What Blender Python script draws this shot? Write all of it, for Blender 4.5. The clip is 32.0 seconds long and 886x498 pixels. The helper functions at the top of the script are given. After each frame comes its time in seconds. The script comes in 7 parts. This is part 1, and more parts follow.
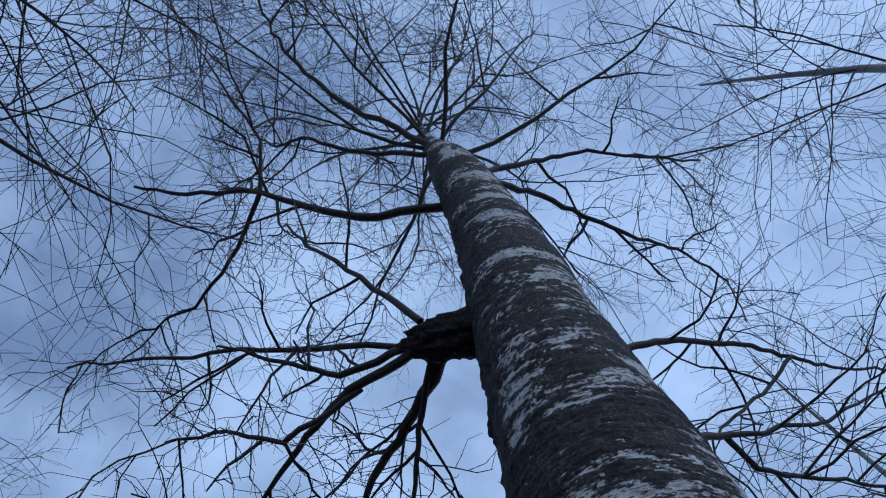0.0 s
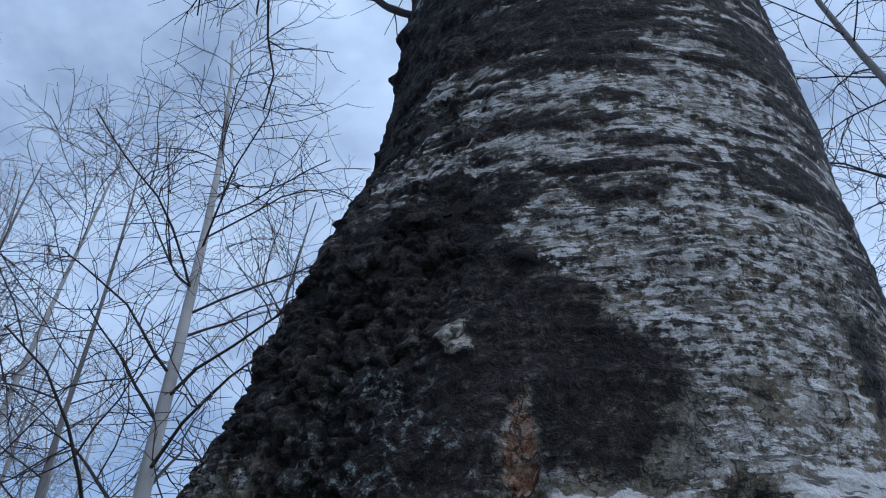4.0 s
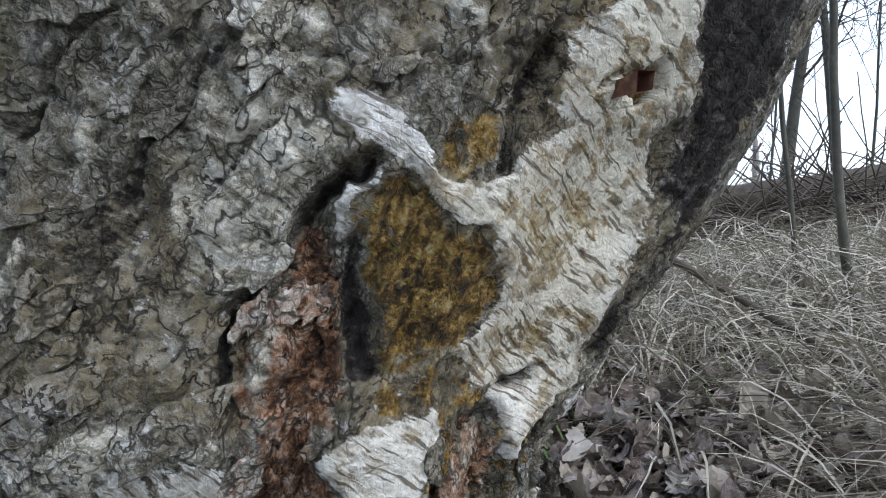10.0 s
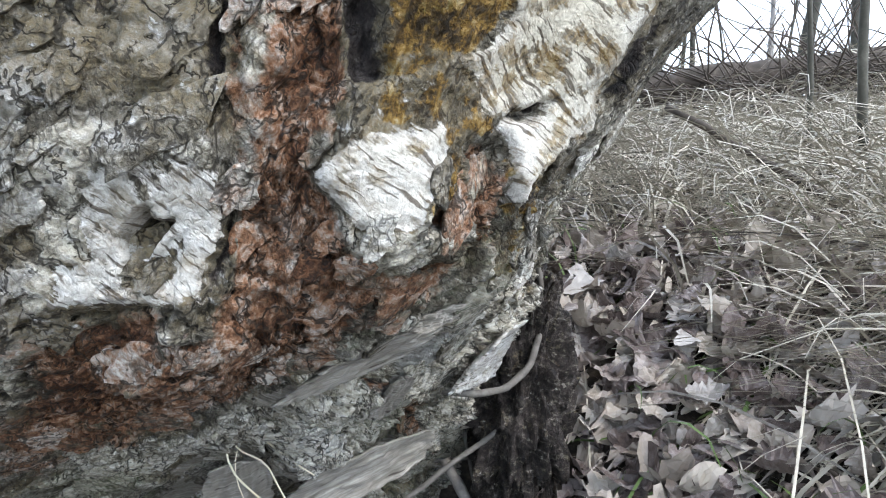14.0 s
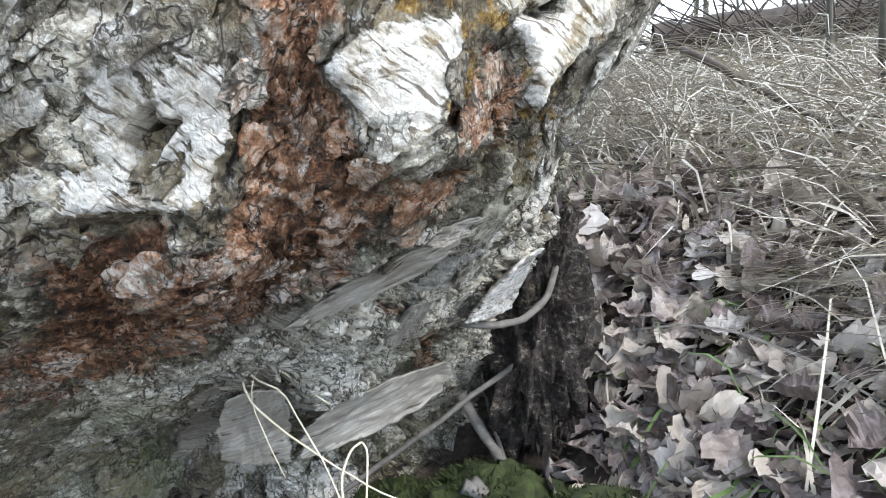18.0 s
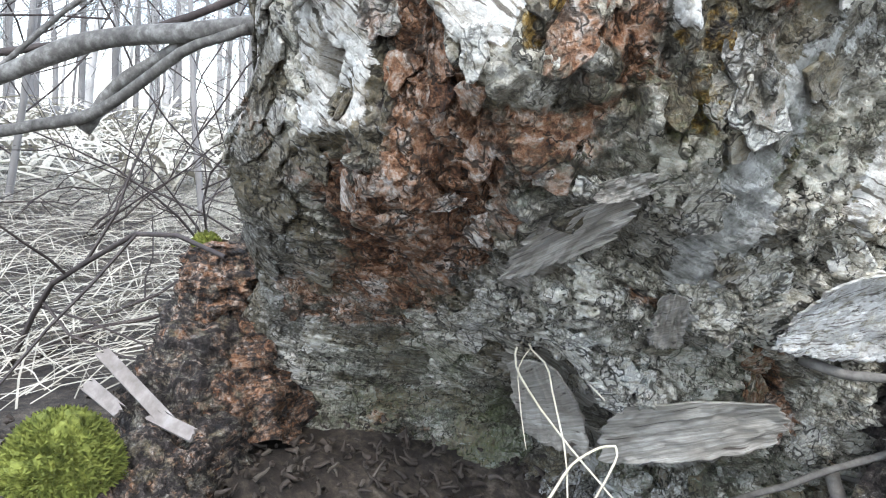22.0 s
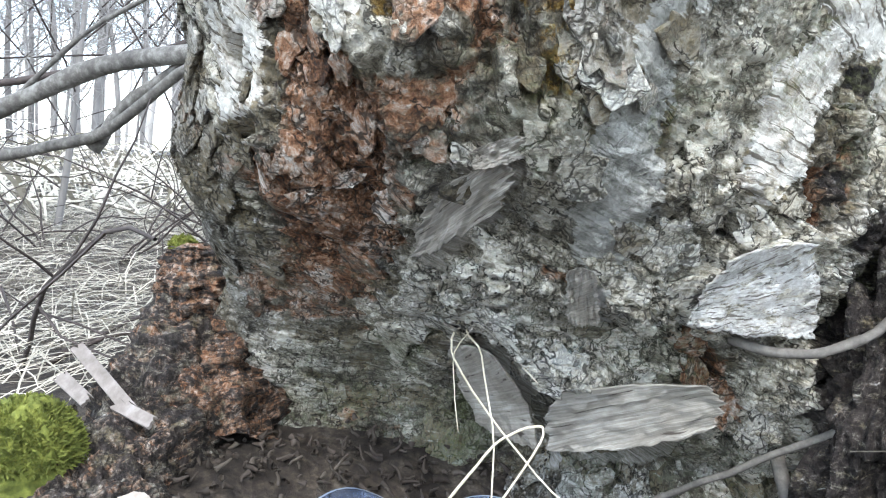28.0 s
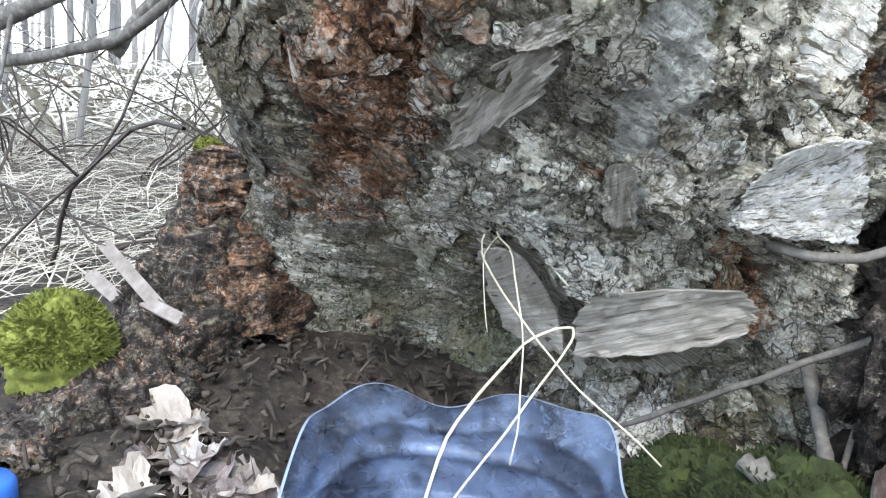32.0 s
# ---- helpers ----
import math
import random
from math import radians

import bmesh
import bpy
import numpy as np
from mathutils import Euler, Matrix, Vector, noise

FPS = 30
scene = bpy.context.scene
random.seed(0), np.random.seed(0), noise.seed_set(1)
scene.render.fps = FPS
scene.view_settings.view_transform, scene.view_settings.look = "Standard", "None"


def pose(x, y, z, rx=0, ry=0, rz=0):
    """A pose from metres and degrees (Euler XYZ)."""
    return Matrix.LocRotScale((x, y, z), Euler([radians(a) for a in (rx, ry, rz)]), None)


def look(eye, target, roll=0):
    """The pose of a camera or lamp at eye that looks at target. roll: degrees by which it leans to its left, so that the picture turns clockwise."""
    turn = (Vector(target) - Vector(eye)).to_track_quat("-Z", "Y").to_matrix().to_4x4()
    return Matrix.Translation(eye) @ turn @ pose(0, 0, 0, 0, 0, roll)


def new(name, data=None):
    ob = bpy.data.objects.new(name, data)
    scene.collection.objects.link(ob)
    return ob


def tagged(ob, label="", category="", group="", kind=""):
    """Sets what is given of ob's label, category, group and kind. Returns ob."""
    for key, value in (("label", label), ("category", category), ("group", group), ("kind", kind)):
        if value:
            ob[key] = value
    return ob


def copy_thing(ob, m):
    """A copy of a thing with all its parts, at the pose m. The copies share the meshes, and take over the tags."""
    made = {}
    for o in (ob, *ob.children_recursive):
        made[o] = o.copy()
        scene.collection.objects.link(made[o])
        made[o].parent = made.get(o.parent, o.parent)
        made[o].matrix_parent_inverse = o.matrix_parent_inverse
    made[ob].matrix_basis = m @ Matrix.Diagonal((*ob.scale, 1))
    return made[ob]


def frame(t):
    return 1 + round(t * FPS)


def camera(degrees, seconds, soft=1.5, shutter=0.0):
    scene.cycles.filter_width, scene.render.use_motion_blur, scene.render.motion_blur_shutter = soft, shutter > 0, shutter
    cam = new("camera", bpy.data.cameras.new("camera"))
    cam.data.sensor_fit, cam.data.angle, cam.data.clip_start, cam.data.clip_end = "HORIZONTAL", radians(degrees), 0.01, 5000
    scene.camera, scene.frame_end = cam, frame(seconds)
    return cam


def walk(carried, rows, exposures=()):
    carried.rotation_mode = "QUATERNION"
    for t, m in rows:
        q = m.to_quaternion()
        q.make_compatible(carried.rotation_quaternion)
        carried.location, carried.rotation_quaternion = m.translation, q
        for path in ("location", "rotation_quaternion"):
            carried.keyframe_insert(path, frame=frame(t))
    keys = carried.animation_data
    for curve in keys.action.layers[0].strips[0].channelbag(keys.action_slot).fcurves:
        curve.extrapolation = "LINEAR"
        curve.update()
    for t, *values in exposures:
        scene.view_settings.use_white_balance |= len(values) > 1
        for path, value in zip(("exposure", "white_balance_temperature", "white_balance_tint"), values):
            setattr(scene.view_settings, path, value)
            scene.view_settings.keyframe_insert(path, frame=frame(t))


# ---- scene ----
cam = camera(60.8, 32.0, soft=1.1)
PATH = [
    (0.0, (-0.0287, -0.2436, 0.8379), (-0.0497, 0.0729, 1.7863), -9.00),
    (0.5, (-0.0287, -0.2016, 0.8190), (-0.0577, 0.1643, 1.7492), -7.50),
    (1.0, (-0.0252, -0.1470, 0.7952), (-0.0502, 0.3015, 1.6886), -7.30),
    (1.5, (-0.0154, -0.1106, 0.7714), (-0.0229, 0.3904, 1.6368), -7.30),
    (2.0, (-0.0098, -0.0784, 0.7539), (-0.0108, 0.4656, 1.5930), -6.90),
    (2.5, (0.0084, -0.0679, 0.7273), (0.0119, 0.5366, 1.5239), -7.60),
    (3.0, (0.0182, -0.0560, 0.6874), (0.0282, 0.6262, 1.4185), -7.70),
    (3.5, (0.0203, -0.0518, 0.6510), (0.0028, 0.6908, 1.3206), -5.90),
    (4.0, (0.0147, -0.0427, 0.6020), (-0.0433, 0.7599, 1.1957), -1.90),
    (4.5, (0.0161, -0.0315, 0.5740), (-0.0234, 0.8223, 1.0932), -0.70),
    (6.5, (0.0000, 0.0000, 0.4900), (0.0000, 0.9573, 0.7790), 0.00),
    (7.0, (0.0050, 0.0097, 0.4752), (0.0123, 0.9792, 0.7205), 0.28),
    (7.5, (0.0076, 0.0216, 0.4577), (0.0154, 1.0032, 0.6485), 0.37),
    (8.0, (0.0069, 0.0287, 0.4427), (0.0127, 1.0180, 0.5888), 0.81),
    (8.5, (0.0069, 0.0323, 0.4287), (0.0018, 1.0261, 0.5402), 1.21),
    (9.0, (0.0076, 0.0358, 0.4172), (-0.0047, 1.0325, 0.4975), 1.54),
    (9.5, (0.0101, 0.0433, 0.4011), (0.0068, 1.0423, 0.4448), 1.71),
    (10.0, (0.0113, 0.0460, 0.3900), (0.0105, 1.0458, 0.4076), 1.68),
    (10.5, (0.0101, 0.0496, 0.3714), (0.0088, 1.0496, 0.3612), 2.43),
    (11.0, (0.0113, 0.0548, 0.3585), (0.0086, 1.0536, 0.3083), 2.81),
    (11.5, (0.0132, 0.0586, 0.3504), (0.0144, 1.0565, 0.2863), 2.75),
    (12.0, (0.0120, 0.0600, 0.3436), (0.0192, 1.0574, 0.2726), 3.08),
    (12.5, (0.0126, 0.0608, 0.3366), (0.0199, 1.0573, 0.2534), 2.99),
    (13.0, (0.0113, 0.0627, 0.3326), (0.0208, 1.0576, 0.2321), 3.19),
    (13.5, (0.0107, 0.0634, 0.3216), (0.0153, 1.0568, 0.2073), 3.40),
    (15.5, (0.0145, 0.0744, 0.2959), (0.0144, 1.0629, 0.1451), 2.55),
    (16.0, (0.0126, 0.0747, 0.2862), (0.0118, 1.0605, 0.1181), 2.59),
    (16.5, (0.0107, 0.0719, 0.2847), (0.0087, 1.0561, 0.1080), 2.62),
    (17.0, (0.0107, 0.0724, 0.2828), (0.0056, 1.0563, 0.1044), 2.45),
    (17.5, (0.0101, 0.0716, 0.2833), (0.0019, 1.0555, 0.1047), 2.29),
    (18.0, (0.0101, 0.0721, 0.2860), (0.0007, 1.0575, 0.1161), 2.19),
    (18.5, (0.0113, 0.0729, 0.2876), (0.0000, 1.0600, 0.1279), 1.99),
    (19.0, (0.0132, 0.0737, 0.2872), (0.0004, 1.0608, 0.1274), 1.80),
    (19.5, (0.0113, 0.0739, 0.2866), (-0.0054, 1.0609, 0.1268), 1.98),
    (20.0, (0.0164, 0.0793, 0.2882), (-0.0105, 1.0667, 0.1317), 1.17),
    (20.5, (0.0347, 0.0988, 0.2915), (-0.0564, 1.0824, 0.1360), -1.52),
    (21.0, (0.0693, 0.1328, 0.2899), (-0.1997, 1.0850, 0.1451), 0.89),
    (21.5, (0.1417, 0.1304, 0.2674), (-0.4286, 0.9389, 0.1228), 3.34),
    (22.0, (0.2079, 0.1703, 0.2420), (-0.5355, 0.8251, 0.1060), 5.21),
    (22.5, (0.2602, 0.2060, 0.2416), (-0.5559, 0.7835, 0.2624), 3.08),
    (23.0, (0.2778, 0.2203, 0.2465), (-0.5438, 0.7902, 0.2423), 0.14),
    (23.5, (0.2822, 0.2249, 0.2420), (-0.5196, 0.8225, 0.2396), 1.63),
    (24.0, (0.2822, 0.2235, 0.2403), (-0.5218, 0.8179, 0.2297), 1.97),
    (24.5, (0.2822, 0.2230, 0.2395), (-0.5176, 0.8231, 0.2288), 2.00),
    (25.0, (0.2785, 0.2237, 0.2351), (-0.5189, 0.8269, 0.2162), 2.58),
    (25.5, (0.2753, 0.2220, 0.2319), (-0.5172, 0.8310, 0.1986), 3.02),
    (27.5, (0.2722, 0.2211, 0.2218), (-0.5204, 0.8250, 0.1376), 3.82),
    (28.0, (0.2703, 0.2219, 0.2194), (-0.5235, 0.8222, 0.1218), 3.98),
    (28.5, (0.2696, 0.2206, 0.2170), (-0.5237, 0.8193, 0.1067), 4.32),
    (29.0, (0.2684, 0.2200, 0.2149), (-0.5239, 0.8171, 0.0900), 4.66),
    (29.5, (0.2684, 0.2191, 0.2133), (-0.5239, 0.8139, 0.0773), 4.80),
    (30.0, (0.2677, 0.2184, 0.2111), (-0.5262, 0.8087, 0.0653), 4.76),
    (30.5, (0.2659, 0.2177, 0.2070), (-0.5265, 0.8069, 0.0485), 5.20),
    (31.0, (0.2633, 0.2174, 0.2036), (-0.5276, 0.8050, 0.0327), 5.23),
    (31.5, (0.2614, 0.2182, 0.2012), (-0.5289, 0.8032, 0.0193), 5.37),
    (32.0, (0.2608, 0.2193, 0.1995), (-0.5306, 0.7993, 0.0064), 5.02),
]
EXPOSURES = [(0.0, -1.0, 5050, 10), (3.0, -0.85, 5350, 10), (4.5, -0.6, 5600, 10), (6.5, -0.15, 6200, 10), (8.0, 0.15, 6350, 10), (9.0, 0.42, 6450, 10), (11.0, 0.92, 6550, 10), (13.0, 1.3, 6600, 10), (20.0, 1.65, 6650, 10), (21.5, 1.6, 6500, 10), (23.0, 1.9, 6600, 8), (32.0, 1.85, 6550, 8)]
SKY, SUN = 0.17, 0.6
walk(cam, [(t, look(e, g, r)) for t, e, g, r in PATH], EXPOSURES)

# ---- world and light ----
world = bpy.data.worlds.new("sky")
world.use_nodes = True
scene.world = world
wn, wl = world.node_tree.nodes, world.node_tree.links
wn.clear()
w_out = wn.new("ShaderNodeOutputWorld")
w_bg = wn.new("ShaderNodeBackground")
w_sky = wn.new("ShaderNodeTexSky")
w_sky.sky_type, w_sky.sun_disc = "NISHITA", False
w_sky.sun_elevation, w_sky.sun_rotation = radians(48), radians(135)
w_sky.dust_density, w_sky.ozone_density = 1.5, 1.5
w_tc = wn.new("ShaderNodeTexCoord")
w_map = wn.new("ShaderNodeMapping")
w_map.inputs["Scale"].default_value = (1.5, 1.5, 2.6)
w_noise = wn.new("ShaderNodeTexNoise")
w_noise.inputs["Scale"].default_value = 1.7
w_noise.inputs["Detail"].default_value = 7
w_noise.inputs["Roughness"].default_value = 0.55
w_ramp = wn.new("ShaderNodeValToRGB")
w_ramp.color_ramp.elements[0].position, w_ramp.color_ramp.elements[1].position = 0.36, 0.66
w_ramp.color_ramp.elements[0].color, w_ramp.color_ramp.elements[1].color = (0.22, 0.22, 0.22, 1), (0.85, 0.85, 0.85, 1)
w_mix = wn.new("ShaderNodeMixRGB")
w_mix.inputs["Color2"].default_value = (7.6, 8.8, 10.4, 1)
wl.new(w_tc.outputs["Generated"], w_map.inputs["Vector"])
wl.new(w_map.outputs["Vector"], w_noise.inputs["Vector"])
w_dot = wn.new("ShaderNodeVectorMath")
w_dot.operation = "DOT_PRODUCT"
w_dot.inputs[1].default_value = (0.16, 0.04, 0.0)
w_add = wn.new("ShaderNodeMath")
wl.new(w_tc.outputs["Generated"], w_dot.inputs[0])
wl.new(w_noise.outputs["Fac"], w_add.inputs[0])
wl.new(w_dot.outputs["Value"], w_add.inputs[1])
wl.new(w_add.outputs[0], w_ramp.inputs["Fac"])
wl.new(w_ramp.outputs["Color"], w_mix.inputs["Fac"])
wl.new(w_sky.outputs["Color"], w_mix.inputs["Color1"])
wl.new(w_mix.outputs["Color"], w_bg.inputs["Color"])
wl.new(w_bg.outputs["Background"], w_out.inputs["Surface"])
w_bg.inputs["Strength"].default_value = SKY

sun_data = bpy.data.lights.new("sun", "SUN")
sun_data.energy, sun_data.angle, sun_data.color = SUN, radians(14), (1.0, 0.95, 0.88)
sun = new("sun", sun_data)
sun.matrix_world = look((9, -9, 14), (0, 0, 0))

U = 0.7  # the plan below is drawn in units of 0.7 m


# ---- mesh helpers ----
def mesh_object(name, verts, faces, mat, parent=None, label="", smooth=True):
    me = bpy.data.meshes.new(name)
    verts = np.asarray(verts, dtype=np.float64) * U
    if isinstance(faces, np.ndarray):
        k = faces.shape[1]
        me.vertices.add(len(verts))
        me.vertices.foreach_set("co", verts.ravel().astype(np.float32))
        me.loops.add(faces.size)
        me.loops.foreach_set("vertex_index", faces.ravel().astype(np.int32))
        me.polygons.add(len(faces))
        me.polygons.foreach_set("loop_start", np.arange(0, faces.size, k, dtype=np.int32))
        me.polygons.foreach_set("loop_total", np.full(len(faces), k, dtype=np.int32))
        me.update(calc_edges=True)
    else:
        me.from_pydata(verts.tolist(), [], faces)
    if smooth:
        me.polygons.foreach_set("use_smooth", np.ones(len(me.polygons), dtype=bool))
    me.materials.append(mat)
    me.validate()
    ob = new(name, me)
    if parent is not None:
        ob.parent = parent
    if label:
        ob["label"] = label
    return ob


def thing(name, label, category, group="", kind="", at=(0, 0, 0)):
    """An Empty at the base of a thing."""
    return tagged(new(name), label, category, group, kind)


# ---- noise on arrays ----
def hash3(i, j, k, seed):
    h = (i * 374761393 + j * 668265263 + k * 2147483647 + seed * 144269) & 0xFFFFFFFF
    h = ((h ^ (h >> 13)) * 1274126177) & 0xFFFFFFFF
    h = ((h ^ (h >> 16)) * 2246822519) & 0xFFFFFFFF
    return ((h ^ (h >> 15)) & 0xFFFFFF) / 8388607.5 - 1.0


def vnoise(p, seed=0):
    """Smooth value noise in -1..1 at the rows of p."""
    f = np.floor(p).astype(np.int64)
    t = p - f
    t = t * t * t * (t * (t * 6 - 15) + 10)
    i, j, k = f[:, 0], f[:, 1], f[:, 2]
    x, y, z = t[:, 0], t[:, 1], t[:, 2]
    out = 0
    for a in (0, 1):
        wa = x if a else 1 - x
        for b in (0, 1):
            wb = y if b else 1 - y
            for c in (0, 1):
                wc = z if c else 1 - z
                out = out + hash3(i + a, j + b, k + c, seed) * (wa * wb * wc)
    return out


def fbm(p, octaves=4, seed=0, gain=0.5, ridged=False):
    out, amp, total = 0, 1.0, 0
    for o in range(octaves):
        n = vnoise(p * 2.03 ** o + 17.3 * o, seed + o)
        if ridged:
            n = 1 - 2 * np.abs(n)
        out = out + n * amp
        total += amp
        amp *= gain
    return out / total


def cells(p, seed=0):
    """Distance to the nearest and to the second nearest of scattered points, and a random number for each cell."""
    f = np.floor(p).astype(np.int64)
    d1 = np.full(len(p), 9.0)
    d2 = np.full(len(p), 9.0)
    who = np.zeros(len(p))
    for a in (-1, 0, 1):
        for b in (-1, 0, 1):
            for c in (-1, 0, 1):
                g = f + (a, b, c)
                q = np.stack([hash3(g[:, 0], g[:, 1], g[:, 2], seed + s) for s in (1, 2, 3)], 1) * 0.45 + 0.5 + g
                d = np.linalg.norm(q - p, axis=1)
                near = d < d1
                d2 = np.where(near, d1, np.minimum(d2, d))
                who = np.where(near, hash3(g[:, 0], g[:, 1], g[:, 2], seed + 9), who)
                d1 = np.where(near, d, d1)
    return d1, d2, who


def smooth(a, b, x):
    t = np.clip((x - a) / (b - a), 0, 1)
    return t * t * (3 - 2 * t)


# ---- the trunk's form: outline of its sections, by height ----
SEC_Z = np.array([-0.15, 0.06, 0.15, 0.25, 0.33, 0.40, 0.47, 0.60, 0.80, 1.0, 1.2, 1.4, 1.8, 2.3, 3.0, 4.0, 5.5, 6.4, 7.2, 9.2])
SEC_L = np.array([-0.80, -0.72, -0.64, -0.60, -0.54, -0.48, -0.45, -0.48, -0.53, -0.38, -0.25, -0.165, -0.085, -0.07, -0.055, -0.05, -0.11, -0.13, -0.158, -0.14])
SEC_R = np.array([0.12, 0.10, 0.11, 0.13, 0.15, 0.165, 0.20, 0.29, 0.385, 0.43, 0.45, 0.455, 0.445, 0.39, 0.33, 0.29, 0.14, 0.0, -0.084, -0.13])
SEC_F = np.array([0.86, 0.82, 0.75, 0.64, 0.56, 0.525, 0.50, 0.478, 0.455, 0.455, 0.457, 0.46, 0.465, 0.465, 0.465, 0.47, 0.475, 0.575, 0.64, 0.698])
SEC_B = np.array([1.60, 1.60, 1.58, 1.55, 1.45, 1.35, 1.26, 1.20, 1.16, 1.12, 1.08, 1.06, 0.99, 0.93, 0.86, 0.81, 0.73, 0.71, 0.71, 0.71])
SEC_N = np.array([1.8, 1.8, 1.8, 1.85, 2.1, 2.35, 2.5, 2.5, 2.4, 2.3, 2.2, 2.1, 2.0, 2.0, 2.0, 2.0, 2.0, 2.0, 2.0, 2.0])


def monotone(z, ys):
    """Smooth interpolation of a section's number by height."""
    z = np.clip(z, SEC_Z[0], SEC_Z[-1])
    m = np.gradient(ys, SEC_Z)
    i = np.clip(np.searchsorted(SEC_Z, z) - 1, 0, len(SEC_Z) - 2)
    h = SEC_Z[i + 1] - SEC_Z[i]
    t = (z - SEC_Z[i]) / h
    return ((2 * t**3 - 3 * t**2 + 1) * ys[i] + (t**3 - 2 * t**2 + t) * h * m[i] + (3 * t**2 - 2 * t**3) * ys[i + 1] + (t**3 - t**2) * h * m[i + 1])


def trunk_base(th, z):
    """Place and outward way of the smooth trunk; th = 0 faces -y (to the path), growing to +x."""
    l, r, f, b = (monotone(z, s) for s in (SEC_L, SEC_R, SEC_F, SEC_B))
    cx, cy, rx, ry = (l + r) / 2, (f + b) / 2, (r - l) / 2, (b - f) / 2
    s, c = np.sin(th), np.cos(th)
    n = monotone(z, SEC_N)
    k = (np.abs(s) ** n + np.abs(c) ** n) ** (-1 / n)
    p = np.stack([cx + rx * k * s, cy - ry * k * c, z], -1)
    # the root that runs out from the foot, and the burl above the hollow
    run = np.interp(z, [-0.15, 0.0, 0.1, 0.2, 0.3, 0.4], [0.40, 0.30, 0.20, 0.12, 0.04, 0.0])
    run = run * np.exp(-(((th + 0.50) / 0.30) ** 2))
    p[..., 0] -= run * 0.45
    p[..., 1] -= run * 0.9
    w = np.stack([s / np.maximum(rx, 0.01), -c / np.maximum(ry, 0.01), 0 * s], -1)
    w /= np.linalg.norm(w, axis=-1, keepdims=True)
    return p, w


# ---- materials ----
class Shade:
    """A small helper to lay out a node material."""

    def __init__(self, name):
        self.mat = bpy.data.materials.new(name)
        self.mat.use_nodes = True
        self.n, self.l = self.mat.node_tree.nodes, self.mat.node_tree.links
        self.bsdf = self.n["Principled BSDF"]
        self.coord = self.n.new("ShaderNodeTexCoord").outputs["Object"]

    def put(self, socket, value):
        if isinstance(value, bpy.types.NodeSocket):
            self.l.new(value, socket)
        elif isinstance(value, tuple) and len(value) == 3 and socket.type == "RGBA":
            socket.default_value = (*value, 1)
        else:
            socket.default_value = value

    def noise(self, scale, detail=4, rough=0.55, vector=None, stretch=None, distort=0.0):
        v = vector or self.coord
        if stretch:
            m = self.n.new("ShaderNodeMapping")
            m.inputs["Scale"].default_value = stretch
            self.l.new(v, m.inputs["Vector"])
            v = m.outputs["Vector"]
        t = self.n.new("ShaderNodeTexNoise")
        self.l.new(v, t.inputs["Vector"])
        t.inputs["Scale"].default_value, t.inputs["Detail"].default_value = scale, detail
        t.inputs["Roughness"].default_value, t.inputs["Distortion"].default_value = rough, distort
        return t.outputs["Fac"]

    def cell(self, scale, vector=None, feature="F1", out="Distance", stretch=None):
        v = vector or self.coord
        if stretch:
            m = self.n.new("ShaderNodeMapping")
            m.inputs["Scale"].default_value = stretch
            self.l.new(v, m.inputs["Vector"])
            v = m.outputs["Vector"]
        t = self.n.new("ShaderNodeTexVoronoi")
        t.feature = feature
        self.l.new(v, t.inputs["Vector"])
        t.inputs["Scale"].default_value = scale
        return t.outputs[out]

    def warp(self, amount, scale, vector=None):
        t = self.n.new("ShaderNodeTexNoise")
        self.l.new(self.coord, t.inputs["Vector"])
        t.inputs["Scale"].default_value, t.inputs["Detail"].default_value = scale, 4
        m = self.n.new("ShaderNodeVectorMath")
        m.operation = "MULTIPLY_ADD"
        self.l.new(t.outputs["Color"], m.inputs[0])
        m.inputs[1].default_value = (amount, amount, amount)
        self.l.new(vector or self.coord, m.inputs[2])
        return m.outputs[0]

    def ramp(self, fac, *stops):
        r = self.n.new("ShaderNodeValToRGB")
        e = r.color_ramp.elements
        while len(e) < len(stops):
            e.new(0.5)
        for i, (at, c) in enumerate(stops):
            e[i].position = at
            e[i].color = (c, c, c, 1) if isinstance(c, (int, float)) else (*c, 1)
        self.put(r.inputs["Fac"], fac)
        return r.outputs["Color"]

    def mix(self, fac, a, b, how="MIX"):
        m = self.n.new("ShaderNodeMixRGB")
        m.blend_type = how
        for s, v in zip(("Fac", "Color1", "Color2"), (fac, a, b)):
            self.put(m.inputs[s], v)
        return m.outputs["Color"]

    def math(self, op, a, b=0.0, clamp=False):
        m = self.n.new("ShaderNodeMath")
        m.operation, m.use_clamp = op, clamp
        self.put(m.inputs[0], a)
        self.put(m.inputs[1], b)
        return m.outputs[0]

    def attr(self, name, out="Fac"):
        a = self.n.new("ShaderNodeAttribute")
        a.attribute_name = name
        return a.outputs[out]

    def random(self):
        return self.n.new("ShaderNodeObjectInfo").outputs["Random"]

    def island(self):
        return self.n.new("ShaderNodeNewGeometry").outputs["Random Per Island"]

    def split(self, colour):
        s = self.n.new("ShaderNodeSeparateColor")
        self.l.new(colour, s.inputs[0])
        return s.outputs[0], s.outputs[1], s.outputs[2]

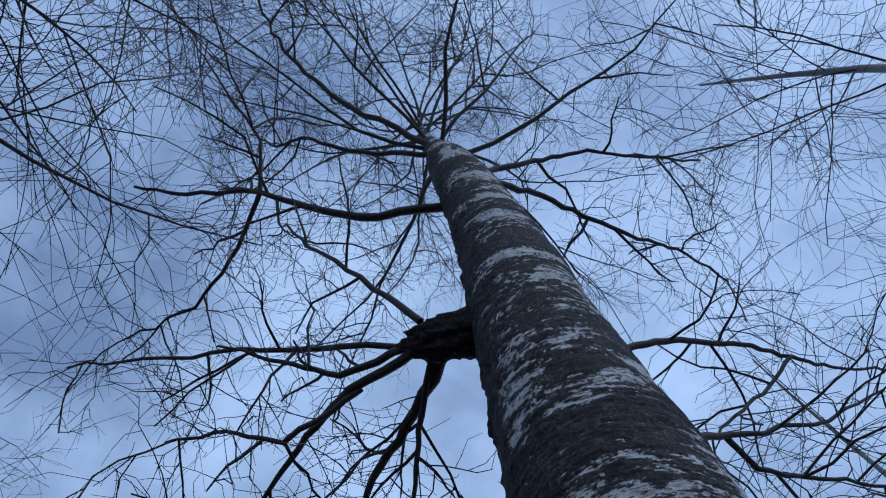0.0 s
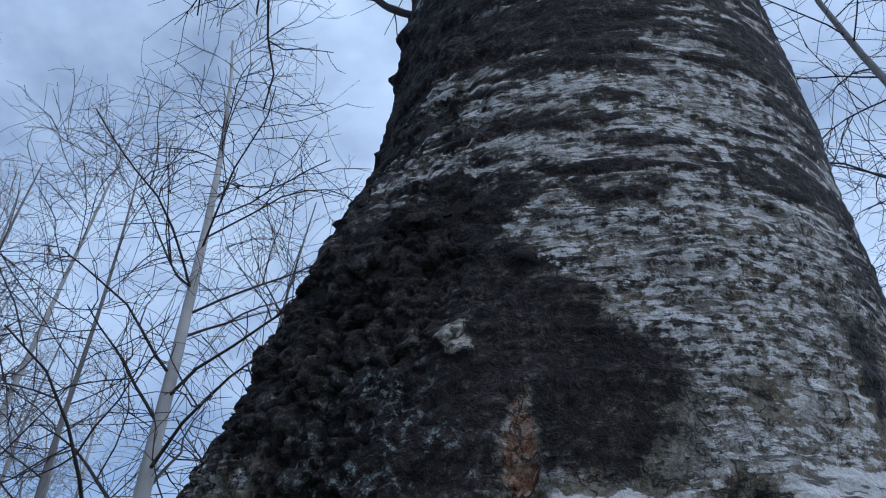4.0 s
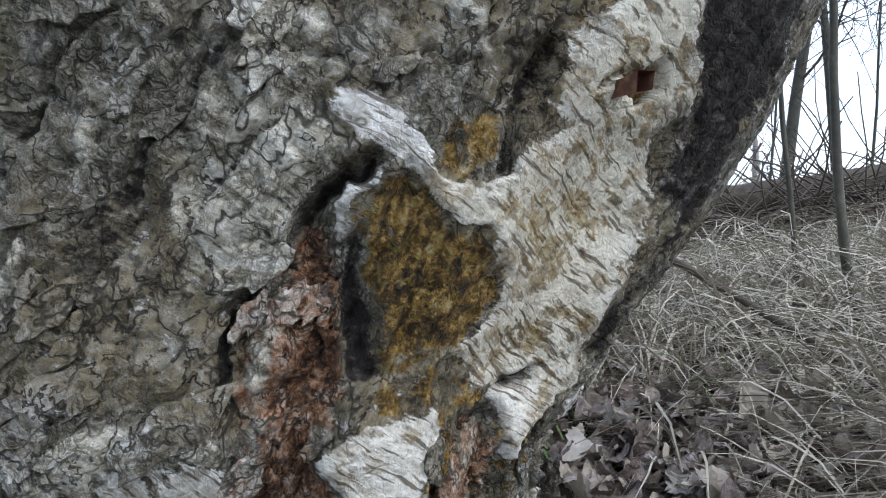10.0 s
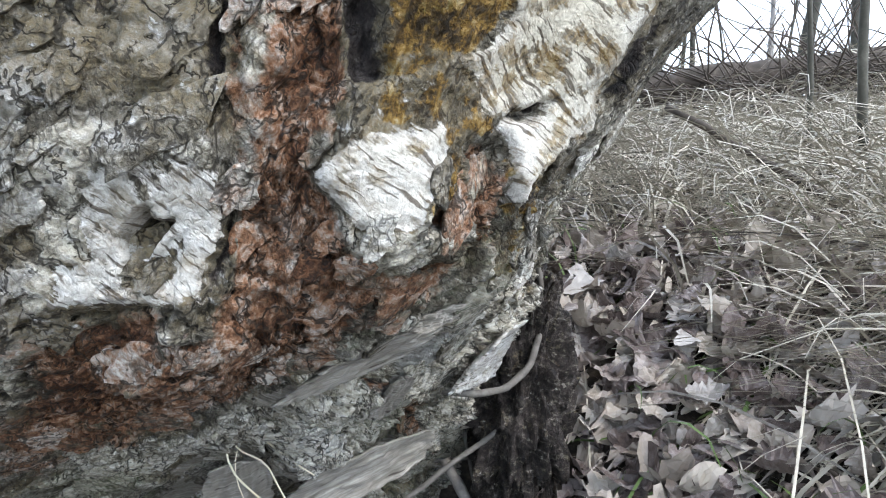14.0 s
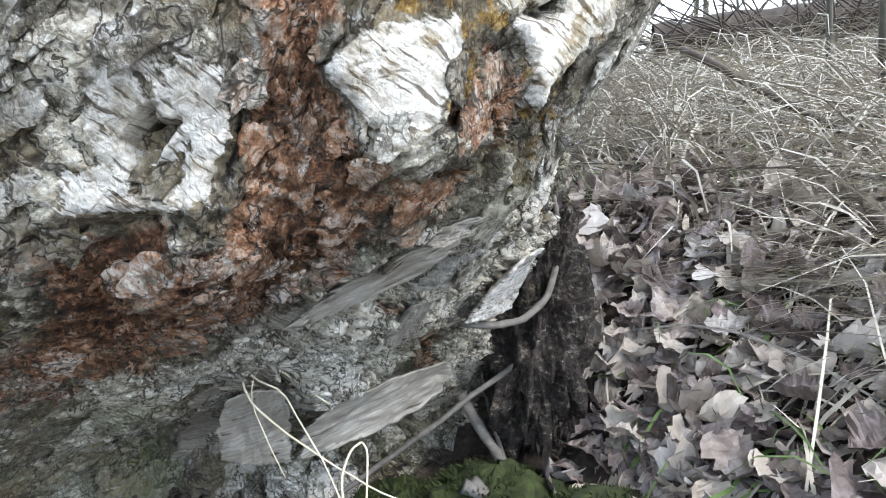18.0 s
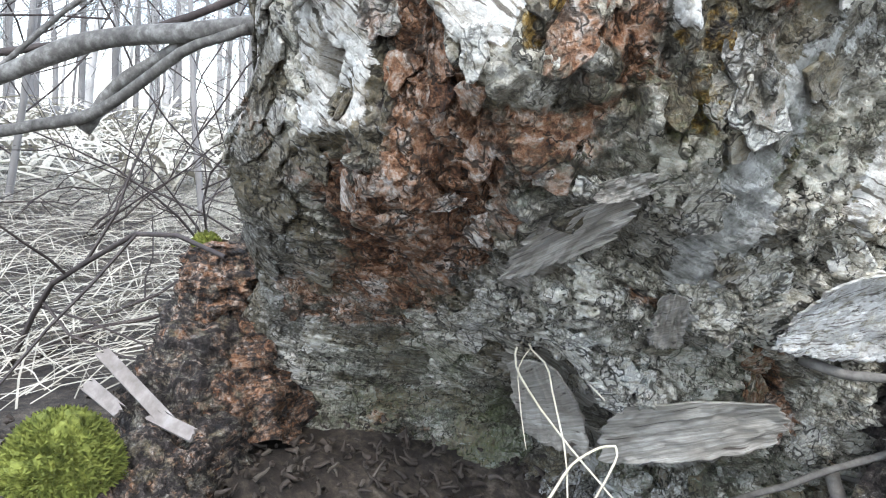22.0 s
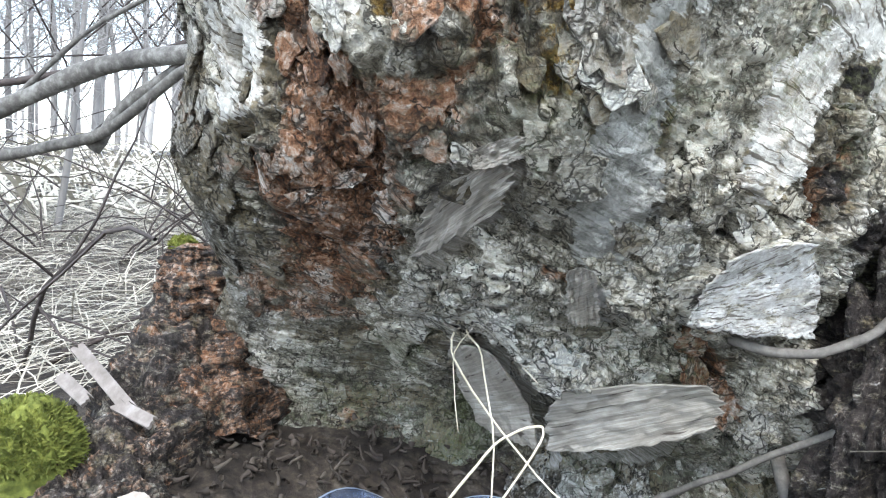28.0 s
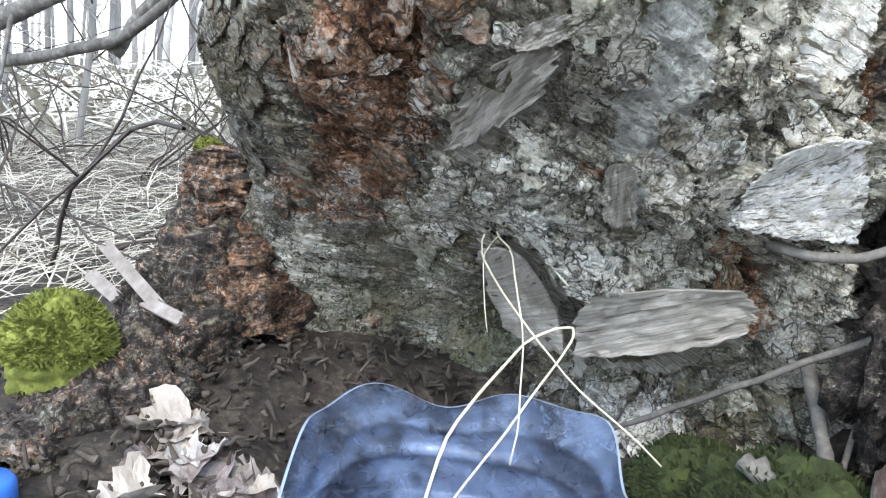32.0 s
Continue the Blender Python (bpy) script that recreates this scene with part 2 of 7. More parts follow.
    def done(self, colour, rough=0.8, height=None, bump=0.3, depth=0.002, **more):
        self.put(self.bsdf.inputs["Base Color"], colour)
        self.put(self.bsdf.inputs["Roughness"], rough)
        if height is not None:
            b = self.n.new("ShaderNodeBump")
            b.inputs["Strength"].default_value, b.inputs["Distance"].default_value = bump, depth
            self.put(b.inputs["Height"], height)
            self.l.new(b.outputs["Normal"], self.bsdf.inputs["Normal"])
        for k, v in more.items():
            self.put(self.bsdf.inputs[k.replace("_", " ")], v)
        return self.mat


def bark_material():
    s = Shade("birch_bark")
    uv = s.attr("bark_uv", "Vector")
    w, r, o = s.split(s.attr("mask_a", "Color"))
    k, g, li = s.split(s.attr("mask_b", "Color"))
    st, pl, tone = s.split(s.attr("mask_c", "Color"))
    fi, sl, _ = s.split(s.attr("mask_d", "Color"))
    flat = s.warp(0.010, 40, uv)
    body = s.warp(0.012, 45)
    # grain at three sizes
    fine = s.noise(380, 4, 0.75)
    mid = s.noise(1.0, 6, 0.72, vector=body, stretch=(185, 185, 200))
    big = s.noise(22, 5, 0.6)
    blot = s.noise(58, 5, 0.65)
    across = s.noise(1.0, 5, 0.66, vector=flat, stretch=(48, 260, 1), distort=0.35)
    edge = s.math("ADD", s.math("MULTIPLY", s.noise(130, 5, 0.7), 0.5), s.math("MULTIPLY", across, 0.5))
    dash = s.noise(1.0, 3, 0.55, vector=flat, stretch=(20, 210, 1))
    fibre = s.noise(1.0, 6, 0.74, vector=body, stretch=(150, 150, 115), distort=0.2)

    def lean(*terms):
        """0.5 plus weighted departures of noises from 0.5."""
        out = 0.5
        for v, k_ in terms:
            out = s.math("ADD", out, s.math("MULTIPLY", s.math("SUBTRACT", v, 0.5), k_))
        return out

    def vein(stretch, width, bend):
        """Winding cracks: 0 in the crack, 1 away from it."""
        v = s.noise(1.0, 4, 0.62, vector=body, stretch=stretch, distort=bend)
        return s.ramp(s.math("ABSOLUTE", s.math("SUBTRACT", v, 0.5)), (width * 0.35, 0.0), (width, 1.0))

    def sunk(mask, soft=0.08, jag=1.7):
        return s.ramp(lean((mask, 1.0), (edge, -jag)), (0.5 - soft, 0.0), (0.5 + soft, 1.0))

    def edged(mask, soft=0.08, jag=1.15, by=edge):
        return s.ramp(lean((mask, 1.0), (by, jag)), (0.5 - soft, 0.0), (0.5 + soft, 1.0))

    crack = vein((52, 52, 46), 0.022, 0.1)
    crack = s.math("MINIMUM", s.math("MAXIMUM", crack, s.ramp(blot, (0.40, 0.9), (0.56, 0.0))), vein((20, 20, 16), 0.015, 0.2))
    torn = s.warp(0.007, 190, body)
    cell = s.cell(1.0, vector=torn, feature="DISTANCE_TO_EDGE", stretch=(250, 250, 150))
    gate = s.ramp(lean((blot, 0.8), (big, 0.5)), (0.40, 0.15), (0.58, 1.0))
    crack = s.math("MINIMUM", crack, s.math("MAXIMUM", s.ramp(cell, (0.02, 0.30), (0.16, 1.0)), gate))
    n = lean((mid, 0.70), (fine, 0.30), (blot, 0.35), (tone, 0.22))
    nf = lean((fibre, 0.55), (mid, 0.35), (fine, 0.25), (blot, 0.3), (tone, 0.2))
    fleck = s.ramp(lean((mid, 0.6), (across, 0.7), (blot, 0.4)), (0.61, 0.0), (0.66, 1.0))
    grey = s.ramp(n, (0.30, (0.045, 0.039, 0.028)), (0.41, (0.125, 0.112, 0.085)), (0.51, (0.245, 0.228, 0.190)), (0.64, (0.50, 0.485, 0.45)))
    grey = s.mix(s.math("MULTIPLY", s.ramp(big, (0.45, 0.0), (0.58, 0.80)), s.ramp(fine, (0.40, 0.25), (0.6, 1.0))), grey, (0.20, 0.155, 0.085))
    grey = s.mix(s.math("MULTIPLY", fleck, 0.85), grey, (0.66, 0.65, 0.63))
    rust = s.ramp(nf, (0.34, (0.020, 0.010, 0.007)), (0.42, (0.13, 0.056, 0.028)), (0.49, (0.30, 0.152, 0.082)), (0.56, (0.42, 0.305, 0.235)), (0.66, (0.66, 0.615, 0.56)))
    orange = s.ramp(nf, (0.36, (0.018, 0.012, 0.006)), (0.45, (0.075, 0.046, 0.016)), (0.53, (0.26, 0.155, 0.038)), (0.60, (0.38, 0.30, 0.155)), (0.69, (0.60, 0.57, 0.48)))
    white = s.ramp(lean((across, 0.6), (big, 0.3), (fine, 0.4), (mid, 0.25)), (0.36, (0.38, 0.35, 0.31)), (0.46, (0.60, 0.58, 0.545)), (0.58, (0.79, 0.78, 0.76)))
    scuff = s.ramp(lean((across, 0.9), (mid, 0.35), (blot, 0.75)), (0.53, 0.0), (0.64, 1.0))
    worn = s.ramp(n, (0.34, (0.060, 0.046, 0.032)), (0.48, (0.26, 0.225, 0.18)), (0.62, (0.48, 0.45, 0.40)))
    white = s.mix(s.math("MULTIPLY", scuff, 0.80), white, worn)
    white = s.mix(s.ramp(s.math("MAXIMUM", dash, s.noise(1.0, 3, 0.5, vector=flat, stretch=(50, 380, 1))), (0.60, 0.0), (0.64, 0.85)), white, (0.085, 0.066, 0.050))
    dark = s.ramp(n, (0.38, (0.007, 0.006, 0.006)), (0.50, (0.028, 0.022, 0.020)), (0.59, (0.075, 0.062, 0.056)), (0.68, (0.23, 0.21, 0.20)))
    pale = s.ramp(lean((mid, 0.55), (across, 0.45), (fine, 0.3), (blot, 0.25), (tone, 0.2)), (0.30, (0.115, 0.098, 0.068)), (0.40, (0.37, 0.335, 0.260)), (0.50, (0.60, 0.560, 0.470)), (0.62, (0.81, 0.785, 0.720)))
    lich = s.ramp(mid, (0.50, (0.035, 0.035, 0.033)), (0.56, (0.20, 0.235, 0.22)), (0.64, (0.46, 0.52, 0.50)))
    mossy = s.ramp(fine, (0.35, (0.035, 0.048, 0.012)), (0.65, (0.15, 0.18, 0.055)))
    stroke = s.noise(1.0, 5, 0.65, vector=flat, stretch=(24, 430, 1), distort=0.3)
    fibrous = s.ramp(lean((stroke, 0.8), (blot, 0.3)), (0.34, (0.19, 0.168, 0.138)), (0.50, (0.40, 0.368, 0.318)), (0.64, (0.62, 0.59, 0.535)))
    slaty = s.ramp(lean((mid, 0.5), (across, 0.5), (blot, 0.4)), (0.34, (0.12, 0.116, 0.104)), (0.46, (0.35, 0.340, 0.305)), (0.60, (0.60, 0.59, 0.55)))
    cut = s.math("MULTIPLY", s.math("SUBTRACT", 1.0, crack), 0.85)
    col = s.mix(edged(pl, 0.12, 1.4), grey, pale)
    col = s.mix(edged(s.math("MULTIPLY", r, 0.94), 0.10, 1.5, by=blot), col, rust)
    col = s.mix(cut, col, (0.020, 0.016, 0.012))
    col = s.mix(edged(sl, 0.035, 1.4), col, slaty)
    col = s.mix(edged(fi, 0.10, 0.9), col, fibrous)
    col = s.mix(edged(w, 0.05, 1.9), col, white)
    col = s.mix(s.math("MULTIPLY", st, 0.75), col, s.mix(0.75, col, (0.92, 0.80, 0.50), "MULTIPLY"))
    col = s.mix(s.math("MULTIPLY", st, s.ramp(lean((blot, 1.0), (across, 0.7)), (0.505, 0.0), (0.56, 0.85))), col, orange)
    col = s.mix(edged(s.math("MULTIPLY", o, 0.92), 0.08, 2.0, by=blot), col, orange)
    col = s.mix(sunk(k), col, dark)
    col = s.mix(s.math("MULTIPLY", edged(li, 0.12, 1.6, by=blot), s.ramp(lean((mid, 0.9), (fine, 0.4)), (0.50, 0.0), (0.56, 0.95))), col, lich)
    col = s.mix(s.math("MULTIPLY", edged(g, 0.2, 1.6, by=mid), 0.6), col, mossy)
    rugged = s.math("SUBTRACT", 1.0, s.math("MULTIPLY", w, 0.7))
    height = s.math("MULTIPLY", s.math("ADD", s.math("ADD", s.math("MULTIPLY", mid, 0.75), s.math("MULTIPLY", fine, 0.30)), s.math("MULTIPLY", crack, 0.30)), rugged)
    height = s.math("ADD", height, s.math("ADD", s.math("MULTIPLY", s.mix(w, fibre, across), 0.22), s.math("MULTIPLY", fleck, 0.20)))
    rough = s.ramp(fine, (0.35, 0.55), (0.65, 0.88))
    return s.done(col, rough, height, 1.0, 0.0040, Specular_IOR_Level=0.28)


BARK = bark_material()


def plain(name, stops, scale=60, rough=0.75, bump=0.4, stretch=None, depth=0.001, vary=0.0, **more):
    """A material whose colour runs over the given stops with noise at two sizes; vary: how far each loose piece differs."""
    s = Shade(name)
    n = s.math("ADD", s.math("MULTIPLY", s.noise(scale, 7, 0.68, stretch=stretch), 0.65), s.math("MULTIPLY", s.noise(scale * 0.18, 3, 0.5), 0.35))
    col = s.ramp(n, *stops)
    if vary:
        v = s.math("ADD", s.math("MULTIPLY", s.math("SUBTRACT", s.island(), 0.5), vary), s.math("MULTIPLY", s.math("SUBTRACT", s.random(), 0.5), vary))
        col = s.mix(s.math("ABSOLUTE", v), col, s.mix(s.ramp(v, (0.0, 0.0), (0.01, 1.0)), (0.02, 0.016, 0.012), (0.75, 0.68, 0.56)))
    return s.done(col, rough, n, bump, depth, **more)


TWIG = plain("twig_bark", ((0.3, (0.022, 0.017, 0.016)), (0.55, (0.060, 0.046, 0.042)), (0.75, (0.13, 0.105, 0.095))), 90, 0.8)
GREYTWIG = plain("grey_twig_bark", ((0.3, (0.05, 0.045, 0.04)), (0.5, (0.14, 0.127, 0.113)), (0.7, (0.27, 0.25, 0.225))), 120, 0.8)
SAPBARK = plain("sapling_bark", ((0.3, (0.025, 0.025, 0.019)), (0.55, (0.065, 0.062, 0.048)), (0.75, (0.14, 0.135, 0.11))), 60, 0.7)
BOUGH = plain("bough_bark", ((0.34, (0.04, 0.037, 0.034)), (0.5, (0.12, 0.112, 0.103)), (0.62, (0.24, 0.235, 0.22)), (0.74, (0.44, 0.45, 0.42))), 90, 0.8, 0.6)
LOGBARK = plain("log_bark", ((0.3, (0.025, 0.020, 0.016)), (0.55, (0.09, 0.072, 0.058)), (0.75, (0.20, 0.17, 0.14))), 40, 0.85, 0.6)
# bark of the farther trees, made paler: distance haze is put into these colours
FARBARK = plain("far_birch_bark", ((0.3, (0.16, 0.14, 0.125)), (0.5, (0.45, 0.43, 0.41)), (0.7, (0.72, 0.70, 0.68))), 3, 0.8, stretch=(1, 1, 0.4))
HAZYBARK = plain("far_hazy_bark", ((0.3, (0.11, 0.10, 0.095)), (0.5, (0.25, 0.235, 0.225)), (0.7, (0.42, 0.40, 0.385))), 3, 0.85, stretch=(1, 1, 0.4))
GRASS = plain("dry_grass", ((0.3, (0.28, 0.245, 0.19)), (0.5, (0.48, 0.44, 0.36)), (0.72, (0.66, 0.62, 0.53))), 30, 0.65, 0.1, vary=0.6)
GREEN = plain("green_grass", ((0.3, (0.05, 0.09, 0.02)), (0.6, (0.12, 0.19, 0.05))), 30, 0.6, 0.1)
STRAW = plain("straw", ((0.3, (0.50, 0.43, 0.30)), (0.6, (0.74, 0.68, 0.54))), 60, 0.5, 0.15, stretch=(1, 1, 0.2))
LEAF = plain("dead_leaf", ((0.3, (0.05, 0.034, 0.030)), (0.46, (0.145, 0.108, 0.097)), (0.58, (0.28, 0.240, 0.230)), (0.74, (0.52, 0.485, 0.475))), 70, 0.55, 0.8, vary=0.75)
PALELEAF = plain("bleached_leaf", ((0.3, (0.20, 0.18, 0.165)), (0.55, (0.37, 0.345, 0.325)), (0.75, (0.54, 0.515, 0.495))), 40, 0.6, 0.4, vary=0.2)
SOIL = plain("leaf_litter", ((0.36, (0.012, 0.009, 0.007)), (0.47, (0.028, 0.021, 0.016)), (0.56, (0.062, 0.048, 0.036)), (0.68, (0.165, 0.138, 0.105))), 95, 0.9, 0.8, depth=0.006)
MOSS = plain("moss", ((0.3, (0.045, 0.060, 0.010)), (0.5, (0.15, 0.17, 0.030)), (0.72, (0.32, 0.34, 0.075))), 160, 0.9, 0.8, depth=0.003)
# MOSS again, darker: the shade under the birch is put into its colour
SHADEDMOSS = plain("shaded_moss", ((0.3, (0.009, 0.014, 0.004)), (0.5, (0.030, 0.043, 0.010)), (0.72, (0.080, 0.100, 0.024))), 160, 0.9, 0.8, depth=0.003)
CHIP = plain("pale_wood_chip", ((0.3, (0.10, 0.08, 0.066)), (0.5, (0.215, 0.185, 0.165)), (0.7, (0.36, 0.33, 0.305))), 70, 0.7, 0.4, stretch=(1, 1, 0.3))


def curl_material(name, a, b, c):
    """Peeled birch paper, with fine strokes along its grain and dark dashes."""
    s = Shade(name)
    uv = s.attr("bark_uv", "Vector")
    stroke = s.noise(1.0, 5, 0.65, vector=uv, stretch=(22, 420, 1), distort=0.3)
    dash = s.noise(1.0, 3, 0.5, vector=uv, stretch=(36, 190, 1))
    mid = s.noise(45, 5, 0.6)
    n = s.math("ADD", s.math("MULTIPLY", stroke, 0.6), s.math("MULTIPLY", mid, 0.4))
    col = s.ramp(n, (0.34, a), (0.50, b), (0.64, c))
    col = s.mix(s.ramp(dash, (0.62, 0.0), (0.67, 1.0)), col, (0.07, 0.055, 0.045))
    return s.done(col, 0.6, n, 0.7, 0.002)


CURL = curl_material("peeled_birch_paper", (0.155, 0.137, 0.112), (0.29, 0.265, 0.23), (0.47, 0.445, 0.40))


# ---- the birch: masks and relief of its trunk ----
def outline_distance(u, v, poly):
    """Distance to a closed outline, positive inside."""
    d = np.full(len(u), 1e9)
    inside = np.zeros(len(u), dtype=bool)
    n = len(poly)
    for i in range(n):
        (ax, ay), (bx, by) = poly[i], poly[(i + 1) % n]
        ex, ey = bx - ax, by - ay
        t = np.clip(((u - ax) * ex + (v - ay) * ey) / (ex * ex + ey * ey + 1e-12), 0, 1)
        d = np.minimum(d, np.hypot(u - ax - t * ex, v - ay - t * ey))
        if ay != by:
            cross = ((ay > v) != (by > v)) & (u < (bx - ax) * (v - ay) / (by - ay) + ax)
            inside ^= cross
    return np.where(inside, d, -d)


PATCHES = []


def patch(kind, soft, outline, level=1.0):
    """A patch of the trunk's surface, its outline given as turn and height; level: how fully it covers."""
    PATCHES.append((kind, soft, outline, level))



patch("dark", 0.012, ((-0.05, 1.310), (0.14, 1.301), (0.16, 1.278), (-0.01, 1.281)))
patch("dark", 0.012, ((-0.31, 1.253), (-0.01, 1.224), (0.05, 1.201), (-0.13, 1.198), (-0.27, 1.207)))
patch("dark", 0.02, ((-1.08, 1.571), (-0.28, 1.402), (-0.25, 1.267), (-0.22, 1.138), (-0.08, 1.063), (-0.18, 1.026), (-0.14, 0.937), (-0.45, 0.948), (-0.66, 1.100), (-0.97, 1.307)))
patch("dark", 0.012, ((0.29, 1.112), (0.45, 1.112), (0.41, 1.092), (0.32, 1.092)))
patch("dark", 0.012, ((0.58, 1.169), (0.78, 1.181), (0.75, 1.123), (0.60, 1.141)))
patch("white", 0.012, ((-0.285, 1.275), (0.032, 1.361), (0.736, 1.466), (0.743, 1.092), (0.701, 0.949), (0.136, 0.934), (0.024, 1.027), (0.207, 1.020), (0.255, 1.064), (0.23, 1.121), (0.035, 1.169), (-0.131, 1.204)), 0.48)
patch("dark", 0.02, ((-0.582, 0.959), (-0.649, 1.091), (-0.658, 1.184), (-0.648, 1.323), (-0.799, 1.461), (-0.254, 1.404), (-0.207, 1.318), (-0.328, 1.272), (-0.194, 1.172), (0.03, 1.156), (0.216, 1.126), (0.235, 1.064), (0.184, 1.024), (-0.005, 1.035), (0.084, 0.938)), 0.66)
patch("lichen", 0.02, ((-0.527, 0.961), (-0.607, 1.082), (-0.567, 1.165), (-0.252, 1.147), (-0.167, 1.069), (-0.241, 1.010), (-0.192, 0.942)), 0.5)
patch("rust", 0.008, ((-0.122, 1.067), (-0.117, 1.118), (-0.047, 1.067), (0.091, 0.938), (0.004, 0.945)), 0.9)
patch("pale", 0.006, ((-0.323, 1.162), (-0.267, 1.173), (-0.238, 1.151), (-0.281, 1.149)), 0.9)
patch("dark", 0.01, ((0.275, 1.014), (0.357, 1.037), (0.45, 1.014), (0.439, 0.979), (0.379, 0.967), (0.292, 0.993)))
patch("dark", 0.008, ((-0.095, 1.311), (0.168, 1.302), (0.128, 1.268), (0.009, 1.277)), 0.9)
patch("dark", 0.01, ((0.593, 1.193), (0.74, 1.181), (0.773, 1.127), (0.722, 1.090), (0.655, 1.148)), 0.9)
patch("dark", 0.01, ((0.33, 1.114), (0.433, 1.108), (0.42, 1.082)), 0.7)
patch("dark", 0.01, ((0.629, 1.006), (0.702, 1.016), (0.703, 0.954), (0.656, 0.951)), 0.9)
patch("dark", 0.02, ((-0.436, 0.827), (-0.66, 1.037), (-0.651, 1.059), (-0.334, 1.023), (-0.245, 0.975), (-0.261, 0.930), (-0.25, 0.885), (-0.249, 0.849), (-0.274, 0.768), (-0.335, 0.728), (-0.399, 0.701), (-0.48, 0.822)), 0.56)
patch("lichen", 0.02, ((-0.605, 0.940), (-0.63, 1.033), (-0.675, 1.062), (-0.388, 1.028), (-0.311, 0.986), (-0.335, 0.943), (-0.307, 0.885), (-0.223, 0.835), (-0.38, 0.826)), 0.9)
patch("pale", 0.008, ((-0.23, 0.966), (-0.238, 0.997), (-0.169, 0.978), (-0.141, 0.933), (-0.137, 0.909)), 0.9)
patch("pale", 0.006, ((-0.197, 0.867), (-0.276, 0.917), (-0.206, 0.903), (-0.158, 0.857)))
patch("pale", 0.008, ((-0.045, 0.878), (-0.007, 0.893), (0.034, 0.866), (0.002, 0.850), (-0.024, 0.853)), 0.9)
patch("pale", 0.005, ((-0.137, 0.801), (-0.079, 0.826), (-0.059, 0.849), (-0.037, 0.853), (-0.037, 0.835), (-0.11, 0.797)))
patch("pale", 0.01, ((-0.131, 0.692), (-0.122, 0.747), (-0.093, 0.781), (-0.046, 0.795), (-0.02, 0.774), (-0.056, 0.747), (-0.067, 0.721), (-0.079, 0.692)))
patch("pale", 0.01, ((-0.185, 1.023), (-0.087, 1.019), (-0.062, 0.989), (-0.109, 0.974), (-0.173, 0.993)), 0.8)
patch("rust", 0.006, ((-0.073, 1.016), (-0.055, 1.016), (0.03, 0.938), (0.051, 0.899), (-0.013, 0.942)))
patch("rust", 0.004, ((-0.073, 0.809), (-0.043, 0.832), (-0.028, 0.834), (-0.068, 0.807), (-0.104, 0.774), (-0.11, 0.754)))
patch("rust", 0.005, ((-0.23, 1.020), (-0.202, 1.019), (-0.163, 0.987), (-0.173, 0.987)), 0.9)
patch("crack", 0.006, ((-0.031, 1.023), (0.019, 1.026), (0.059, 0.968), (0.108, 0.909), (0.076, 0.920), (0.026, 0.979)), 0.9)
patch("white", 0.01, ((0.024, 1.026), (0.317, 1.018), (0.721, 1.064), (0.694, 1.017), (0.628, 0.989), (0.636, 0.913), (0.64, 0.861), (0.644, 0.806), (0.604, 0.774), (0.579, 0.737), (0.544, 0.726), (0.46, 0.729), (0.445, 0.715), (0.331, 0.721), (0.282, 0.728), (0.296, 0.751), (0.219, 0.751), (0.125, 0.775), (0.119, 0.785), (0.162, 0.802), (0.12, 0.836), (0.176, 0.843), (0.159, 0.892), (0.117, 0.915), (0.066, 0.968)), 0.92)
patch("grey", 0.01, ((0.276, 0.848), (0.298, 0.879), (0.362, 0.884), (0.455, 0.861), (0.51, 0.816), (0.5, 0.786), (0.411, 0.777), (0.33, 0.797)), 0.95)
patch("green", 0.02, ((0.276, 0.848), (0.298, 0.879), (0.362, 0.884), (0.455, 0.861), (0.51, 0.816), (0.5, 0.786), (0.411, 0.777), (0.33, 0.797)), 0.45)
patch("grey", 0.006, ((0.237, 0.949), (0.339, 0.940), (0.34, 0.927), (0.258, 0.938)), 0.8)
patch("grey", 0.008, ((0.259, 0.782), (0.33, 0.793), (0.499, 0.771), (0.468, 0.756), (0.351, 0.763)), 0.8)
patch("grey", 0.008, ((0.484, 0.874), (0.545, 0.882), (0.6, 0.876), (0.588, 0.850), (0.521, 0.856)), 0.8)
patch("dark", 0.01, ((0.651, 1.003), (0.717, 1.014), (0.88, 0.856), (0.857, 0.784), (0.759, 0.748), (0.629, 0.691), (0.567, 0.722), (0.603, 0.770), (0.617, 0.804), (0.672, 0.823), (0.636, 0.913), (0.637, 0.958)), 0.85)
patch("pale", 0.005, ((0.64, 0.801), (0.629, 0.861), (0.657, 0.876), (0.675, 0.831), (0.658, 0.806)))
patch("dark", 0.012, ((0.328, 1.019), (0.423, 1.025), (0.456, 1.004), (0.409, 0.980), (0.351, 1.002)))
patch("pale", 0.008, ((-0.124, 0.753), (-0.051, 0.763), (-0.028, 0.738), (-0.071, 0.702), (-0.126, 0.698)), 0.9)
patch("pale", 0.006, ((-0.227, 0.610), (-0.194, 0.636), (-0.179, 0.626), (-0.212, 0.607)), 0.9)
patch("pale", 0.006, ((-0.381, 0.512), (-0.37, 0.546), (-0.318, 0.564), (-0.297, 0.554), (-0.361, 0.519)), 0.9)
patch("pale", 0.014, ((-0.071, 0.647), (-0.006, 0.650), (0.094, 0.632), (0.173, 0.617), (0.141, 0.604), (0.104, 0.577), (0.012, 0.539), (-0.079, 0.562), (-0.117, 0.595), (-0.051, 0.615)), 0.85)
patch("white", 0.008, ((0.106, 0.642), (0.166, 0.647), (0.25, 0.634), (0.273, 0.615), (0.251, 0.608), (0.17, 0.620), (0.127, 0.629)), 0.9)
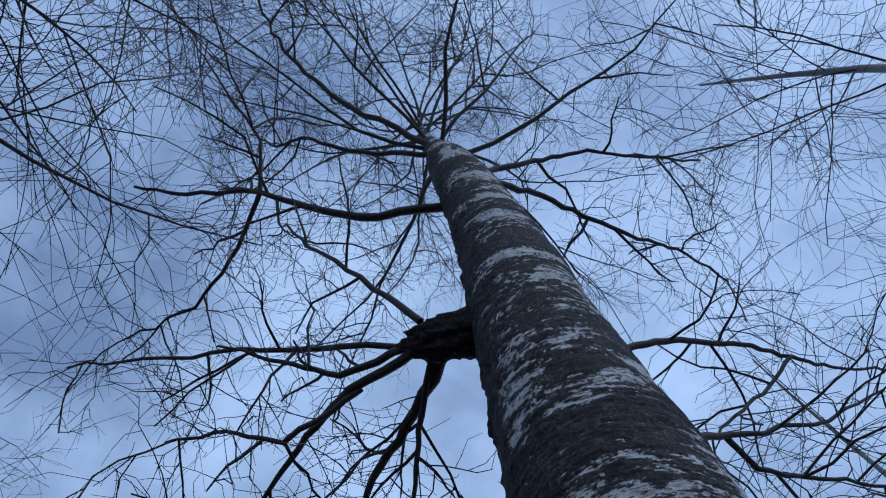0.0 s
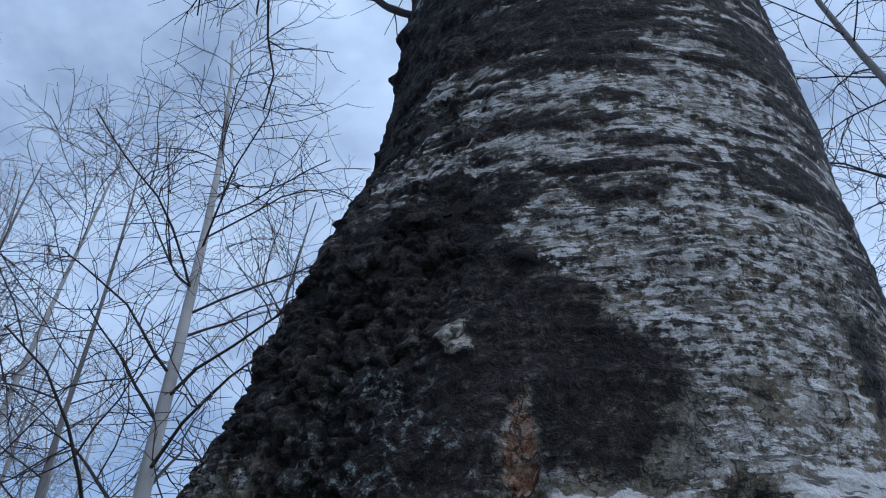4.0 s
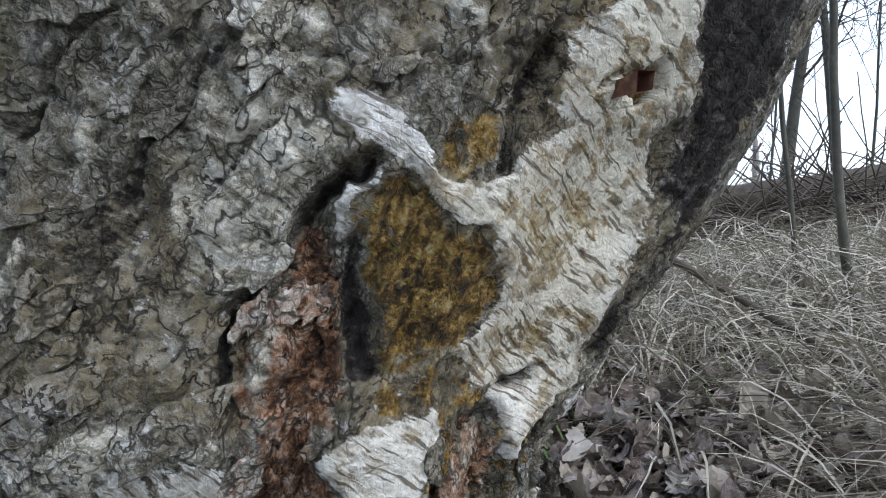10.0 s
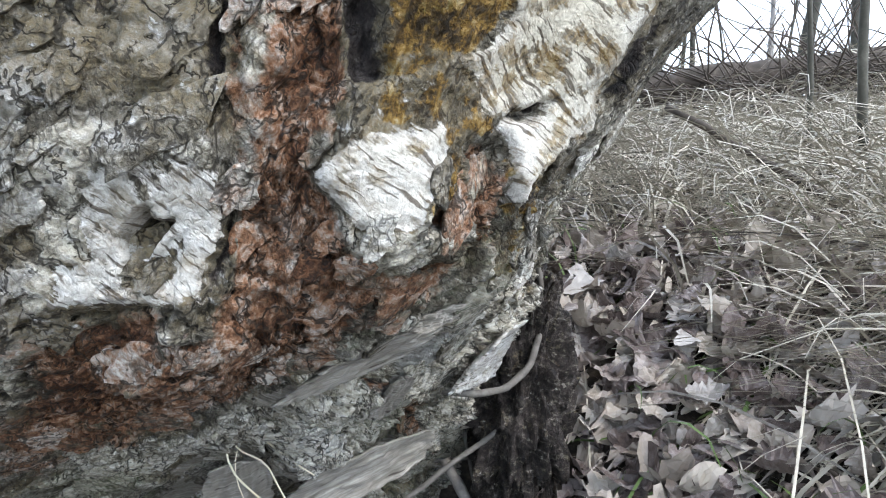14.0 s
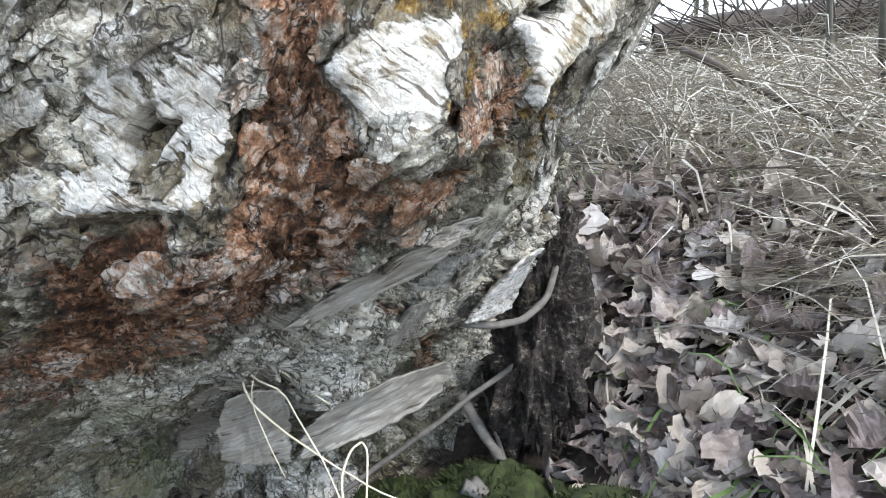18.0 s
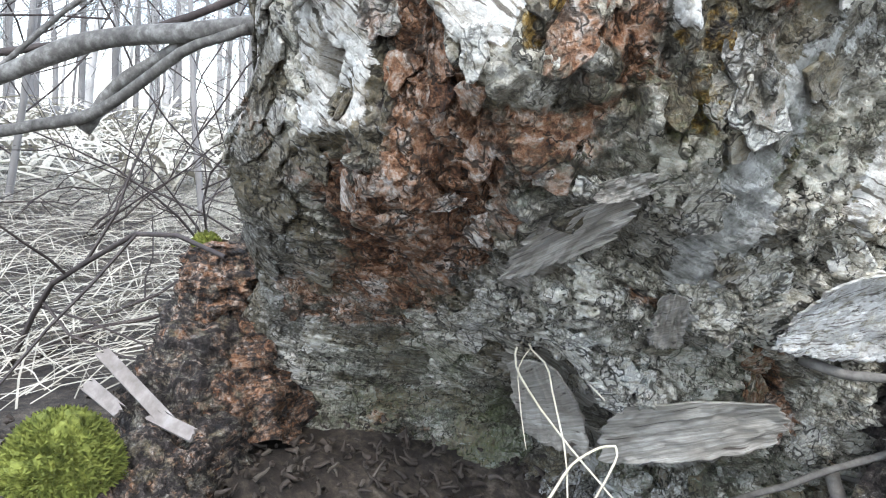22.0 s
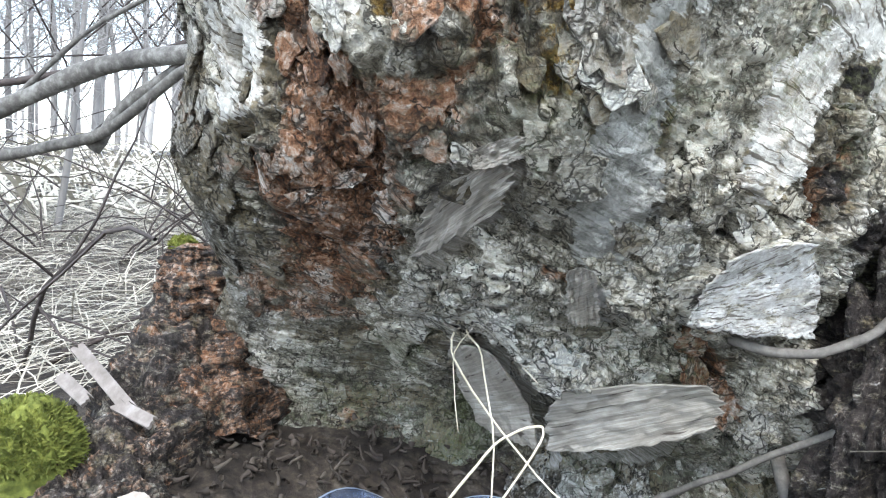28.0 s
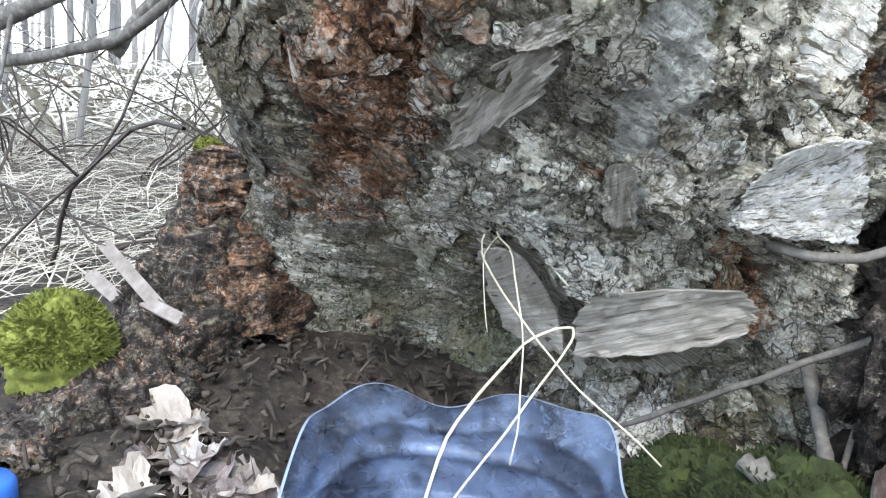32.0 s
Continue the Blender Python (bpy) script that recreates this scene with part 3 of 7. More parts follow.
patch("pale", 0.008, ((0, 0.695), (0.048, 0.691), (0.095, 0.679), (0.06, 0.670), (0.02, 0.678)), 0.9)
patch("pale", 0.006, ((0.119, 0.712), (0.158, 0.716), (0.165, 0.705), (0.134, 0.700)))
patch("pale", 0.008, ((0.223, 0.698), (0.256, 0.706), (0.318, 0.683), (0.314, 0.668), (0.27, 0.689)), 0.8)
patch("white", 0.006, ((0.28, 0.734), (0.321, 0.738), (0.454, 0.715), (0.415, 0.710), (0.362, 0.721)), 0.9)
patch("white", 0.008, ((0.443, 0.708), (0.557, 0.719), (0.598, 0.701), (0.688, 0.656), (0.657, 0.641), (0.698, 0.603), (0.734, 0.580), (0.74, 0.544), (0.755, 0.515), (0.857, 0.468), (0.702, 0.471), (0.592, 0.474), (0.394, 0.509), (0.516, 0.508), (0.464, 0.543), (0.384, 0.576), (0.312, 0.583), (0.247, 0.605), (0.184, 0.614), (0.196, 0.617), (0.273, 0.615), (0.398, 0.610), (0.439, 0.632), (0.457, 0.649), (0.428, 0.681)), 0.95)
patch("stain", 0.02, ((0.443, 0.708), (0.557, 0.719), (0.598, 0.701), (0.688, 0.656), (0.657, 0.641), (0.698, 0.603), (0.734, 0.580), (0.74, 0.544), (0.755, 0.515), (0.857, 0.468), (0.702, 0.471), (0.592, 0.474), (0.394, 0.509), (0.516, 0.508), (0.464, 0.543), (0.384, 0.576), (0.312, 0.583), (0.247, 0.605), (0.275, 0.612), (0.398, 0.610), (0.439, 0.632), (0.457, 0.649), (0.428, 0.681)), 0.75)
patch("rust", 0.004, ((0.385, 0.688), (0.42, 0.703), (0.43, 0.671), (0.42, 0.648), (0.407, 0.611), (0.386, 0.614), (0.386, 0.648), (0.388, 0.679)), 0.9)
patch("crack", 0.004, ((0.393, 0.690), (0.417, 0.697), (0.417, 0.674), (0.407, 0.655), (0.409, 0.634), (0.398, 0.614), (0.388, 0.617), (0.39, 0.648), (0.391, 0.679)))
patch("orange", 0.01, ((0.246, 0.640), (0.374, 0.648), (0.396, 0.644), (0.386, 0.617), (0.287, 0.619)), 0.85)
patch("orange", 0.008, ((0.175, 0.605), (0.236, 0.608), (0.312, 0.583), (0.384, 0.576), (0.464, 0.543), (0.48, 0.510), (0.394, 0.509), (0.382, 0.485), (0.305, 0.486), (0.21, 0.544), (0.175, 0.591)), 0.95)
patch("dark", 0.012, ((0.213, 0.575), (0.371, 0.572), (0.398, 0.544), (0.339, 0.545), (0.281, 0.562)), 0.35)
patch("crack", 0.004, ((0.086, 0.577), (0.145, 0.598), (0.173, 0.617), (0.187, 0.615), (0.158, 0.591), (0.108, 0.573)))
patch("white", 0.003, ((0.155, 0.581), (0.166, 0.591), (0.18, 0.609), (0.195, 0.609), (0.176, 0.591), (0.178, 0.571), (0.164, 0.571)))
patch("dark", 0.01, ((0.58, 0.720), (0.642, 0.741), (0.672, 0.788), (0.855, 0.815), (0.862, 0.787), (0.835, 0.733), (0.795, 0.644), (0.837, 0.621), (0.842, 0.588), (0.857, 0.563), (0.712, 0.603), (0.711, 0.638), (0.608, 0.688)), 0.85)
patch("tap", 0.003, ((0.515, 0.668), (0.562, 0.677), (0.588, 0.664), (0.563, 0.658)))
patch("rust", 0.01, ((0.117, 0.586), (0.156, 0.580), (0.21, 0.531), (0.252, 0.483), (0.249, 0.451), (0.339, 0.402), (0.417, 0.346), (0.4, 0.323), (0.22, 0.328), (0.16, 0.395), (0.08, 0.455), (0.023, 0.526), (0.082, 0.563)))
patch("pale", 0.012, ((0.069, 0.554), (0.103, 0.560), (0.125, 0.530), (0.155, 0.482), (0.201, 0.429), (0.172, 0.403), (0.087, 0.454), (0.058, 0.512)), 0.55)
patch("crack", 0.004, ((0.088, 0.576), (0.081, 0.566), (0.022, 0.541), (0.007, 0.502), (0.045, 0.452), (0.059, 0.452), (0.036, 0.503), (0.04, 0.535)), 0.75)
patch("crack", 0.004, ((0.168, 0.574), (0.18, 0.575), (0.229, 0.535), (0.306, 0.491), (0.291, 0.481), (0.258, 0.490), (0.202, 0.534)))
patch("white", 0.008, ((0.395, 0.567), (0.714, 0.592), (0.789, 0.550), (0.814, 0.516), (0.784, 0.483), (0.809, 0.455), (0.803, 0.445), (0.791, 0.432), (0.698, 0.440), (0.704, 0.471), (0.615, 0.486), (0.412, 0.502), (0.329, 0.501), (0.336, 0.511), (0.479, 0.514), (0.53, 0.529), (0.445, 0.553)), 0.95)
patch("stain", 0.02, ((0.395, 0.567), (0.714, 0.592), (0.789, 0.550), (0.814, 0.516), (0.784, 0.483), (0.809, 0.455), (0.803, 0.445), (0.791, 0.432), (0.698, 0.440), (0.704, 0.471), (0.615, 0.486), (0.412, 0.502), (0.329, 0.501), (0.336, 0.511), (0.479, 0.514), (0.53, 0.529), (0.445, 0.553)), 0.75)
patch("orange", 0.008, ((0.184, 0.575), (0.239, 0.576), (0.382, 0.576), (0.435, 0.553), (0.467, 0.513), (0.347, 0.501), (0.298, 0.507), (0.236, 0.532)), 0.9)
patch("dark", 0.02, ((0.244, 0.531), (0.322, 0.507), (0.409, 0.489), (0.478, 0.485), (0.398, 0.482), (0.309, 0.487)), 0.35)
patch("dark", 0.01, ((0.764, 0.591), (0.898, 0.500), (0.844, 0.491), (0.815, 0.524), (0.806, 0.555)), 0.8)
patch("white", 0.006, ((0.29, 0.484), (0.399, 0.495), (0.604, 0.474), (0.635, 0.454), (0.5, 0.436), (0.436, 0.448), (0.322, 0.455), (0.281, 0.471)), 0.75)
patch("orange", 0.01, ((0.29, 0.484), (0.399, 0.495), (0.604, 0.474), (0.635, 0.454), (0.511, 0.440), (0.422, 0.458), (0.326, 0.461), (0.286, 0.471)), 0.65)
patch("white", 0.005, ((0.28, 0.427), (0.287, 0.451), (0.318, 0.458), (0.431, 0.451), (0.498, 0.430), (0.446, 0.416), (0.445, 0.400), (0.394, 0.398), (0.311, 0.412)))
patch("pale", 0.006, ((0.33, 0.409), (0.408, 0.396), (0.466, 0.394), (0.471, 0.367), (0.437, 0.358), (0.384, 0.375)))
patch("rust", 0.008, ((0.597, 0.376), (0.62, 0.424), (0.628, 0.466), (0.683, 0.470), (0.683, 0.441), (0.722, 0.397), (0.654, 0.373)))
patch("dark", 0.01, ((0.652, 0.382), (0.625, 0.462), (0.683, 0.470), (0.683, 0.441), (0.713, 0.405)), 0.6)
patch("crack", 0.004, ((0.696, 0.478), (0.706, 0.478), (0.698, 0.432), (0.686, 0.432)))
patch("orange", 0.005, ((0.693, 0.432), (0.917, 0.446), (0.81, 0.402), (0.732, 0.406)))
patch("orange", 0.005, ((0.497, 0.443), (0.614, 0.441), (0.552, 0.432), (0.509, 0.430)))
patch("orange", 0.005, ((0.456, 0.416), (0.491, 0.426), (0.51, 0.398), (0.468, 0.400)))
patch("pale", 0.012, ((-0.253, 0.429), (-0.209, 0.437), (-0.119, 0.452), (0.016, 0.441), (0.114, 0.427), (0.154, 0.392), (0.166, 0.366), (0.118, 0.346), (0.043, 0.349), (-0.035, 0.335), (-0.085, 0.349), (-0.151, 0.339)), 0.7)
patch("white", 0.01, ((-0.16, 0.432), (-0.087, 0.443), (0.021, 0.427), (0.112, 0.420), (0.149, 0.392), (0.156, 0.370), (0.116, 0.348), (0.041, 0.352), (-0.035, 0.339), (-0.084, 0.358), (-0.118, 0.395)), 0.72)
patch("pale", 0.01, ((-0.237, 0.435), (-0.128, 0.450), (0.073, 0.444), (0.135, 0.414), (0.168, 0.369), (0.122, 0.358), (0.092, 0.351), (-0.003, 0.344), (-0.038, 0.341), (-0.081, 0.338), (-0.14, 0.332)), 0.8)
patch("white", 0.008, ((-0.124, 0.419), (-0.074, 0.437), (-0.005, 0.423), (0.051, 0.433), (0.126, 0.414), (0.163, 0.369), (0.12, 0.360), (0.09, 0.352), (-0.003, 0.346), (-0.038, 0.343), (-0.076, 0.342), (-0.121, 0.362), (-0.082, 0.379)), 0.8)
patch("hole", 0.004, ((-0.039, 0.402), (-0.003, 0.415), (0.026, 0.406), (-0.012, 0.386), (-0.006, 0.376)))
patch("grey", 0.006, ((-0.01, 0.375), (-0.012, 0.388), (0.067, 0.394), (0.077, 0.381), (0.038, 0.367), (0, 0.367)))
patch("crack", 0.004, ((0.106, 0.428), (0.15, 0.411), (0.181, 0.366), (0.178, 0.338), (0.217, 0.297), (0.205, 0.277), (0.183, 0.301), (0.17, 0.338), (0.162, 0.365), (0.138, 0.398)), 0.7)
patch("crack", 0.003, ((-0.072, 0.333), (-0.038, 0.338), (-0.001, 0.341), (0.089, 0.349), (0.098, 0.347), (0, 0.337), (-0.037, 0.334), (-0.07, 0.328)), 0.8)
patch("rust", 0.014, ((-0.133, 0.326), (0.085, 0.347), (0.146, 0.345), (0.205, 0.277), (0.179, 0.219), (-0.012, 0.185), (-0.19, 0.130)), 0.7)
patch("pale", 0.008, ((0.105, 0.337), (0.159, 0.335), (0.187, 0.300), (0.16, 0.227), (0.091, 0.236), (0.072, 0.282), (0.148, 0.306)), 0.9)
patch("pale", 0.008, ((-0.133, 0.326), (-0.097, 0.309), (-0.093, 0.284), (-0.134, 0.230), (-0.138, 0.231)), 0.8)
patch("rust", 0.008, ((0.015, 0.326), (0.11, 0.344), (0.116, 0.320), (0.018, 0.302)))
patch("rust", 0.008, ((-0.071, 0.263), (0.064, 0.297), (0.012, 0.233), (-0.101, 0.220)))
patch("rust", 0.008, ((-0.164, 0.196), (-0.101, 0.220), (-0.158, 0.136), (-0.189, 0.135)))
patch("rust", 0.01, ((0.188, 0.359), (0.205, 0.429), (0.309, 0.416), (0.355, 0.382), (0.405, 0.365), (0.472, 0.365), (0.667, 0.391), (0.674, 0.387), (0.657, 0.372), (0.597, 0.356), (0.453, 0.315), (0.238, 0.245), (0.217, 0.297), (0.21, 0.331)))
patch("dark", 0.012, ((0.225, 0.320), (0.414, 0.341), (0.459, 0.350), (0.431, 0.316), (0.315, 0.288), (0.237, 0.256)), 0.4)
patch("orange", 0.006, ((0.39, 0.364), (0.445, 0.358), (0.427, 0.342), (0.408, 0.340)), 0.7)
patch("orange", 0.006, ((0.567, 0.379), (0.673, 0.391), (0.674, 0.387), (0.587, 0.372)), 0.6)
patch("white", 0.005, ((0.274, 0.430), (0.294, 0.442), (0.312, 0.457), (0.436, 0.461), (0.471, 0.447), (0.505, 0.434), (0.458, 0.419), (0.439, 0.406), (0.416, 0.399), (0.356, 0.405), (0.313, 0.413)))
patch("stain", 0.015, ((0.28, 0.439), (0.312, 0.457), (0.436, 0.461), (0.471, 0.447), (0.41, 0.436), (0.36, 0.432)), 0.55)
patch("pale", 0.006, ((0.334, 0.401), (0.416, 0.397), (0.455, 0.400), (0.492, 0.383), (0.472, 0.365), (0.424, 0.365), (0.381, 0.379)))
patch("orange", 0.004, ((0.46, 0.416), (0.485, 0.423), (0.503, 0.413), (0.5, 0.403)))
patch("orange", 0.004, ((0.512, 0.442), (0.596, 0.449), (0.638, 0.436), (0.527, 0.433)))
patch("crack", 0.004, ((0.657, 0.471), (0.697, 0.472), (0.686, 0.441), (0.716, 0.409), (0.703, 0.405)))
patch("pale", 0.012, ((0.229, 0.197), (0.341, 0.267), (0.451, 0.311), (0.614, 0.347), (0.67, 0.369), (0.714, 0.351), (1.04, 0.285), (0.791, 0.263), (0.795, 0.201), (0.771, 0.143), (0.489, 0.131)), 0.8)
patch("fibre", 0.006, ((0.343, 0.231), (0.362, 0.272), (0.438, 0.288), (0.52, 0.318), (0.644, 0.332), (0.662, 0.316), (0.602, 0.287), (0.46, 0.272), (0.418, 0.250), (0.352, 0.226)))
patch("fibre", 0.008, ((0.071, 0.008), (0.237, 0.105), (0.482, 0.115), (0.78, 0.133), (0.929, 0.140), (0.901, 0.111), (0.778, 0.024), (0.626, -0.005), (0.337, -0.024), (0.132, -0.027)))
patch("green", 0.012, ((-0.037, 0.032), (0.096, 0.100), (0.116, 0.119), (0.085, 0.034), (0.009, 0.009)), 0.7)
patch("green", 0.03, ((-0.189, 0.121), (-0.025, 0.159), (0.199, 0.185), (0.096, 0.100), (-0.037, 0.032), (-0.06, -0.021), (-0.165, 0.000)), 0.4)
patch("rust", 0.012, ((0.361, 0.364), (0.551, 0.382), (0.52, 0.358), (0.371, 0.311), (0.301, 0.247), (0.046, 0.223), (-0.129, 0.224), (0.246, 0.329)), 0.9)
patch("rust", 0.006, ((0.372, 0.357), (0.53, 0.368), (0.554, 0.385), (0.653, 0.395), (0.771, 0.406), (0.758, 0.395), (0.648, 0.383), (0.548, 0.375), (0.52, 0.358), (0.379, 0.339)))
patch("orange", 0.01, ((0.407, 0.357), (0.53, 0.368), (0.554, 0.385), (0.653, 0.395), (0.771, 0.406), (0.758, 0.395), (0.648, 0.383), (0.548, 0.375), (0.522, 0.360)), 0.45)
patch("white", 0.004, ((0.621, 0.471), (0.767, 0.463), (0.746, 0.441), (0.729, 0.435), (0.738, 0.413), (0.692, 0.414), (0.675, 0.435)))
patch("orange", 0.004, ((0.662, 0.429), (0.683, 0.414), (0.747, 0.413), (0.75, 0.407), (0.683, 0.409)))
patch("orange", 0.005, ((0.611, 0.459), (0.635, 0.463), (0.675, 0.435), (0.671, 0.429), (0.63, 0.445)), 0.9)
patch("orange", 0.01, ((0.753, 0.449), (0.854, 0.462), (0.856, 0.436), (0.81, 0.422), (0.804, 0.403), (0.767, 0.380), (0.726, 0.363), (0.71, 0.379), (0.759, 0.399), (0.748, 0.431)), 0.7)
patch("dark", 0.01, ((0.73, 0.433), (0.784, 0.440), (0.802, 0.409), (0.728, 0.408)), 0.5)
patch("rust", 0.012, ((0.815, 0.451), (0.89, 0.463), (0.913, 0.447), (0.867, 0.418), (0.806, 0.384)), 0.6)
patch("rust", 0.015, ((0.364, 0.335), (0.543, 0.369), (0.655, 0.372), (0.699, 0.360), (0.623, 0.342), (0.569, 0.327), (0.474, 0.317), (0.335, 0.306), (0.359, 0.270), (0.133, 0.240)), 0.5)
patch("fibre", 0.02, ((0.411, 0.328), (0.542, 0.365), (0.654, 0.371), (0.691, 0.360), (0.623, 0.342), (0.569, 0.327), (0.474, 0.317)), 0.45)
patch("fibre", 0.005, ((0.362, 0.265), (0.469, 0.301), (0.565, 0.315), (0.667, 0.332), (0.659, 0.317), (0.582, 0.294), (0.494, 0.274), (0.329, 0.231), (0.298, 0.237)))
patch("slate", 0.008, ((0.764, 0.315), (0.828, 0.377), (0.884, 0.386), (0.95, 0.380), (0.941, 0.333), (0.821, 0.281), (0.637, 0.187), (0.592, 0.206), (0.698, 0.268)))
patch("pale", 0.012, ((0.932, 0.454), (1.21, 0.481), (1.25, 0.457), (1.21, 0.418), (1.14, 0.378), (1.08, 0.319), (0.982, 0.282), (0.901, 0.301), (0.931, 0.348)), 0.85)
patch("slate", 0.012, ((0.977, 0.439), (1.05, 0.459), (1.12, 0.451), (1.12, 0.421), (1.03, 0.399), (0.978, 0.410)), 0.6)
patch("white", 0.008, ((1.21, 0.481), (1.45, 0.494), (1.59, 0.368), (1.39, 0.384), (1.45, 0.413), (1.38, 0.414), (1.25, 0.377), (1.21, 0.341), (1.1, 0.303), (1.07, 0.319), (1.14, 0.378), (1.31, 0.435), (1.24, 0.444)), 0.9)
patch("dark", 0.008, ((1.47, 0.458), (1.58, 0.471), (1.65, 0.441), (1.56, 0.447)), 0.9)
patch("rust", 0.006, ((1.21, 0.337), (1.34, 0.363), (1.32, 0.322), (1.19, 0.295)))
patch("dark", 0.006, ((1.24, 0.333), (1.34, 0.355), (1.31, 0.322), (1.23, 0.303)), 0.6)
patch("dark", 0.005, ((1.35, 0.409), (1.45, 0.409), (1.37, 0.380), (1.35, 0.387)), 0.9)
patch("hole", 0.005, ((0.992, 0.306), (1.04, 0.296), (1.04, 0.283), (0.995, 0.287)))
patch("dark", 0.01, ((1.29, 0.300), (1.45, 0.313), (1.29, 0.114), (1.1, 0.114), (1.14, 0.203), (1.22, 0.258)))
patch("rust", 0.006, ((0.845, 0.197), (0.889, 0.185), (0.972, 0.158), (0.957, 0.117), (0.856, 0.116)))
patch("rust", 0.012, ((-0.112, 0.230), (0.228, 0.264), (0.173, 0.228), (-0.203, 0.148), (-0.343, 0.132), (-0.388, 0.195)), 0.6)
patch("fibre", 0.008, ((0.153, 0.138), (0.288, 0.160), (0.457, 0.118), (0.591, 0.122), (0.872, 0.142), (0.853, 0.109), (0.616, 0.005), (0.404, -0.003), (0.098, 0.032)))
patch("lichen", 0.008, ((0.526, 0.167), (0.616, 0.179), (0.581, 0.156), (0.526, 0.150)), 0.7)
patch("green", 0.02, ((-0.142, -0.029), (0.067, 0.048), (0.141, -0.054), (-0.069, -0.094)), 0.6)
patch("green", 0.02, ((-0.123, 0.142), (-0.142, 0.055), (0.102, 0.119), (0.111, 0.149)), 0.6)
patch("green", 0.02, ((-0.325, 0.082), (-0.123, 0.142), (-0.13, -0.028), (-0.262, -0.049)), 0.35)
patch("dark", 0.02, ((-0.371, 0.764), (-0.163, 0.764), (-0.122, 0.723), (-0.184, 0.670), (-0.3, 0.660), (-0.402, 0.585)), 0.5)
patch("dark", 0.012, ((0.373, 0.705), (0.437, 0.714), (0.473, 0.683), (0.469, 0.656), (0.449, 0.632), (0.389, 0.641), (0.39, 0.683)), 0.45)
patch("rust", 0.008, ((0.482, 0.405), (0.504, 0.429), (0.526, 0.450), (0.616, 0.453), (0.676, 0.432), (0.683, 0.412), (0.547, 0.393)), 1)
patch("dark", 0.01, ((0.482, 0.405), (0.504, 0.429), (0.526, 0.450), (0.616, 0.453), (0.676, 0.432), (0.683, 0.412), (0.605, 0.406)), 0.4)
patch("orange", 0.006, ((0.501, 0.426), (0.526, 0.450), (0.562, 0.443), (0.547, 0.420), (0.496, 0.409)), 0.8)
patch("rust", 0.008, ((0.143, 0.322), (0.216, 0.340), (0.357, 0.335), (0.331, 0.307), (0.136, 0.251), (0.151, 0.286), (-0.0815, 0.292)), 0.8)
patch("rust", 0.008, ((0.543, 0.258), (0.633, 0.242), (0.635, 0.220), (0.594, 0.227)), 0.8)
patch("orange", 0.006, ((0.726, 0.399), (0.805, 0.409), (0.818, 0.385), (0.77, 0.364), (0.712, 0.367)), 0.85)
patch("dark", 0.008, ((0.742, 0.396), (0.804, 0.407), (0.812, 0.389), (0.762, 0.381)), 0.45)
patch("slate", 0.01, ((0.815, 0.379), (0.889, 0.390), (0.941, 0.376), (0.914, 0.336), (0.789, 0.331)), 0.8)
patch("dark", 0.02, ((-0.441, 0.798), (-0.272, 0.768), (-0.172, 0.748), (-0.144, 0.692), (-0.397, 0.692)), 0.5)
patch("pale", 0.012, ((-0.4, 0.089), (-0.241, 0.128), (-0.192, 0.066), (-0.19, -0.036), (-0.285, -0.036)), 0.6)
patch("pale", 0.012, ((-0.112, 0.184), (0.231, 0.216), (0.264, 0.179), (-0.0623, 0.101), (-0.15, 0.107)), 0.6)
patch("rust", 0.01, ((-0.337, 0.007), (-0.262, -0.049), (-0.214, -0.089), (-0.27, -0.101)), 0.8)
patch("grey", 0.01, ((0.793, 0.450), (0.899, 0.464), (0.99, 0.456), (1, 0.417), (0.941, 0.373), (0.838, 0.379), (0.818, 0.397)), 1)
patch("rust", 0.012, ((0.807, 0.448), (0.896, 0.462), (0.915, 0.447), (0.872, 0.420), (0.819, 0.391)), 0.6)
patch("slate", 0.012, ((0.849, 0.382), (0.91, 0.419), (0.993, 0.451), (1.02, 0.412), (0.946, 0.348), (0.845, 0.339)), 0.7)
patch("pale", 0.01, ((1, 0.417), (1.11, 0.445), (1.14, 0.388), (0.997, 0.341), (0.977, 0.374)), 0.6)


def slanted(p, th, z):
    """Coordinates that run along the slanting furrows of the foot."""
    return np.stack([p[:, 0] * 0.75 - z * 0.62 * smooth(0.9, 0.5, th), p[:, 1], z * 0.8 + p[:, 0] * 0.5], 1)


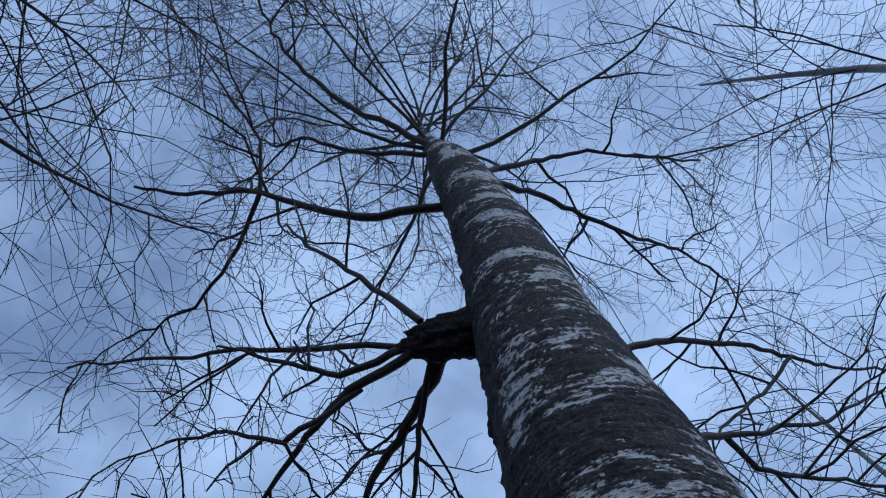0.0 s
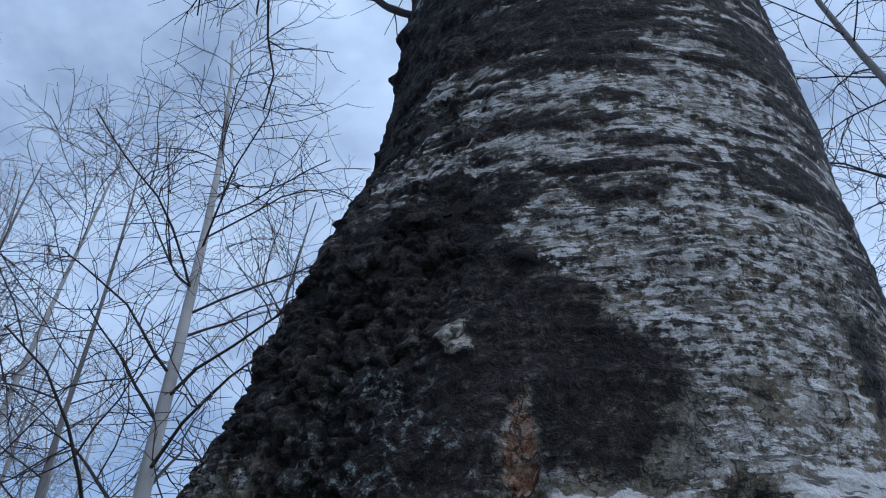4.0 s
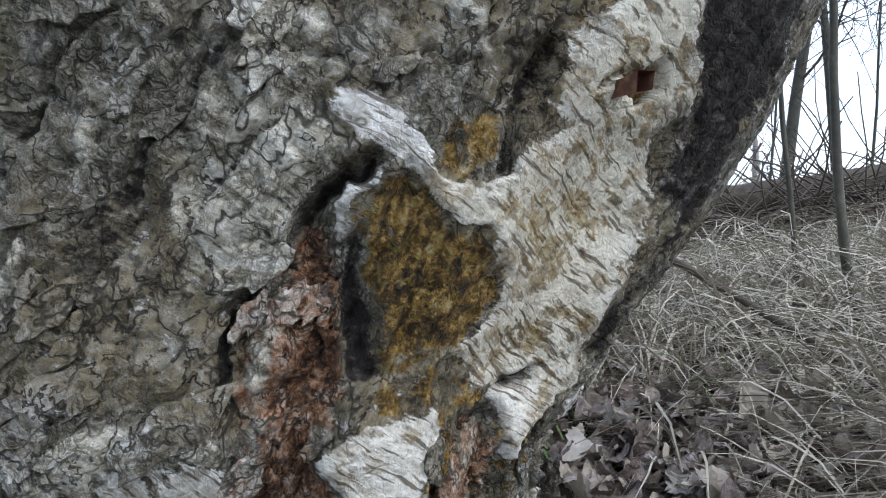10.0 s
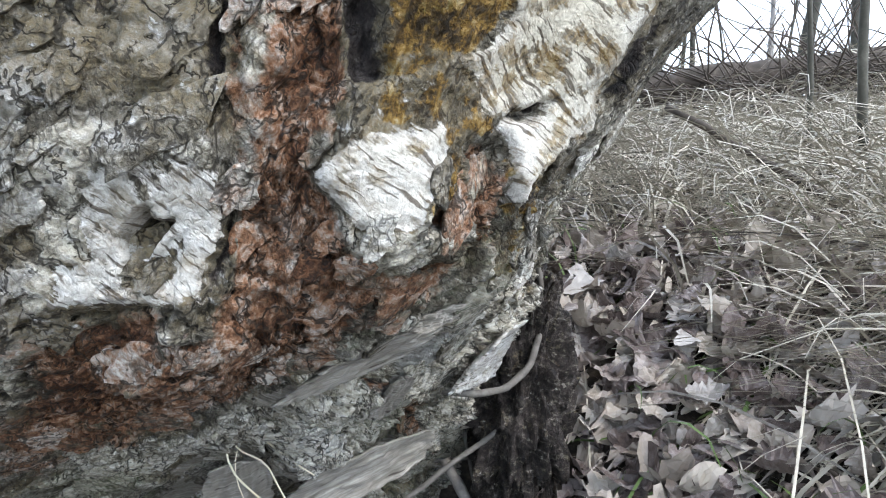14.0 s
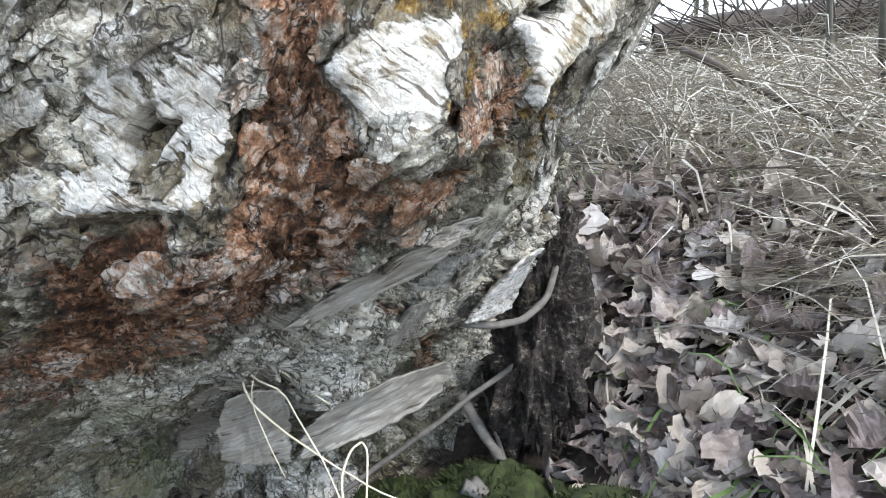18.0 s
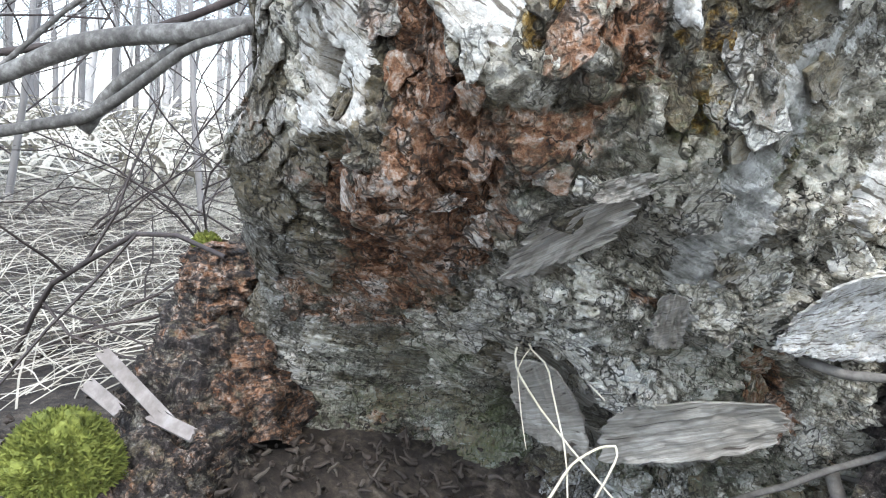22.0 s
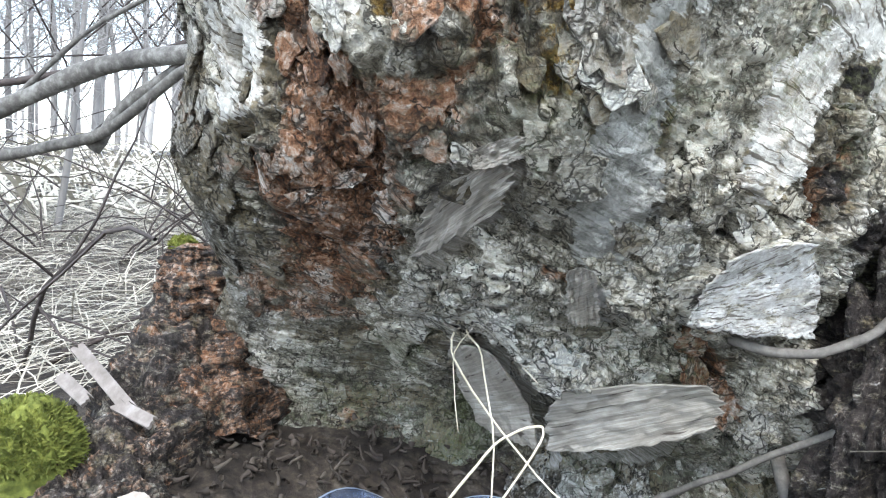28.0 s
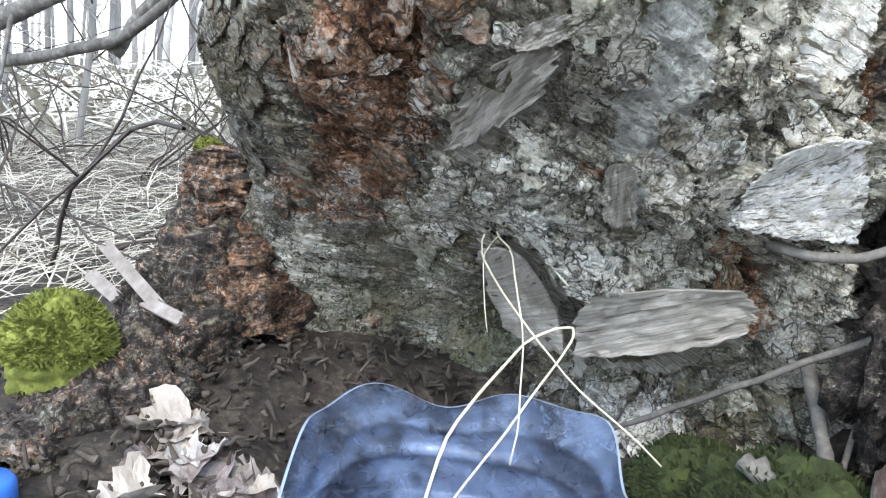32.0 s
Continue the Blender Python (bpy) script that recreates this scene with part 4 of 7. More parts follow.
def trunk_mesh(name, ths, zs, parent, label, lower):
    TH, ZZ = np.meshgrid(ths, zs)
    nr, nc = TH.shape
    th, z = TH.ravel(), ZZ.ravel()
    p, w = trunk_base(th, z)
    r0 = 0.36
    wob = np.stack([fbm(p * 13, 5, 40, 0.6), fbm(p * 13 + 31, 5, 41, 0.6)], 1)
    u, v = th * r0 + wob[:, 0] * 0.024, z + wob[:, 1] * 0.024
    m = {k: np.zeros(len(th)) for k in ("white", "rust", "orange", "dark", "green", "lichen", "stain", "pale", "crack", "hole", "grey", "tap", "fibre", "slate")}
    low_part = smooth(1.16, 0.92, z)
    # bark high up: pale paper crossed by dark belts
    q = np.stack([np.sin(th) * 0.30, np.cos(th) * 0.30, z + 0.05 * np.sin(th + 1.0)], 1)
    scal = q + 0.02 * np.stack([fbm(q * (7, 7, 20) + s, 3, 14) for s in (0, 5, 11)], 1)
    belts = fbm(scal * (2.5, 2.5, 12.0), 3, 5, 0.55) * 0.95 + fbm(scal * (9, 9, 62), 4, 8, 0.7) * 0.85 + fbm(scal * (30, 30, 170), 3, 9, 0.6) * 0.55 + 0.16 * np.sin(z * 13 + 2.2 * fbm(q * (4, 4, 3), 2, 12)) + 0.12 - 0.20 * smooth(-0.20, 0.35, th) * smooth(1.95, 1.35, z)
    high = 1 - low_part
    m["white"] += high * np.clip(0.36 + 0.08 * smooth(1.4, 2.0, z) - belts * 0.95, 0.10, 0.52 + 0.16 * smooth(1.4, 2.0, z))
    m["dark"] += high * np.clip(0.54 + belts * 0.85, 0.28, 0.88)
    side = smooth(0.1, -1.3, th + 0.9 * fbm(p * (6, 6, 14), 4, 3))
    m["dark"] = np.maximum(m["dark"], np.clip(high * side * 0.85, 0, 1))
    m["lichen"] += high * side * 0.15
    low_white = np.clip(fbm(p * (9, 9, 12), 4, 21) * 1.1 + 0.06 + 0.22 * smooth(0.8, 1.2, th), 0, 1) * low_part * smooth(0.05, 0.3, z)
    m["white"] += low_white * 0.45
    m["rust"] += low_part * np.clip(fbm(p * 6, 3, 25) * 0.6 + 0.10 * smooth(0.45, 0.1, z), 0, 0.45)
    m["green"] += low_part * np.clip(fbm(p * 8, 3, 29) * 0.8 - 0.02 + 0.16 * smooth(0.3, 0.05, z) + 0.08 * smooth(0.1, 0.5, th) * smooth(0.45, 0.3, z), 0, 0.40)
    m["pale"] += smooth(0.12, 0.40, th) * smooth(0.54, 0.44, z) * smooth(-0.02, 0.08, z) * np.clip(0.66 + 0.9 * fbm(p * (9, 9, 5), 3, 27), 0, 0.95)
    m["pale"] += low_part * smooth(0.45, 0.15, th) * smooth(0.25, 0.40, z) * np.clip(-0.08 + 1.1 * fbm(slanted(p, th, z) * (14, 14, 5), 4, 28), 0, 0.75) * smooth(-0.9, -0.3, th)
    m["pale"] += smooth(0.32, 0.20, z) * smooth(-0.5, -0.1, th) * np.clip(0.30 + 0.9 * fbm(p * (11, 11, 9), 3, 31), 0, 0.7)
    if lower:
        full = ("white", "rust", "orange", "dark", "pale", "grey", "crack", "hole", "tap", "fibre", "slate")
        for kind, soft, outline, level in PATCHES:
            poly = [(a * r0, b) for a, b in outline]
            us, vs = [a for a, b in poly], [b for a, b in poly]
            near = (u > min(us) - 0.05) & (u < max(us) + 0.05) & (v > min(vs) - 0.05) & (v < max(vs) + 0.05)
            if not near.any():
                continue
            d = level * np.clip(0.5 + outline_distance(u[near], v[near], poly) / (2 * soft), 0, 1)
            if kind in full:
                for other in ("white", "rust", "orange", "dark", "pale", "fibre", "slate", "crack"):
                    if other != kind:
                        m[other][near] *= 1 - d
            if kind in ("dark", "rust", "crack", "grey", "slate"):
                m["stain"][near] *= 1 - d
            m[kind][near] = np.maximum(m[kind][near], d)
    # relief
    m["stain"] = np.maximum(m["stain"], 0.30 * m["white"] * low_part * smooth(0.60, 0.45, z))
    slant = slanted(p, th, z)
    furrow = fbm(slant * (30, 30, 6), 4, 60, 0.55, True)
    def layers(n, count, seed):
        """Bark in layers: the noise n cut into steps with crisp broken edges, and a number for each layer."""
        s = n * count
        lev = np.floor(s)
        return (lev + smooth(0.0, 0.16, s - lev)) / count, hash3(lev.astype(np.int64), lev.astype(np.int64) * 3 + 1, lev.astype(np.int64) * 0, seed)

    warp = p + 0.016 * np.stack([fbm(p * 34 + s, 2, 66) for s in (0, 9, 23)], 1)
    sl = slant + (warp - p) * 0.4
    front = smooth(0.45, 0.15, th)[:, None]
    big_l, who = layers(fbm(sl * (np.array([15, 15, 8]) * (1 - front) + np.array([27, 27, 5.5]) * front), 5, 70, 0.6), 7, 71)
    sml_l, who2 = layers(fbm(warp * (52, 52, 40), 4, 77, 0.62), 6, 78)
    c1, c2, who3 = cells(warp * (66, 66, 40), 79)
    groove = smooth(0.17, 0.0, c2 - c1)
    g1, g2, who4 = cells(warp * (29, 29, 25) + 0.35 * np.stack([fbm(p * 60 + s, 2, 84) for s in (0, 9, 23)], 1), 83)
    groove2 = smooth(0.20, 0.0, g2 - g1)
    cork = smooth(-0.15, -0.55, th) * smooth(2.1, 0.9, z) * smooth(0.5, 0.8, z)
    scaly = smooth(0.38, 0.24, z) * smooth(-0.5, -0.2, th)
    rough_zone = np.clip(1 - m["white"] * 0.85 - m["fibre"] * 0.85 - m["slate"] * 0.7, 0, 1)
    chunky = rough_zone * low_part * np.clip(0.30 + 0.9 * m["rust"] + 0.5 * smooth(0.45, 0.30, z), 0, 1)
    chunky = np.maximum(chunky, cork)
    lumps = fbm(p * 6, 3, 50) * 0.010 * low_part + fbm(p * 3.1, 2, 51) * 0.010
    under = smooth(0.15, 0.5, th) * smooth(0.50, 0.36, z)
    plates = big_l * (0.009 + 0.022 * under) * rough_zone * low_part
    flakes = sml_l * (0.0045 + 0.0060 * under) * (0.35 + 0.65 * rough_zone) * (0.3 + 0.7 * low_part) + chunky * (who3 * 0.0034 - 0.0042 * groove) + np.maximum(cork, scaly * rough_zone) * (who4 * 0.0095 - 0.0085 * groove2)
    line = 1 - 2 * np.abs(fbm(sl * (19, 19, 4.0) + 5, 3, 61, 0.5))
    line2 = 1 - 2 * np.abs(fbm(sl * (24, 24, 11) + 9, 3, 63, 0.5))
    furrows = smooth(0.70, 0.95, line) * smooth(0.35, -0.10, th) * (0.4 + 0.6 * smooth(0.45, 0.62, z))
    fissures = smooth(0.88, 0.99, line2) * (0.35 + 0.65 * smooth(-0.1, 0.3, fbm(p * 4, 2, 64)))
    deep = (furrow * 0.004 * (0.25 + 1.1 * smooth(0.15, -0.5, th)) - furrows * 0.008 - fissures * 0.005) * rough_zone * low_part
    # furrows and grooves: dark inner bark, and their shade put into the colour
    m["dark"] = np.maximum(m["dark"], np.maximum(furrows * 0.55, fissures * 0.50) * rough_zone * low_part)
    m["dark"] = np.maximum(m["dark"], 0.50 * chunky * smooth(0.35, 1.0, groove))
    h = lumps + plates + flakes + deep
    h += np.clip(m["white"], 0, 1) * 0.006 * low_part - m["rust"] * 0.016 * low_part - m["crack"] * 0.022 - m["hole"] * 0.050 - m["tap"] * 0.022 + m["pale"] * 0.006 - m["dark"] * 0.001
    h -= 0.004 * smooth(-0.25, -0.6, th) * smooth(0.75, 0.45, z)
    h += m["lichen"] * np.clip(fbm(p * 70, 3, 90), 0, 1) * 0.012
    h += high * (np.clip(belts, -0.5, 0.8) * 0.004 + fbm(p * (22, 22, 60), 4, 95) * 0.0035 + np.clip(fbm(p * (16, 16, 30), 3, 96) - 0.25, 0, 1) * 0.03 * side)
    # the left flank carries rough cork
    h += smooth(-0.35, -0.9, th) * smooth(2.2, 0.8, z) * (fbm(p * (16, 16, 9), 4, 97) * 0.014 + 0.004 - 0.038 * smooth(0.72, 0.86, z) * smooth(1.15, 1.0, z) + 0.030 * np.exp(-(((z - 1.32) / 0.13) ** 2)))
    h -= 0.046 * smooth(0.65, 1.1, th) * smooth(0.22, 0.40, z) * smooth(1.05, 0.72, z)
    h -= 0.050 * np.exp(-(((th - 0.62) / 0.20) ** 2)) * smooth(0.40, 0.50, z) * smooth(0.74, 0.58, z)
    # the hollow underneath, and the knot
    # swellings: the lip of the pocket, the lobe of white paper, the brow over the hollow
    for (a, b, ra, rb, amp) in ((0.14, 0.29, 0.14, 0.055, 0.050), (0.40, 0.375, 0.16, 0.07, 0.018), (-0.04, 0.86, 0.20, 0.06, 0.014), (0.56, 0.22, 0.14, 0.05, 0.010), (-0.30, 0.30, 0.22, 0.11, 0.030)):
        h += amp * np.exp(-(((th - a) / ra) ** 2 + ((z - b) / rb) ** 2))
    for (a, b, ra, rb, amp) in ((-0.08, 0.58, 0.16, 0.08, 0.024), (0.80, 0.16, 0.14, 0.05, 0.032), (0.62, 0.275, 0.09, 0.03, 0.03), (0.26, 0.15, 0.12, 0.04, 0.03)):
        h -= amp * np.exp(-(((th - a) / ra) ** 2 + ((z - b) / rb) ** 2))
    for (a, b, ra, rb, amp) in ((0.40, 1.005, 0.13, 0.045, 0.016), (0.78, 0.372, 0.12, 0.035, 0.012), (0.24, 0.335, 0.10, 0.05, 0.010), (-0.45, 0.05, 0.10, 0.06, 0.02)):
        h += amp * np.exp(-(((th - a) / ra) ** 2 + ((z - b) / rb) ** 2))
    for (a, b, ra, rb, amp) in ((0.40, 1.005, 0.05, 0.02, 0.02), (0.18, 0.02, 0.14, 0.10, 0.06), (0.52, 0.0, 0.5, 0.07, 0.10), (0.62, 0.18, 0.16, 0.03, 0.02), (-0.10, 0.06, 0.10, 0.09, 0.05)):
        h -= amp * np.exp(-(((th - a) / ra) ** 2 + ((z - b) / rb) ** 2))
    taper = np.minimum(1, (monotone(z, SEC_R) - monotone(z, SEC_L)) / 0.4)
    p = p + w * (h * np.where(z > 1.3, taper, 1))[:, None]
    idx = np.arange(nr * nc).reshape(nr, nc)
    wrap = abs((ths[-1] - ths[0]) - 2 * np.pi) < 1e-6
    if wrap:
        idx = idx.copy()
        idx[:, -1] = idx[:, 0]
    faces = np.stack([idx[:-1, :-1], idx[:-1, 1:], idx[1:, 1:], idx[1:, :-1]], -1).reshape(-1, 4)
    ob = mesh_object(name, p, faces, BARK, parent, label)
    me = ob.data
    tone = np.clip(0.5 + 0.18 * who + 0.12 * who2 + 0.20 * who3 * chunky + 0.14 * who4 * np.maximum(cork, scaly) + 0.25 * fbm(p * 12, 3, 33), 0, 1)
    # cracks and holes take the same dark colour, painted shade of the recess included
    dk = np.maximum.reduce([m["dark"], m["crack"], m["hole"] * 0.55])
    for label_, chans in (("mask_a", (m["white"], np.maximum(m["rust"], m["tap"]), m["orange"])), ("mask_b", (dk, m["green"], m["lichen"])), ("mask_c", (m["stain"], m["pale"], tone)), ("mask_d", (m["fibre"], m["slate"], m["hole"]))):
        a = me.attributes.new(label_, "FLOAT_COLOR", "POINT")
        a.data.foreach_set("color", np.stack([*(np.clip(c, 0, 1) for c in chans), np.ones(len(th))], 1).ravel().astype(np.float32))
    a = me.attributes.new("bark_uv", "FLOAT_VECTOR", "POINT")
    tilt = 0.52 * smooth(1.0, 0.6, z)
    uv = np.stack([th * r0 * U, (z + tilt * th * r0) * U, th * 0], 1)
    a.data.foreach_set("vector", uv.ravel().astype(np.float32))
    return ob


birch = thing("birch_tree", "old leaning birch with peeling white bark and bare twigs", "tree")
LOWER_TH = np.concatenate([np.linspace(-np.pi, -1.35, 36)[:-1], np.linspace(-1.35, 2.1, 620)[:-1], np.linspace(2.1, np.pi, 26)])
LOWER_Z = np.linspace(-0.14, 1.30, 640)
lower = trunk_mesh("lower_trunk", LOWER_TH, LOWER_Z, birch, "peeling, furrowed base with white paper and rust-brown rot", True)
UPPER_Z = np.concatenate([np.linspace(1.295, 2.6, 300)[:-1], np.linspace(2.6, 5.0, 240)[:-1], np.linspace(5.0, 9.2, 110)])
trunk_mesh("upper_trunk", np.linspace(-np.pi, np.pi, 300), UPPER_Z, birch, "pale trunk crossed by dark belts", False)


# ---- ground ----
def ground_z(x, y):
    """Height of the ground: a bank that rises away from the path, flat towards the wood."""
    x, y = np.asarray(x, dtype=float), np.asarray(y, dtype=float)
    bank = 0.1556 * np.maximum(x, -0.6) + 0.1376 * np.minimum(y, 4.5)
    flat = 0.02 * y - 0.10
    k = smooth(-0.45, -1.6, x)
    z = -0.0155 + bank * (1 - k) + flat * k
    z = np.minimum(z, 0.95 + 0.02 * y)
    dip = 0.22 * np.exp(-((x / 0.36) ** 2 + ((y - 0.84) / 0.40) ** 2))
    return z - dip


def ground_mesh():
    a = np.sign(np.linspace(-1, 1, 340)) * np.abs(np.linspace(-1, 1, 340)) ** 4.0
    X, Y = np.meshgrid(a * 900 + 0.1, a * 900 + 0.9)
    x, y = X.ravel(), Y.ravel()
    far = np.hypot(x, y)
    P = np.stack([x, y, 0 * x], 1)
    z = ground_z(x, y) + fbm(P * 9, 4, 200) * 0.018 * smooth(12, 2, far) + fbm(P * 45, 4, 205, 0.6) * 0.010 * smooth(3, 1.2, far) + fbm(P * 1.1, 3, 210) * 0.05 * smooth(1.0, 3, far)
    idx = np.arange(340 * 340).reshape(340, 340)
    F = np.stack([idx[:-1, :-1], idx[:-1, 1:], idx[1:, 1:], idx[1:, :-1]], -1).reshape(-1, 4)
    ob = mesh_object("ground", np.stack([x, y, z], 1), F, SOIL)
    return tagged(ob, "bank of leaf litter and old dry grass", "ground", kind="structure")


ground_mesh()


# ---- bare branches ----
def tubes(lines, sides=4):
    """One skin round many lines, each a list of points with its radii."""
    V, F, base = [], [], 0
    turn = np.linspace(0, 2 * np.pi, sides, endpoint=False)
    cs, sn = np.cos(turn), np.sin(turn)
    for pts, rad in lines:
        P = np.asarray(pts, dtype=float)
        n = len(P)
        d = np.gradient(P, axis=0)
        d /= np.maximum(np.linalg.norm(d, axis=1, keepdims=True), 1e-9)
        ref = np.array([0.31, 0.17, 0.93]) if abs(d[0, 2]) < 0.8 else np.array([0.95, 0.21, 0.11])
        a = np.cross(d, ref)
        a /= np.maximum(np.linalg.norm(a, axis=1, keepdims=True), 1e-9)
        b = np.cross(d, a)
        R = np.asarray(rad, dtype=float)[:, None, None]
        ring = P[:, None, :] + R * (cs[None, :, None] * a[:, None, :] + sn[None, :, None] * b[:, None, :])
        V.append(ring.reshape(-1, 3))
        i = np.arange(n - 1)[:, None] * sides + base
        k = np.arange(sides)[None, :]
        k2 = (k + 1) % sides
        F.append(np.stack([i + k, i + k2, i + sides + k2, i + sides + k], -1).reshape(-1, 4))
        base += n * sides
    return np.concatenate(V), np.concatenate(F)


def wander(rng, start, way, length, r0, r1, n, bend=0.18, droop=0.0):
    """A line of n points that strays from its way."""
    p, d = np.array(start, dtype=float), np.array(way, dtype=float)
    d /= np.linalg.norm(d)
    pts, step = [p.copy()], length / (n - 1)
    for i in range(n - 1):
        d = d + rng.normal(0, bend, 3)
        d[2] -= droop * (i + 1) / n
        d /= np.linalg.norm(d)
        p = p + d * step
        pts.append(p.copy())
    return np.array(pts), np.linspace(r0, r1, n)


def offshoots(rng, lines, out, count, length, r0, r1, n, spread=0.9, bend=0.2, droop=0.0, lo=0.25, keep=0.5):
    """Side shoots from the given lines."""
    for pts, rad in lines:
        for _ in range(count):
            f = lo + (1 - lo) * rng.random()
            i = min(int(f * (len(pts) - 1)), len(pts) - 2)
            t = f * (len(pts) - 1) - i
            p = pts[i] * (1 - t) + pts[i + 1] * t
            d = pts[i + 1] - pts[i]
            d = d / np.linalg.norm(d)
            s = rng.normal(0, 1, 3)
            s -= d * (s @ d)
            s /= np.linalg.norm(s)
            rr = min(r0, rad[i] * 0.75)
            out.append(wander(rng, p, d * keep + s * spread, length * (0.5 + rng.random()), rr, min(r1, rr), n, bend, droop))


def through_points(rng, pts, r0, r1, n=5):
    """A line that passes through given points with some unevenness between them."""
    P = np.array(pts, dtype=float)
    Q = [P[0]]
    for a, b in zip(P[:-1], P[1:]):
        L = np.linalg.norm(b - a)
        for k in range(1, n + 1):
            q = a + (b - a) * k / n
            Q.append(q + rng.normal(0, 0.014 * L, 3) * (k < n))
    return np.array(Q), np.linspace(r0, r1, len(Q))


def limb(rng, parent, main, shoots, twigs, fine, label=""):
    """A limb with its shoots as one part, and its fine twigs as a part under it."""
    lines = list(main)
    side, small, hair = [], [], []
    offshoots(rng, main, side, *shoots[:5], spread=0.85, bend=0.20, droop=shoots[5], lo=0.2)
    offshoots(rng, main + side, small, *twigs[:5], spread=0.8, bend=0.30, droop=twigs[5], lo=0.2)
    offshoots(rng, side + small, hair, *fine[:5], spread=0.7, bend=0.34, droop=fine[5], lo=0.25)
    v, f = tubes(lines + side, 6)
    ob = mesh_object("limb", v, f, TWIG, parent, label)
    v, f = tubes(small + hair, 3)
    tagged(mesh_object("twig_spray", v, f, TWIG, ob), kind="stuff")
    return ob


rng = np.random.default_rng(11)
BIG = (5, 0.62, 0.011, 0.004, 6, 0.10)
TW = (4, 0.38, 0.0042, 0.0018, 5, 0.12)
FI = (5, 0.24, 0.0019, 0.0010, 4, 0.18)
# the limbs that stand out against the sky
limb(rng, birch, [through_points(rng, [(0.0, 0.69, 4.98), (-0.5, 0.654, 5.0), (-0.81, 0.575, 5.2), (-1.07, 0.484, 5.4), (-1.54, 0.443, 5.6), (-1.9, 0.36, 5.8)], 0.026, 0.009),
                  through_points(rng, [(-1.07, 0.484, 5.4), (-1.26, 0.75, 5.3), (-1.6, 1.04, 5.3), (-2.14, 1.21, 5.5)], 0.017, 0.006),
                  through_points(rng, [(-1.07, 0.484, 5.4), (-1.05, 0.25, 5.7), (-1.3, -0.1, 6.2), (-1.5, -0.4, 6.6)], 0.014, 0.005)], (5, 0.7, 0.010, 0.004, 6, 0.06), TW, FI)
for pts, r in (([(-0.2, 0.72, 3.5), (-0.53, 0.78, 3.5), (-0.73, 0.73, 3.6), (-1.0, 0.7, 3.8)], 0.016), ([(-0.2, 0.73, 3.5), (-0.5, 0.815, 3.45), (-0.67, 0.92, 3.4), (-0.82, 1.05, 3.35), (-0.95, 1.2, 3.3)], 0.019), ([(-0.14, 0.74, 3.46), (-0.34, 0.96, 3.4), (-0.51, 1.12, 3.3), (-0.62, 1.35, 3.2)], 0.024), ([(-0.2, 0.74, 3.46), (-0.3, 0.96, 3.35), (-0.35, 1.1, 3.2), (-0.42, 1.3, 3.05)], 0.013), ([(-0.22, 0.66, 3.52), (-0.43, 0.59, 3.9), (-0.68, 0.54, 4.3), (-0.8, 0.5, 4.6)], 0.014), ([(-0.22, 0.73, 3.5), (-0.7, 0.74, 3.7), (-1.3, 0.78, 4.0), (-1.8, 0.81, 4.2)], 0.013), ([(-0.46, 0.82, 3.45), (-0.72, 0.87, 3.3), (-0.92, 0.84, 3.4), (-1.15, 0.86, 3.45)], 0.012)):
    limb(rng, birch, [through_points(rng, pts, r, 0.005)], (5, 0.42, 0.0065, 0.003, 6, 0.08), (3, 0.26, 0.003, 0.0014, 5, 0.14), (3, 0.17, 0.0016, 0.0009, 4, 0.22))
limb(rng, birch, [through_points(rng, [(0.30, 0.70, 3.10), (0.466, 0.747, 3.2), (0.613, 0.83, 3.3), (0.79, 0.934, 3.4), (1.0, 1.08, 3.5), (1.185, 1.22, 3.6), (1.5, 1.42, 3.8)], 0.013, 0.005), through_points(rng, [(1.0, 1.08, 3.5), (0.81, 1.07, 3.3), (0.6, 0.97, 3.05), (0.45, 0.88, 2.85)], 0.008, 0.0035)], (4, 0.36, 0.005, 0.0025, 6, 0.06), (3, 0.24, 0.0026, 0.0013, 5, 0.12), (2, 0.16, 0.0014, 0.0009, 4, 0.2))
limb(rng, birch, [through_points(rng, [(0.36, 0.74, 2.68), (0.43, 0.78, 2.75), (0.53, 0.864, 2.85), (0.82, 1.0, 3.0), (1.2, 1.15, 3.3)], 0.013, 0.004), through_points(rng, [(0.523, 0.87, 2.85), (0.575, 0.944, 2.8), (0.78, 1.1, 2.9), (1.02, 1.26, 3.0), (1.3, 1.4, 3.0)], 0.009, 0.004)], (5, 0.36, 0.005, 0.0025, 6, 0.06), (3, 0.24, 0.0026, 0.0013, 5, 0.12), (2, 0.16, 0.0014, 0.0009, 4, 0.2))
limb(rng, birch, [through_points(rng, [(0.15, 0.64, 5.3), (0.28, 0.68, 5.5), (0.585, 0.765, 5.8), (0.91, 0.81, 6.0), (1.36, 1.0, 6.2), (1.77, 1.16, 6.4)], 0.022, 0.007)], BIG, TW, FI)
limb(rng, birch, [through_points(rng, [(0.15, 0.64, 5.0), (0.25, 0.67, 5.1), (0.48, 0.84, 5.3), (0.76, 1.08, 5.4), (1.03, 1.3, 5.5), (1.32, 1.5, 5.7), (1.66, 1.85, 5.8)], 0.022, 0.007)], BIG, TW, FI)
limb(rng, birch, [through_points(rng, [(0.02, 0.6, 6.0), (-0.1, 0.575, 6.2), (-0.61, 0.32, 7.0), (-0.95, 0.034, 7.5), (-1.21, -0.32, 8.0), (-1.36, -0.83, 8.5)], 0.030, 0.009)], BIG, TW, FI)
